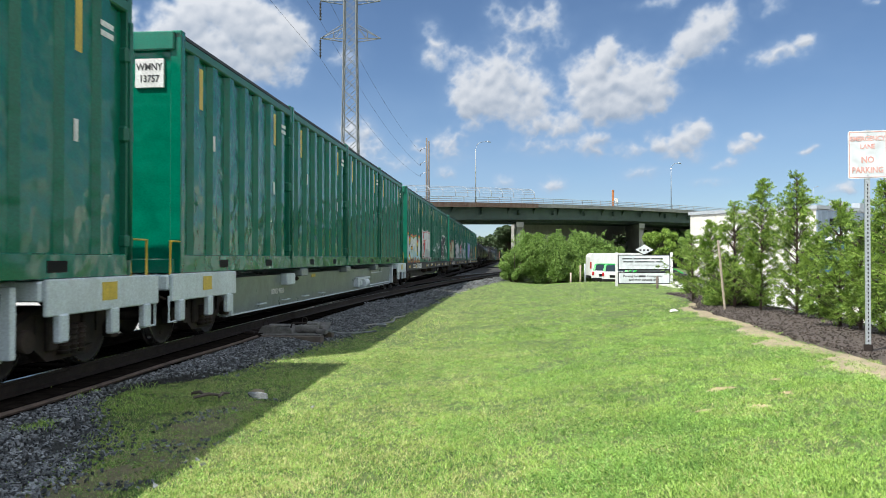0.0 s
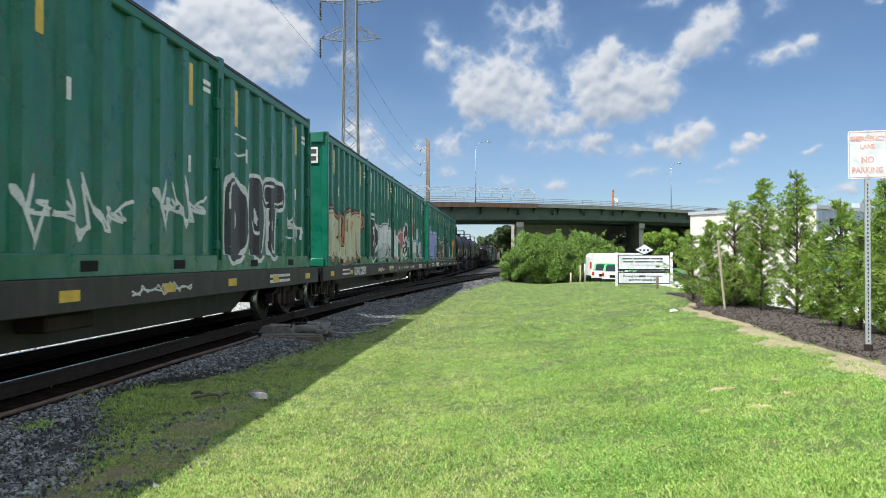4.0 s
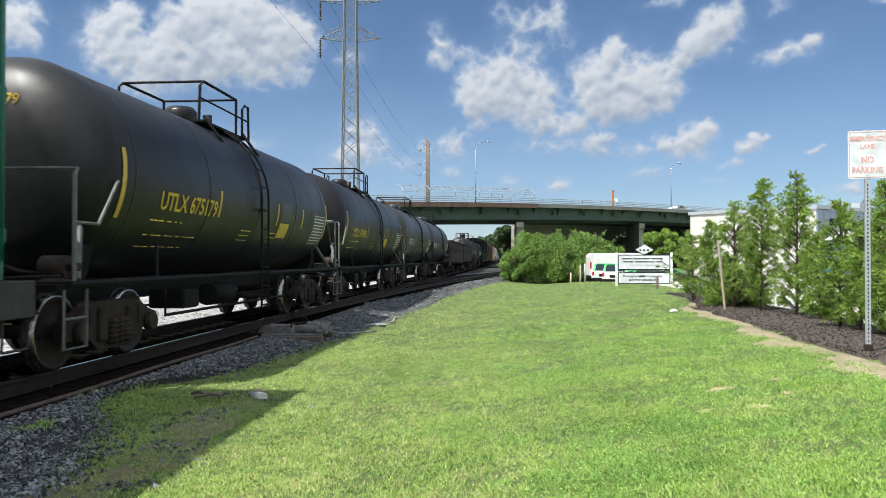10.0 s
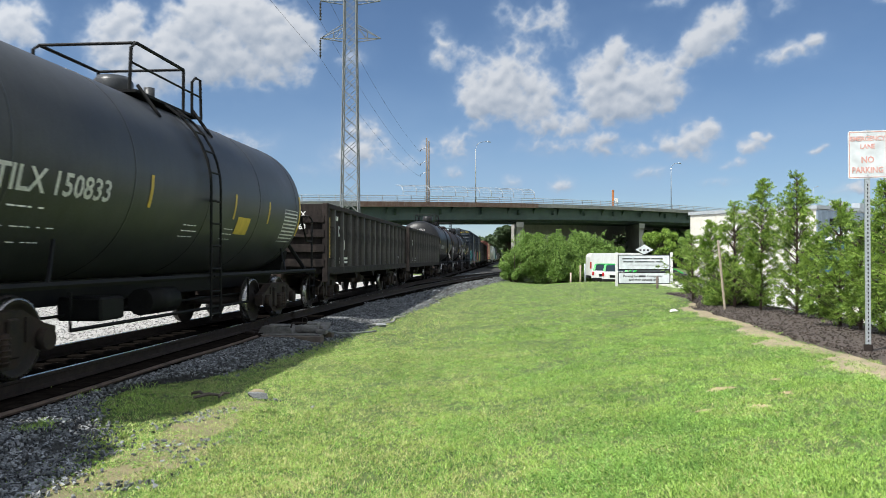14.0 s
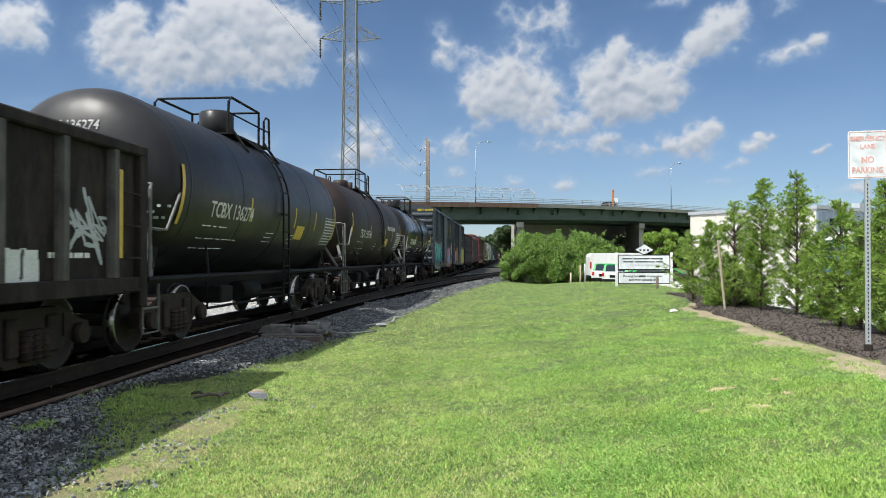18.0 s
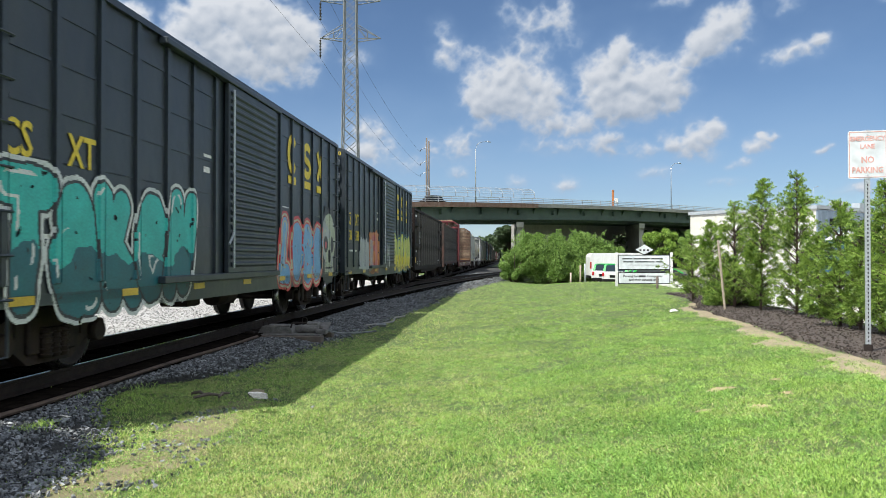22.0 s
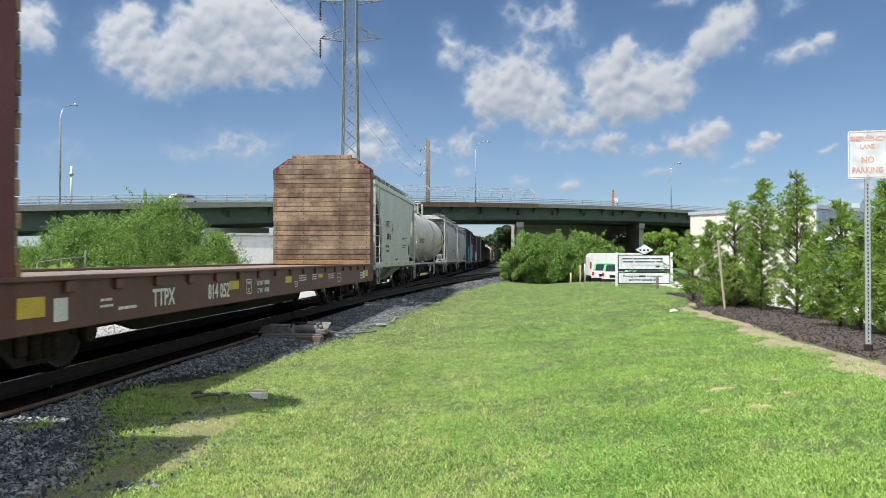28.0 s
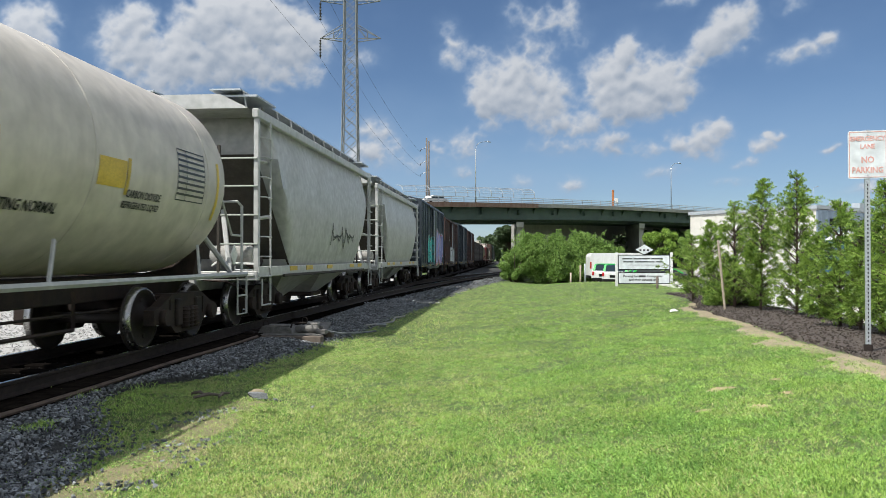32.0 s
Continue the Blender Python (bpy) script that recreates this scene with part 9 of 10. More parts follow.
# ---- box cars ----
def box_car(s0, s1, mat, label, seed, roof_z=4.48, text=None, graff=(), yellow=True, endnum=None, doorgraff=(), number=None):
    L = s1 - s0
    rng = np.random.default_rng(seed)
    ob = car("box_car", s0, label, "box car")
    Wd, zb = 1.45, 0.98
    part("body", Mesh().box(-Wd, Wd, 0.06, L - 0.06, zb, roof_z - 0.1).mesh("body", mat), ob)
    part("roof", Mesh().prism([(-Wd - 0.06, roof_z - 0.1), (Wd + 0.06, roof_z - 0.1), (Wd + 0.04, roof_z), (0.5, roof_z + 0.22), (-0.5, roof_z + 0.22), (-Wd - 0.04, roof_z)], 0, L).mesh("roof", mat), ob)
    rm_ = Mesh().prism_xz([(Wd, zb + 0.1), (Wd + 0.045, zb + 0.1), (Wd + 0.045, roof_z - 0.1), (Wd, roof_z - 0.1)], -0.05, 0.05).mesh("rib", mat)
    d0, d1 = L * 0.42, L * 0.60
    ys = [0.5 + k * 0.88 for k in range(40) if 0.5 + k * 0.88 < L - 0.3]
    for y in ys:
        if y < d0 - 0.15 or y > d1 + 0.15:
            part("rib", rm_, ob).location = (0, y, 0)

    def on_side(yy, zz):
        near = np.min(np.abs(np.asarray(yy)[:, None] - np.array([q for q in ys if q < d0 - 0.15 or q > d1 + 0.15])[None]), axis=1)
        return np.where((near < 0.058) & (np.asarray(zz) > zb + 0.1), Wd + 0.043, np.where((np.asarray(yy) > d0) & (np.asarray(yy) < d1), Wd + 0.14, Wd + 0.014))

    pn = Mesh()
    for i in range(len(ys) - 1):
        a, b = ys[i] + 0.1, ys[i + 1] - 0.1
        if b < d0 or a > d1:
            for k in range(6):
                z = zb + 0.35 + k * 0.52
                pn.box(Wd, Wd + 0.014, a, b, z, z + 0.05)
    tagged(part("panel_beads", pn.mesh("panel_beads", mat), ob), kind="stuff")
    dr = part("door", Mesh().box(Wd + 0.03, Wd + 0.11, d0, d1, zb + 0.12, roof_z - 0.2, 0.01).mesh("door", mat), ob, "sliding corrugated door")
    cm = Mesh()
    for k in range(24):
        z = zb + 0.22 + k * 0.125
        if z < roof_z - 0.4:
            cm.prism([(Wd + 0.11, z), (Wd + 0.14, z + 0.03), (Wd + 0.14, z + 0.06), (Wd + 0.11, z + 0.09)], d0 + 0.1, d1 - 0.1)
    part("door_corrugation", cm.mesh("door_corrugation", mat), dr)
    part("door_bar", Mesh().tube([(Wd + 0.16, d0 + 0.12, zb + 0.2), (Wd + 0.16, d0 + 0.12, roof_z - 0.3)], 0.02, 6).tube([(Wd + 0.16, d0 + 0.12, zb + 0.8), (Wd + 0.2, d0 - 0.2, zb + 0.6)], 0.02, 6).mesh("door_bar", M_GALV), dr, "steel lock bar")
    part("door_rail", Mesh().box(Wd + 0.02, Wd + 0.13, d0 - 2.4, d1 + 0.2, zb + 0.02, zb + 0.12, 0.01).mesh("door_rail", mat), ob)
    part("door_rail", Mesh().box(Wd + 0.02, Wd + 0.15, d0 - 2.4, d1 + 0.2, roof_z - 0.2, roof_z - 0.11, 0.01).mesh("door_rail", mat), ob)
    for sx in (-1, 1):
        part("side_sill", Mesh().plate([(0.1, zb), (L - 0.1, zb), (L - 0.1, 0.86), (L - 2.8, 0.86), (L - 4.0, 0.72), (4.0, 0.72), (2.8, 0.86), (0.1, 0.86)], sx * (Wd - 0.06), sx * (Wd + 0.02)).mesh("side_sill", mat), ob)
    # corrugated ends
    for y, sg in ((0.06, -1), (L - 0.06, 1)):
        for k in range(8):
            z = zb + 0.16 + k * (roof_z - zb - 0.35) / 8
            e = Mesh()
            n_ = 6
            v, f = [], []
            for j in range(n_ + 1):
                q = math.pi * j / n_
                for x in (-Wd + 0.1, Wd - 0.1):
                    v.append((x, y + sg * 0.12 * math.sin(q), z + 0.15 * (1 - math.cos(q))))
            f = [(2 * j, 2 * j + 1, 2 * j + 3, 2 * j + 2) for j in range(n_)]
            f += [[2 * j for j in range(n_ + 1)], [2 * j + 1 for j in range(n_ + 1)]]
            e.add(v, f)
            part("end_corrugation", e.mesh("end_corrugation", mat), ob)
        for sx in (-1, 1):
            part("corner_post", Mesh().box(sx * (Wd - 0.12), sx * (Wd + 0.05), y - 0.06, y + 0.07, 0.9, roof_z - 0.05, 0.02).mesh("corner_post", mat), ob)
        ld = Mesh()
        for k in range(8):
            ld.tube([(Wd + 0.03, y - sg * 0.12, 0.95 + k * 0.42), (Wd + 0.09, y - sg * 0.14, 0.95 + k * 0.42), (Wd + 0.09, y - sg * 0.5, 0.95 + k * 0.42), (Wd + 0.03, y - sg * 0.52, 0.95 + k * 0.42)], 0.014, 5)
            ld.tube([(Wd - 0.15, y + sg * 0.1, 0.95 + k * 0.42), (Wd - 0.15, y + sg * 0.16, 0.95 + k * 0.42), (Wd - 0.6, y + sg * 0.16, 0.95 + k * 0.42), (Wd - 0.6, y + sg * 0.1, 0.95 + k * 0.42)], 0.014, 5)
        part("ladder", ld.mesh("ladder", mat), ob)
        part("step", Mesh().tube([(Wd, y - sg * 0.15, 0.9), (Wd, y - sg * 0.15, 0.4), (Wd, y - sg * 0.55, 0.4), (Wd, y - sg * 0.55, 0.9)], 0.018, 5).mesh("step", mat), ob)
    if endnum:
        end_text(ob, endnum, 0.9, -0.075, roof_z - 0.13, 0.17, M_LETTER_Y)
    for g in doorgraff:
        graffiti(ob, *g, seed=seed, x=Wd + 0.145)
    if yellow:
        side_text(ob, "CS", 0.72, 2.51, 0.5, M_LETTER_Y, Wd + 0.016, 0.85)
        side_text(ob, "XT", 1.87, 2.51, 0.5, M_LETTER_Y, Wd + 0.016, 0.85)
        for txt, y in zip(number or (), (0.80, 1.90)):
            side_text(ob, txt, y, 2.02, 0.44, M_LETTER_Y, Wd + 0.016, 0.8)
        for k, cy in enumerate((L - 4.4, L - 3.15, L - 1.95)):
            if k == 0:
                strokes = [[(cy + 0.27 * math.cos(q), 3.62 + 0.35 * math.sin(q)) for q in np.linspace(0.7, 5.6, 16)]]
            elif k == 1:
                strokes = [[(cy + 0.25 * math.cos(q), 3.79 + 0.17 * math.sin(q)) for q in np.linspace(0.4, 4.4, 9)] + [(cy + 0.25 * math.cos(q), 3.45 + 0.17 * math.sin(q)) for q in np.linspace(1.3, -2.8, 9)]]
            else:
                strokes = [[(cy - 0.24, 3.96), (cy + 0.24, 3.28)], [(cy + 0.24, 3.96), (cy - 0.24, 3.28)]]
            for q, ch in enumerate(strokes):
                v = []
                for i, (a, b) in enumerate(ch):
                    dv = Vector((ch[min(i + 1, len(ch) - 1)][0] - ch[max(i - 1, 0)][0], ch[min(i + 1, len(ch) - 1)][1] - ch[max(i - 1, 0)][1]))
                    nn = Vector((-dv.y, dv.x)).normalized() * 0.09
                    v += [(Wd + 0.018 + 0.002 * q, a + nn.x, b + nn.y), (Wd + 0.018 + 0.002 * q, a - nn.x, b - nn.y)]
                g = Mesh().add(v, [(2 * i, 2 * i + 1, 2 * i + 3, 2 * i + 2) for i in range(len(ch) - 1)])
                part("emblem", g.mesh("emblem", M_LETTER_Y), ob, "yellow painted emblem")
            part("emblem_bar", Mesh().box(Wd + 0.012, Wd + 0.018, cy - 0.30, cy + 0.30, 2.97, 3.14).mesh("emblem_bar", M_LETTER_Y), ob, "yellow painted bar")
    bars_side(ob, [(d0 - 0.8, d0 - 0.5, 2.9, 0.09), (d0 - 0.8, d0 - 0.5, 2.7, 0.09), (0.8, 1.9, 1.55, 0.05), (d1 + 0.6, d1 + 1.2, 2.4, 0.05)], Wd + 0.003, M_LETTER_W, rng)
    for k in range(7):
        y = 0.8 + k * (L - 1.6) / 6
        part("reflector", Mesh().box(Wd + 0.021, Wd + 0.027, y - 0.2, y + 0.2, 0.88, 0.97).mesh("reflector", M_YELLOW), ob, "yellow reflector")
    for g in graff:
        graffiti(ob, *g, seed=seed + int(g[0] * 5), xfun=on_side)
    part("air_reservoir", Mesh().tube([(0.8, L * 0.5, 0.65), (0.8, L * 0.5 + 0.9, 0.65)], 0.17, 12).mesh("air_reservoir", M_UNDER), ob)
    part("brake_valve", Mesh().box(0.5, 1.0, L * 0.4, L * 0.4 + 0.5, 0.55, 0.85, 0.03).mesh("brake_valve", M_UNDER), ob)
    part("center_sill", Mesh().box(-0.3, 0.3, 0.1, L - 0.1, 0.6, 0.97).mesh("center_sill", M_UNDER), ob)
    running_gear(ob, L, 1.9, s0)


box_car(235.2, 249.8, M_BOX, "blue-black box car with teal and blue graffiti", 501, graff=[(0.35, 0.72, 4.6, 1.6, [M_TEAL, K, W, M_PTEAL2], "piece", "TAKEN"), (9.2, 0.70, 3.7, 1.5, [M_PBLUE, R, M_PCREAM, M_PBLUE, R], "piece", "LOSE"), (12.7, 0.72, 1.8, 1.9, [M_PSAGE, M_PBLACK, M_PGREY, R], "skull", "")], endnum="CSXT 136306")
box_car(250.7, 265.7, M_BOX, "blue-black box car with grey and yellow graffiti", 502, graff=[(2.2, 0.95, 2.4, 1.1, [M_PGREY, M_PGREY], "block", "~"), (3.9, 0.8, 1.9, 1.6, [M_PSALMON, M_PORANGE], "block", "A"), (9.3, 0.75, 5.2, 1.7, [M_PLIME, M_PBLACK, M_PTEAL2, M_PYEL], "piece", "DARMO")], endnum="CSXT 138530", doorgraff=[(6.5, 0.95, 1.1, 0.95, [W], "tag", "UN")], number=("138", "530"))
box_car(373.7, 387.4, M_BOX, "blue-black box car with pink and teal graffiti", 503, roof_z=4.5, yellow=False, graff=[(3.4, 0.9, 3.0, 1.9, [M_TEAL, W, K], "piece", "SO"), (7.0, 0.9, 6.0, 2.2, [M_LILAC, R, W], "piece", "NERO")])
box_car(388.4, 401.4, M_GON_BROWN, "dark rust-brown box car", 504, roof_z=4.3, yellow=False, graff=[(5.0, 0.9, 3.0, 1.2, [W, K, W], "piece", "DES")])
box_car(402.4, 416.4, M_BOX, "dark blue-grey box car in the train", 505, roof_z=4.5, yellow=False)
box_car(417.4, 432.0, M_GON_BROWN, "dark brown box car", 506, roof_z=4.4, yellow=False)
gondola(433.0, 448.0, 3.5, M_GON, "black gondola far down the train", 507, 14)
gondola(449.0, 464.0, 3.4, M_GON_RUST, "rusty gondola far down the train", 508, 14)
tank_car(466.0, 478.0, M_TANK_WHITE, "white tank car far down the train", 509, None, white=True, railmat=M_HOPPER_G)
gondola(480.5, 495.5, 3.4, M_REDEND, "red gondola far down the train", 510, 14)
tank_car(498.0, 510.0, M_TANK_WHITE, "white tank car far down the train", 511, None, white=True, railmat=M_HOPPER_G)
box_car(512.0, 526.0, M_GON_BROWN, "brown box car far down the train", 512, yellow=False)
box_car(527.0, 541.0, M_BOX, "dark box car far down the train", 513, yellow=False)
gondola(542.0, 557.0, 3.4, M_GON, "black gondola far down the train", 514, 14)


# ---- bulkhead flat car ----
def bulkhead_flat(s0, s1):
    L = s1 - s0
    rng = np.random.default_rng(77)
    ob = car("bulkhead_flat_car", s0, "empty red-brown bulkhead flat car with planked ends", "flat car")
    Wd, zd, top = 1.64, 1.12, 4.67
    for sx in (-1, 1):
        part("side_sill", Mesh().box(sx * (Wd - 0.08), sx * Wd, 0.1, L - 0.1, 0.60, zd + 0.04, 0.012).mesh("side_sill", M_TTX), ob)
        part("sill_flange", Mesh().box(sx * (Wd - 0.1), sx * (Wd + 0.06), 0.1, L - 0.1, zd + 0.0, zd + 0.05, 0.008).mesh("sill_flange", M_TTX), ob)
    for x in (0.36, -0.48):
        part("fish_belly", Mesh().plate([(3.6, 0.95), (4.0, 0.62), (5.6, 0.24), (L - 5.6, 0.24), (L - 4.0, 0.62), (L - 3.6, 0.95)], x, x + 0.12).mesh("fish_belly", M_UNDER), ob)
    for k in range(9):
        y = 4.4 + k * (L - 8.8) / 8
        part("cross_bearer", Mesh().plate([(-1.5, 0.98), (1.5, 0.98), (1.5, 0.78), (0.45, 0.5), (-0.45, 0.5), (-1.5, 0.78)], -0.03, 0.03).mesh("cross_bearer", M_UNDER), ob).matrix_local = Matrix.Translation((0, y, 0)) @ Matrix.Rotation(-math.pi / 2, 4, "Z")
    part("air_reservoir", Mesh().tube([(0.9, 8.2, 0.62), (0.9, 9.1, 0.62)], 0.19, 12).mesh("air_reservoir", M_UNDER), ob)
    part("brake_rod", Mesh().tube([(0.75, 3.4, 0.52), (0.75, L - 3.4, 0.52)], 0.022, 5).mesh("brake_rod", M_UNDER), ob)
    part("center_sill", Mesh().box(-0.35, 0.35, 0.2, L - 0.2, 0.5, 1.0, 0.02).mesh("center_sill", M_TTX), ob)
    pk = Mesh().box(Wd + 0.0, Wd + 0.05, -0.09, 0.09, 0.99, zd - 0.004, 0.01).mesh("stake_pocket", M_TTX)
    for k in range(17):
        part("stake_pocket", pk, ob).location = (0, 1.7 + k * (L - 3.4) / 16, 0)
    dp = Mesh().box(-Wd + 0.1, Wd - 0.1, -0.1, 0.1, zd - 0.06, zd + 0.0, 0.006).mesh("deck_plank", M_DECKWOOD)
    n = int((L - 2.0) / 0.21)
    for k in range(n):
        part("deck_plank", dp, ob).location = (0, 1.1 + k * (L - 2.2) / (n - 1), 0.003 * math.sin(k * 2.3))
    # planked bulkheads: steel frame outside, planks inside
    for yi, sg in ((0.85, -1), (L - 0.55, 1)):
        fr = Mesh()
        fr.box(-Wd, -Wd + 0.12, yi, yi + sg * 0.5, 0.75, top - 0.35, 0.02)
        fr.box(Wd - 0.12, Wd, yi, yi + sg * 0.5, 0.75, top - 0.35, 0.02)
        fr.prism([(-Wd, top - 0.36), (-Wd + 0.5, top - 0.02), (Wd - 0.5, top - 0.02), (Wd, top - 0.36), (Wd - 0.12, top - 0.4), (Wd - 0.5, top - 0.14), (-Wd + 0.5, top - 0.14), (-Wd + 0.12, top - 0.4)], yi, yi + sg * 0.5)
        part("bulkhead_frame", fr.mesh("bulkhead_frame", M_REDEND), ob, "dark red steel bulkhead frame")
        for k in range(5):
            z = 1.5 + k * 0.62
            part("bulkhead_beam", Mesh().box(-Wd + 0.12, Wd - 0.12, yi + sg * 0.12, yi + sg * 0.42, z, z + 0.16, 0.015).mesh("bulkhead_beam", M_REDEND), ob)
        for x in (-0.55, 0.55):
            part("bulkhead_post", Mesh().box(x - 0.07, x + 0.07, yi + sg * 0.1, yi + sg * 0.46, 1.1, top - 0.14, 0.015).mesh("bulkhead_post", M_REDEND), ob)
        part("backing", Mesh().box(-Wd + 0.12, Wd - 0.12, yi + sg * 0.02, yi + sg * 0.1, 1.1, top - 0.5).mesh("backing", M_REDEND), ob)
        k, z = 0, zd + 0.02
        while z < top - 0.04:
            hh = 0.148 + 0.02 * rng.random()
            wdt = Wd - 0.01
            if z + hh > top - 0.36:
                wdt = Wd - 0.01 - (z + hh - (top - 0.36)) * 1.35
            pm = Mesh().box(-wdt, wdt, -sg * 0.0, -sg * (0.07 + 0.015 * rng.random()), z, z + hh - 0.012, 0.006)
            p = part("plank", pm.mesh("plank", M_NEWPLANK if k == 0 else M_WOOD), ob)
            p.location = (rng.normal(0, 0.008), yi, 0)
            for x in (-wdt + 0.12, -0.6, 0.62, wdt - 0.12):
                bl = Mesh().tube([(x, -sg * 0.07, z + hh * 0.5), (x, -sg * 0.094, z + hh * 0.5)], 0.02, 6)
                part("bolt", bl.mesh("bolt", M_RAIL), p)
            z += hh
            k += 1
    side_text(ob, "TTPX", 3.95, 0.82, 0.32, M_LETTER_W, Wd + 0.004, 0.85)
    side_text(ob, "814 052", 5.9, 0.82, 0.32, M_LETTER_W, Wd + 0.004, 0.85)
    bars_side(ob, [(2.35, 2.6, 0.86, 0.03), (2.35, 2.65, 0.79, 0.03), (2.75, 3.2, 0.74, 0.035), (17.42, 17.76, 0.88, 0.04), (17.42, 17.76, 0.80, 0.04), (17.42, 17.76, 0.72, 0.04)] + [(10.55, 11.15, 0.95 - 0.05 * k, 0.022) for k in range(3)] + [(11.68, 12.06, 0.95 - 0.05 * k, 0.022) for k in range(3)] + [(13.25, 13.85, 0.93 - 0.05 * k, 0.022) for k in range(3)], Wd + 0.003, M_LETTER_W, rng)
    for y0, y1, z0, z1 in ((7.18, 7.43, 0.72, 0.98), (10.2, 10.42, 0.73, 0.85), (14.3, 14.7, 0.72, 0.95)):
        bx = Mesh()
        for a, b, c, d in ((y0, y1, z0, z0 + 0.016), (y0, y1, z1 - 0.016, z1), (y0, y0 + 0.016, z0, z1), (y1 - 0.016, y1, z0, z1), (y0 + 0.05, y1 - 0.05, (z0 + z1) / 2 - 0.008, (z0 + z1) / 2 + 0.008)) if y0 != 7.18 else ((y0, y1, z0, z0 + 0.014), (y0, y1, z1 - 0.014, z1), (y0, y0 + 0.014, z0, z1), (y1 - 0.014, y1, z0, z1)):
            bx.box(Wd + 0.002, Wd + 0.006, a, b, c, d)
        part("stencil_box", bx.mesh("stencil_box", M_LETTER_W), ob, "white stencilled box")
    side_text(ob, "PLATE", 7.305, 0.91, 0.07, M_LETTER_W, Wd + 0.004, 0.9)
    side_text(ob, "C", 7.305, 0.78, 0.11, M_LETTER_W, Wd + 0.004, 0.9)
    side_text(ob, "LD LMT  198600", 8.09, 0.89, 0.115, M_LETTER_W, Wd + 0.004, 0.9)
    side_text(ob, "LT WT    87400", 8.09, 0.75, 0.115, M_LETTER_W, Wd + 0.004, 0.9)
    for y, h in ((1.08, 0.2), (6.55, 0.14), (9.72, 0.13), (12.42, 0.09), (18.38, 0.2)):
        part("reflector", Mesh().box(Wd + 0.003, Wd + 0.009, y - 0.22, y + 0.22, 0.97 - h, 0.97).mesh("reflector", M_YELLOW), ob, "yellow reflector")
    part("label", Mesh().box(Wd + 0.003, Wd + 0.008, 1.45, 1.70, 0.70, 0.94).box(Wd + 0.003, Wd + 0.008, 17.82, 18.08, 0.73, 0.95).mesh("label", M_WHITE), ob, "white data labels")
    running_gear(ob, L, 2.1, s0)


bulkhead_flat(297.2, 316.95)


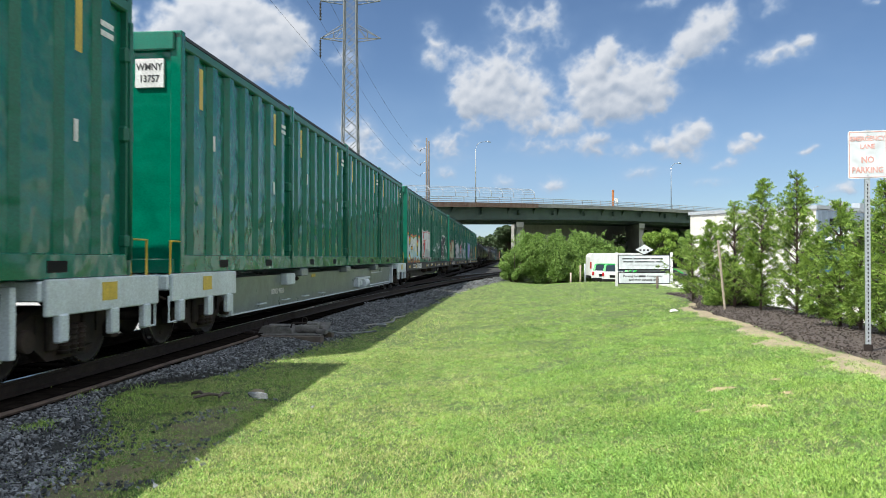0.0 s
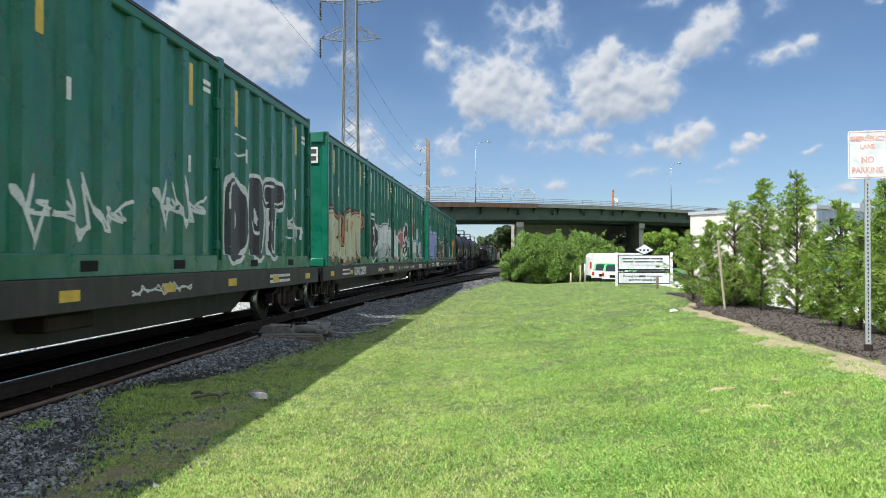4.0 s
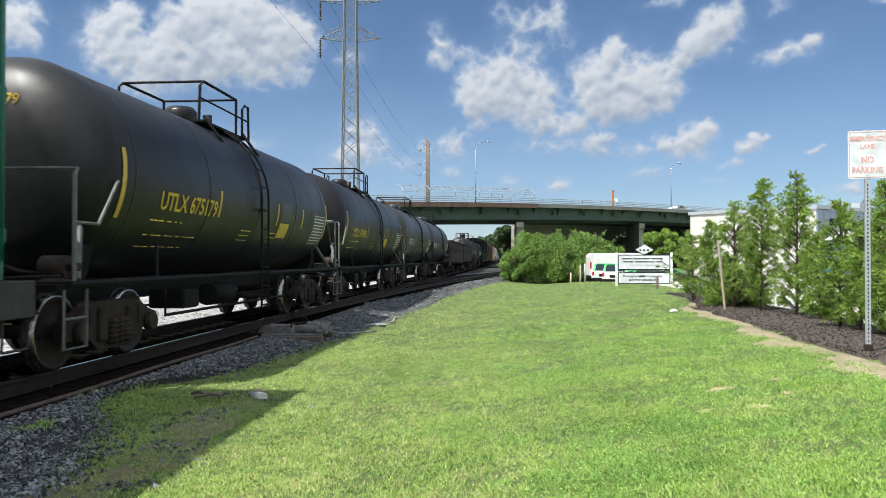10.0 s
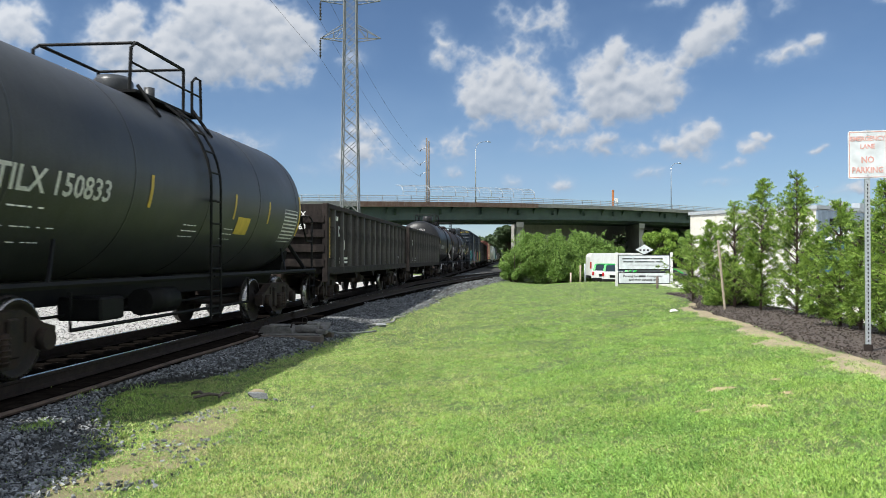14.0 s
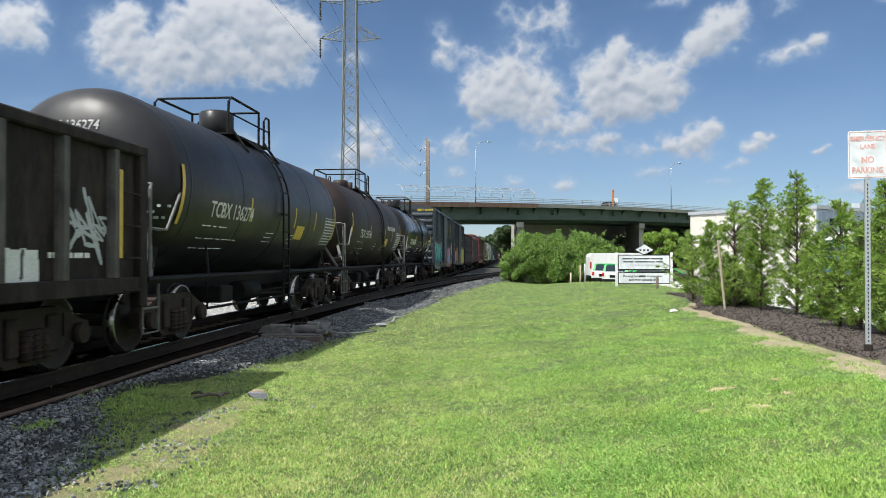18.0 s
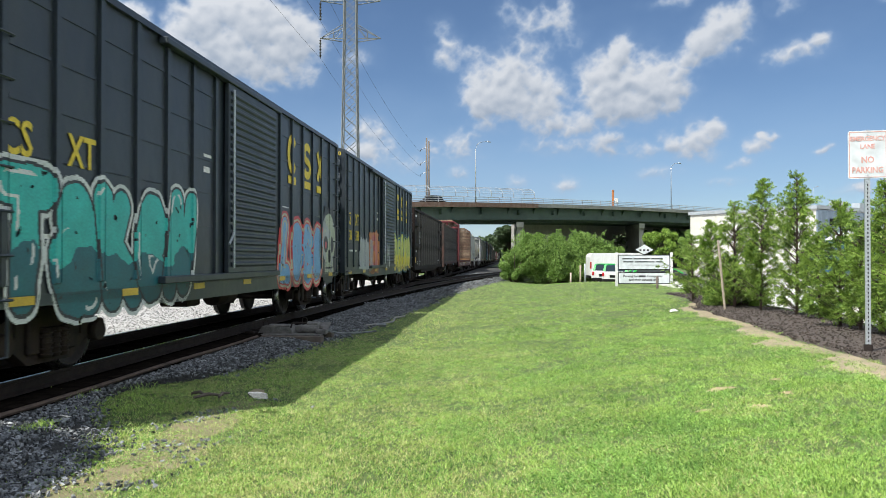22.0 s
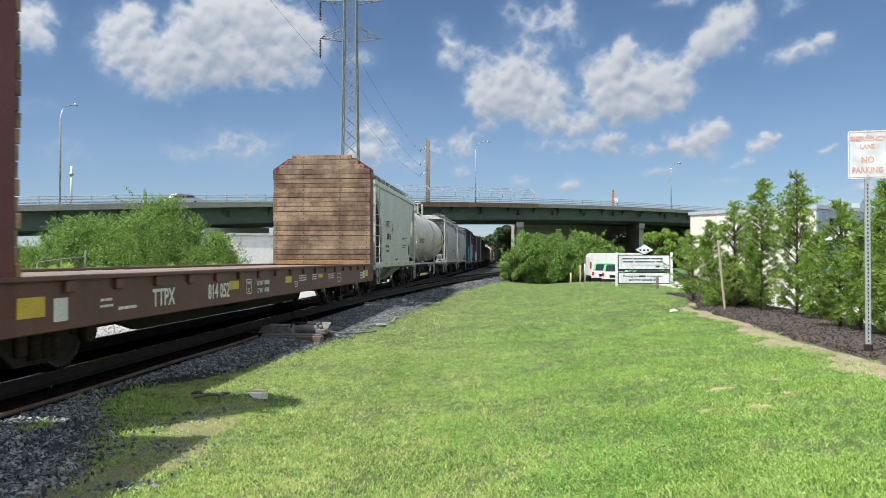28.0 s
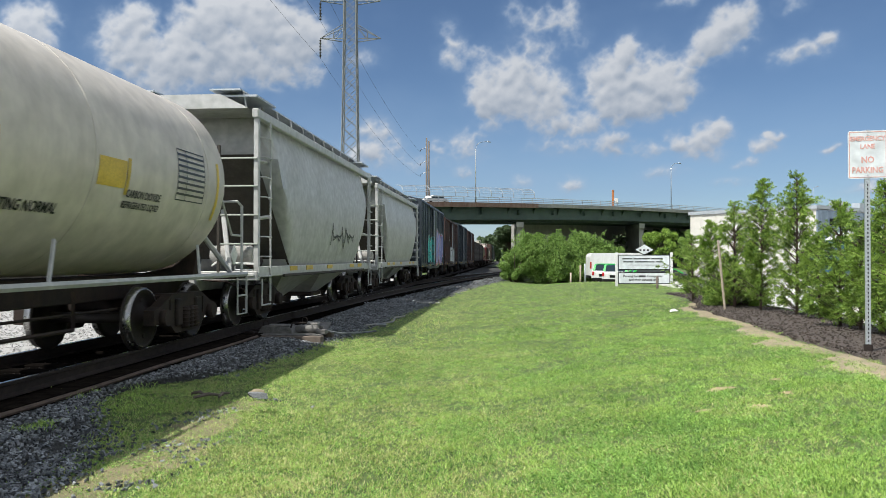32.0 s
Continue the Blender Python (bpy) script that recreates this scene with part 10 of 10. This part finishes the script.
# ---- covered hoppers ----
def hopper(s0, s1, mat, label, seed, roof, text=None, graff=(), rounded=False):
    L = s1 - s0
    rng = np.random.default_rng(seed)
    ob = car("covered_hopper", s0, label, "hopper car")
    Wd, zb, ez = 1.52, 1.05, roof - 0.42
    n = 12
    side = []
    for k in range(n + 1):
        q = k / n
        bulge = 0.30 * math.sin(math.pi * (0.08 + 0.86 * q)) - 0.16 if rounded else 0.03 * math.sin(math.pi * q)
        side.append((Wd - 0.10 + bulge, zb + (ez - zb) * q))
    prof = side + [(Wd - 0.22, ez + 0.18), (0.75, roof), (-0.75, roof), (-Wd + 0.22, ez + 0.18)] + [(-x, z) for x, z in side[::-1]]
    m = Mesh()
    nn = len(prof)
    v, f = [], []
    stations = []
    for y, z_lift in (((1.15, 2.3), (1.5, 1.75), (1.9, 1.1), (2.3, 0.45), (2.6, 0.0)) if rounded else ((0.40, 2.80), (0.75, 2.45), (1.12, 2.10), (1.45, 1.75), (1.68, 1.40), (1.82, 1.0), (1.86, 0.5), (1.86, 0.0))):
        stations.append((y, z_lift))
    full = [(y, zl) for y, zl in stations] + [(L - y, zl) for y, zl in stations[::-1]]
    for y, zl in full:
        for x, z in prof:
            v.append((x, y, max(z, zb + zl) if z < ez else z))
    for i in range(len(full) - 1):
        for k in range(nn):
            f.append((i * nn + k, i * nn + (k + 1) % nn, (i + 1) * nn + (k + 1) % nn, (i + 1) * nn + k))
    f += [list(range(nn)), list(range((len(full) - 1) * nn, len(full) * nn))]
    m.add(v, f, rounded)
    part("body", m.mesh("body", mat), ob)
    part("roof_panel", Mesh().prism([(-Wd + 0.22, ez + 0.16), (Wd - 0.22, ez + 0.16), (0.75, roof + 0.012), (-0.75, roof + 0.012)], 0.12, L - 0.12).mesh("roof_panel", mat), ob)
    rw = Mesh().box(0.55, 1.15, 0.1, L - 0.1, roof + 0.08, roof + 0.11).box(-1.15, -0.55, 0.1, L - 0.1, roof + 0.08, roof + 0.11)
    part("running_board", rw.mesh("running_board", M_GALV), ob, "grated roof walkway")
    for k in range(12):
        y = 0.3 + k * (L - 0.6) / 11
        part("walkway_bracket", Mesh().tube([(1.15, y, roof + 0.09), (1.2, y, ez + 0.2)], 0.02, 5).mesh("walkway_bracket", mat), ob)
    for k in range(4):
        y = L * (0.17 + 0.22 * k)
        part("hatch", Mesh().tube([(0, y, roof), (0, y, roof + 0.12)], 0.34, 14).mesh("hatch", mat), ob)
    for sx in (-1, 1):
        part("side_sill", Mesh().box(sx * (Wd - 0.14), sx * (Wd - 0.02), 0.2, L - 0.2, zb - 0.06, zb + 0.14, 0.012).mesh("side_sill", mat), ob)
        part("top_chord", Mesh().box(sx * (Wd - 0.16), sx * (Wd - 0.03), 0.15, L - 0.15, ez - 0.02, ez + 0.16, 0.02).mesh("top_chord", mat), ob)
    # hopper bays
    for k in range(2):
        y0 = L * 0.5 - 3.4 + 3.5 * k
        b = Mesh()
        b.add([(-1.25, y0, zb), (1.25, y0, zb), (1.25, y0 + 3.3, zb), (-1.25, y0 + 3.3, zb), (-0.55, y0 + 1.25, 0.38), (0.55, y0 + 1.25, 0.38), (0.55, y0 + 2.05, 0.38), (-0.55, y0 + 2.05, 0.38)], [(0, 1, 5, 4), (1, 2, 6, 5), (2, 3, 7, 6), (3, 0, 4, 7), (4, 5, 6, 7)])
        part("hopper_bay", b.mesh("hopper_bay", mat), ob)
        part("outlet_gate", Mesh().box(-0.65, 0.65, y0 + 1.15, y0 + 2.15, 0.28, 0.4, 0.02).mesh("outlet_gate", M_UNDER), ob)
    part("center_sill", Mesh().box(-0.3, 0.3, 0.05, L - 0.05, 0.72, 1.0, 0.02).mesh("center_sill", mat), ob)
    for y, sg in ((0.25, -1), (L - 0.25, 1)):
        for sx in (-1, 1):
            part("end_post", Mesh().box(sx * (Wd - 0.14), sx * (Wd - 0.04), y - 0.05, y + 0.05, 0.95, ez + 0.1, 0.012).mesh("end_post", mat), ob)
        part("end_sill", Mesh().box(-Wd + 0.05, Wd - 0.05, y - 0.1, y + 0.1, 0.92, 1.1, 0.015).mesh("end_sill", mat), ob)
        if rounded:
            for zz_ in (2.1, 3.2):
                part("end_brace", Mesh().tube([(Wd - 0.09, y, zz_), (Wd - 0.25, y - sg * 1.2, zz_ + 0.1)], 0.04, 6).mesh("end_brace", mat), ob)
            part("end_grating", Mesh().box(-Wd + 0.1, Wd - 0.1, min(y, y - sg * 1.2), max(y, y - sg * 1.2), roof - 0.02, roof + 0.02).mesh("end_grating", M_GALV), ob, "grated end platform")
        else:
            part("end_cap", Mesh().prism([(-Wd + 0.08, ez - 0.75), (Wd - 0.08, ez - 0.75), (Wd - 0.08, ez + 0.1), (0.75, roof), (-0.75, roof), (-Wd + 0.08, ez + 0.1)], y - 0.03, y + 0.03).mesh("end_cap", mat), ob)
        slope = [(0.27, zb + 2.9)] + [(q - 0.02, zb + zl - 0.012) for q, zl in stations] if not rounded else [(0.27, ez - 0.7), (2.55, 1.2)]
        slope = [(q if sg < 0 else L - q, z) for q, z in slope]
        # sheet colour holds the recess's shade as well as the dirt
        part("slope_sheet", Mesh().add([(sx * (Wd - 0.13), q, z) for q, z in slope for sx in (-1, 1)], [(2 * k, 2 * k + 1, 2 * k + 3, 2 * k + 2) for k in range(len(slope) - 1)]).mesh("slope_sheet", M_GRIME_SHADE), ob, "grimy sloped end sheet, recess shade in its colour")
        ld = Mesh()
        for k in range(8):
            z = 1.0 + k * 0.38
            ld.tube([(Wd - 0.04, y - sg * 0.05, z), (Wd + 0.04, y - sg * 0.1, z), (Wd + 0.04, y - sg * 0.5, z), (Wd - 0.04, y - sg * 0.55, z)], 0.014, 5)
        ld.tube([(Wd, y - sg * 0.55, 0.5), (Wd, y - sg * 0.55, ez)], 0.02, 5)
        ld.tube([(Wd, y - sg * 0.05, 0.95), (Wd, y - sg * 0.05, 0.45), (Wd, y - sg * 0.55, 0.45)], 0.02, 5)
        part("ladder", ld.mesh("ladder", mat), ob)
        part("end_strut", Mesh().tube([(0.9, y, 1.1), (0.5, y - sg * 0.7, 2.3)], 0.05, 6).tube([(-0.9, y, 1.1), (-0.5, y - sg * 0.7, 2.3)], 0.05, 6).mesh("end_strut", mat), ob)
    xf = lambda yy, zz: Wd - 0.10 + (0.30 * np.sin(np.pi * (0.08 + 0.86 * np.clip((zz - zb) / (ez - zb), 0, 1))) - 0.16 if rounded else 0.03 * np.sin(np.pi * np.clip((zz - zb) / (ez - zb), 0, 1)))
    if text:
        a, b = text
        x = float(xf(0, 2.8)) + 0.006
        side_text(ob, a, 3.1, 2.66, 0.34, M_LETTER_K, x, 0.95)
        side_text(ob, b, 3.35, 2.18, 0.34, M_LETTER_K, x, 0.95)
        for y, z, q, nm in ((4.25, 2.52, 0.13, "plate_mark"), (9.3, 1.76, 0.16, "data_mark")):
            bx = Mesh()
            xo = float(xf(0, z)) + 0.004
            for y0, y1, z0, z1 in ((-q, q, -1.4 * q, -1.4 * q + 0.02), (-q, q, 1.4 * q - 0.02, 1.4 * q), (-q, -q + 0.02, -1.4 * q, 1.4 * q), (q - 0.02, q, -1.4 * q, 1.4 * q), (-0.02, 0.02, -0.06, 0.06)):
                bx.box(xo, xo + 0.006, y + y0, y + y1, z + z0, z + z1)
            part(nm, bx.mesh(nm, M_LETTER_K), ob, "small stencilled square")
        part("data_plate", Mesh().box(xo, xo + 0.004, 9.2, 9.4, 1.62, 1.9).mesh("data_plate", M_BLACK), ob, "black data plate")
        bars_side(ob, [(7.0, 8.6, 2.22, 0.03), (7.0, 8.1, 2.15, 0.03), (5.0, 5.8, 1.27, 0.06)], float(xf(0, 2.2)) + 0.006, M_LETTER_K, rng)
        end_text(ob, a, 0.85, 0.21, roof - 0.62, 0.2, M_LETTER_K)
        end_text(ob, b, 0.85, 0.21, roof - 0.85, 0.2, M_LETTER_K)
        side_text(ob, "LD LMT 232800", 3.05, 1.80, 0.125, M_LETTER_K, float(xf(0, 1.75)) + 0.006, 0.95)
        side_text(ob, "LT WT  53200", 3.05, 1.62, 0.125, M_LETTER_K, float(xf(0, 1.6)) + 0.006, 0.95)
        bars_side(ob, [(7.2, 8.6, 1.9, 0.04), (9.2, 9.5, 1.5, 0.25), (7.2, 8.2, 1.8, 0.04)], float(xf(0, 1.7)) + 0.004, M_LETTER_K, rng)
    for g in graff:
        graffiti(ob, *g, seed=seed, xfun=lambda yy, zz: xf(yy, zz) + 0.004)
    part("sill_edge", Mesh().box(Wd - 0.03, Wd + 0.03, 1.7, L - 1.7, zb - 0.09, zb - 0.03, 0.01).mesh("sill_edge", M_GRIME_SHADE), ob, "grimy lower sill edge")
    for y in (2.5, 3.85, 5.9, L - 3.4, L - 2.2):
        part("reflector", Mesh().box(Wd - 0.02, Wd - 0.008, y - 0.28, y + 0.28, zb + 0.03, zb + 0.13).mesh("reflector", M_YELLOW), ob, "yellow reflector")
    part("end_deck", Mesh().box(-Wd + 0.1, Wd - 0.1, 0.12, 1.8, 1.0, 1.06, 0.01).mesh("end_deck", mat), ob, "pale end platform")
    part("air_reservoir", Mesh().tube([(0.35, 0.75, 1.42), (0.40, 0.75, 1.42), (1.15, 0.75, 1.42), (1.2, 0.75, 1.42)], [0.12, 0.18, 0.18, 0.12], 14).mesh("air_reservoir", M_CONC), ob, "pale air tank on the end platform")
    part("brake_valve", Mesh().box(-0.7, -0.2, 0.6, 1.1, 1.05, 1.4, 0.03).mesh("brake_valve", M_UNDER), ob)
    part("brake_cylinder", Mesh().tube([(1.0, 1.15, 1.28), (1.0, 1.55, 1.28)], 0.13, 12).mesh("brake_cylinder", M_UNDER), ob)
    part("brake_pipe", Mesh().tube([(1.3, 0.5, 1.06), (1.3, 0.5, 1.24), (0.5, 0.55, 1.26), (0.3, 0.9, 1.2)], 0.022, 5).tube([(0.95, 0.4, 1.2), (0.95, 0.4, 1.12), (1.3, 0.42, 1.12)], 0.018, 5).mesh("brake_pipe", M_WHITE), ob)
    el = Mesh()
    for z in (1.62, 2.17, 2.72, 3.25):
        el.tube([(Wd - 0.06, 0.18, z), (0.72, 0.18, z)], 0.017, 5)
    part("end_ladder", el.mesh("end_ladder", M_HOPPER), ob, "white end rungs")
    part("end_stile", Mesh().box(0.68, 0.74, 0.15, 0.21, 1.06, 3.5, 0.008).mesh("end_stile", M_GRIME_SHADE), ob, "rusty ladder stile")
    running_gear(ob, L, 1.75, s0)


hopper(318.0, 329.5, M_HOPPER, "pale green covered hopper with black lettering", 601, 4.38, ("CEFX", "300195"), [(0.75, 3.1, 0.85, 0.5, [M_TANK_GREY], "tag", "~")])
hopper(346.9, 359.0, M_HOPPER_G, "grey round-sided covered hopper", 602, 4.45, None, [(5.6, 1.5, 3.6, 0.9, [M_TANK_GREY], "tag", "~")], rounded=True)
hopper(360.1, 372.4, M_HOPPER_G, "grey round-sided covered hopper", 603, 4.3, None, (), rounded=True)


# ---- road traffic on the overpass ----
def road_car(body_mat, label, van_like=False):
    ob = thing("road_car", Matrix(), label, "car", "cars on the overpass")
    h = 1.75 if van_like else 1.45
    pr = [(-2.2, 0.35), (-2.25, 0.8), (-1.5, 0.92), (-0.85, h), (1.0, h), (1.75, 0.98), (2.25, 0.9), (2.25, 0.35)]
    part("body", Mesh().plate(pr, -0.88, 0.88).mesh("body", body_mat), ob)
    part("side_glass", Mesh().plate([(-1.35, 0.95), (-0.8, h - 0.08), (0.95, h - 0.08), (1.55, 0.98)], -0.885, 0.885).mesh("side_glass", M_GLASS), ob)
    for y in (-1.4, 1.4):
        for x in (-0.8, 0.8):
            part("wheel", Mesh().tube([(x - 0.1, y, 0.32), (x + 0.1, y, 0.32)], 0.32, 14).mesh("wheel", M_BLACK), ob)
    return ob


ROAD_CARS = [(road_car(M_BLACK, "dark car driving over the overpass"), -29.5, 26.0, 5.0), (road_car(M_WHITE, "white car driving over the overpass"), -121, 18.2, 5.0), (road_car(M_WHITE, "white car driving over the overpass"), -326.3, 10.0, 5.0), (road_car(M_BLACK, "dark car driving over the overpass", True), 250, -11.5, 9.0)]


def motions():
    """Key all that moves: clouds, road traffic, the train and its turning wheels."""
    walk(clouds, [(0, pose(0, 0, 0)), (16, pose(0, 0, 0, 0, 0, -0.675)), (32, pose(0, 0, 0, 0, 0, -1.35))])
    for ob, s0, v, w in ROAD_CARS:
        rows = []
        for k in range(17):
            t = k * 2.0
            s = max(-345, min(345, s0 + v * t))
            p = bpt(s, w, 0.0)
            ang = math.degrees(math.atan2(-BE.x, BE.y)) + (0 if v > 0 else 180)
            rows.append((t, pose(p.x, p.y, p.z, 0, 0, ang)))
        walk(ob, rows)
    for ob, dy, s0 in WHEELS:
        # the wheelset turns at the train's speed while it is near
        mid = s0 / SPEED
        t0, t1 = max(0.0, mid - 2.6), min(32.0, mid + 0.5)
        if t1 <= t0:
            t0, t1 = (0.0, 0.0) if mid < 0 else (32.0, 32.0)
        w = math.degrees(SPEED / 0.457)
        n = int((t1 - t0) / 0.0667)
        rows = [(0.0, pose(0, dy, 0.457))] if t0 > 0.1 else []
        rows += [(t0 + k * 0.0667, pose(0, dy, 0.457, (w * k * 0.0667) % 360)) for k in range(n + 1)]
        last = (w * n * 0.0667) % 360
        if rows[-1][0] < 31.9:
            rows.append((32.0, pose(0, dy, 0.457, last)))
        walk(ob, rows)
    for ob, s0 in MOVERS:
        z = ob.matrix_world.translation.z
        a, b = track(s0, 0, z), track(s0 - SPEED * 32, 0, z)
        walk(ob, [(0, pose(a.x, a.y, a.z, 0, 0, -math.degrees(TH))), (32, pose(b.x, b.y, b.z, 0, 0, -math.degrees(TH)))])


motions()
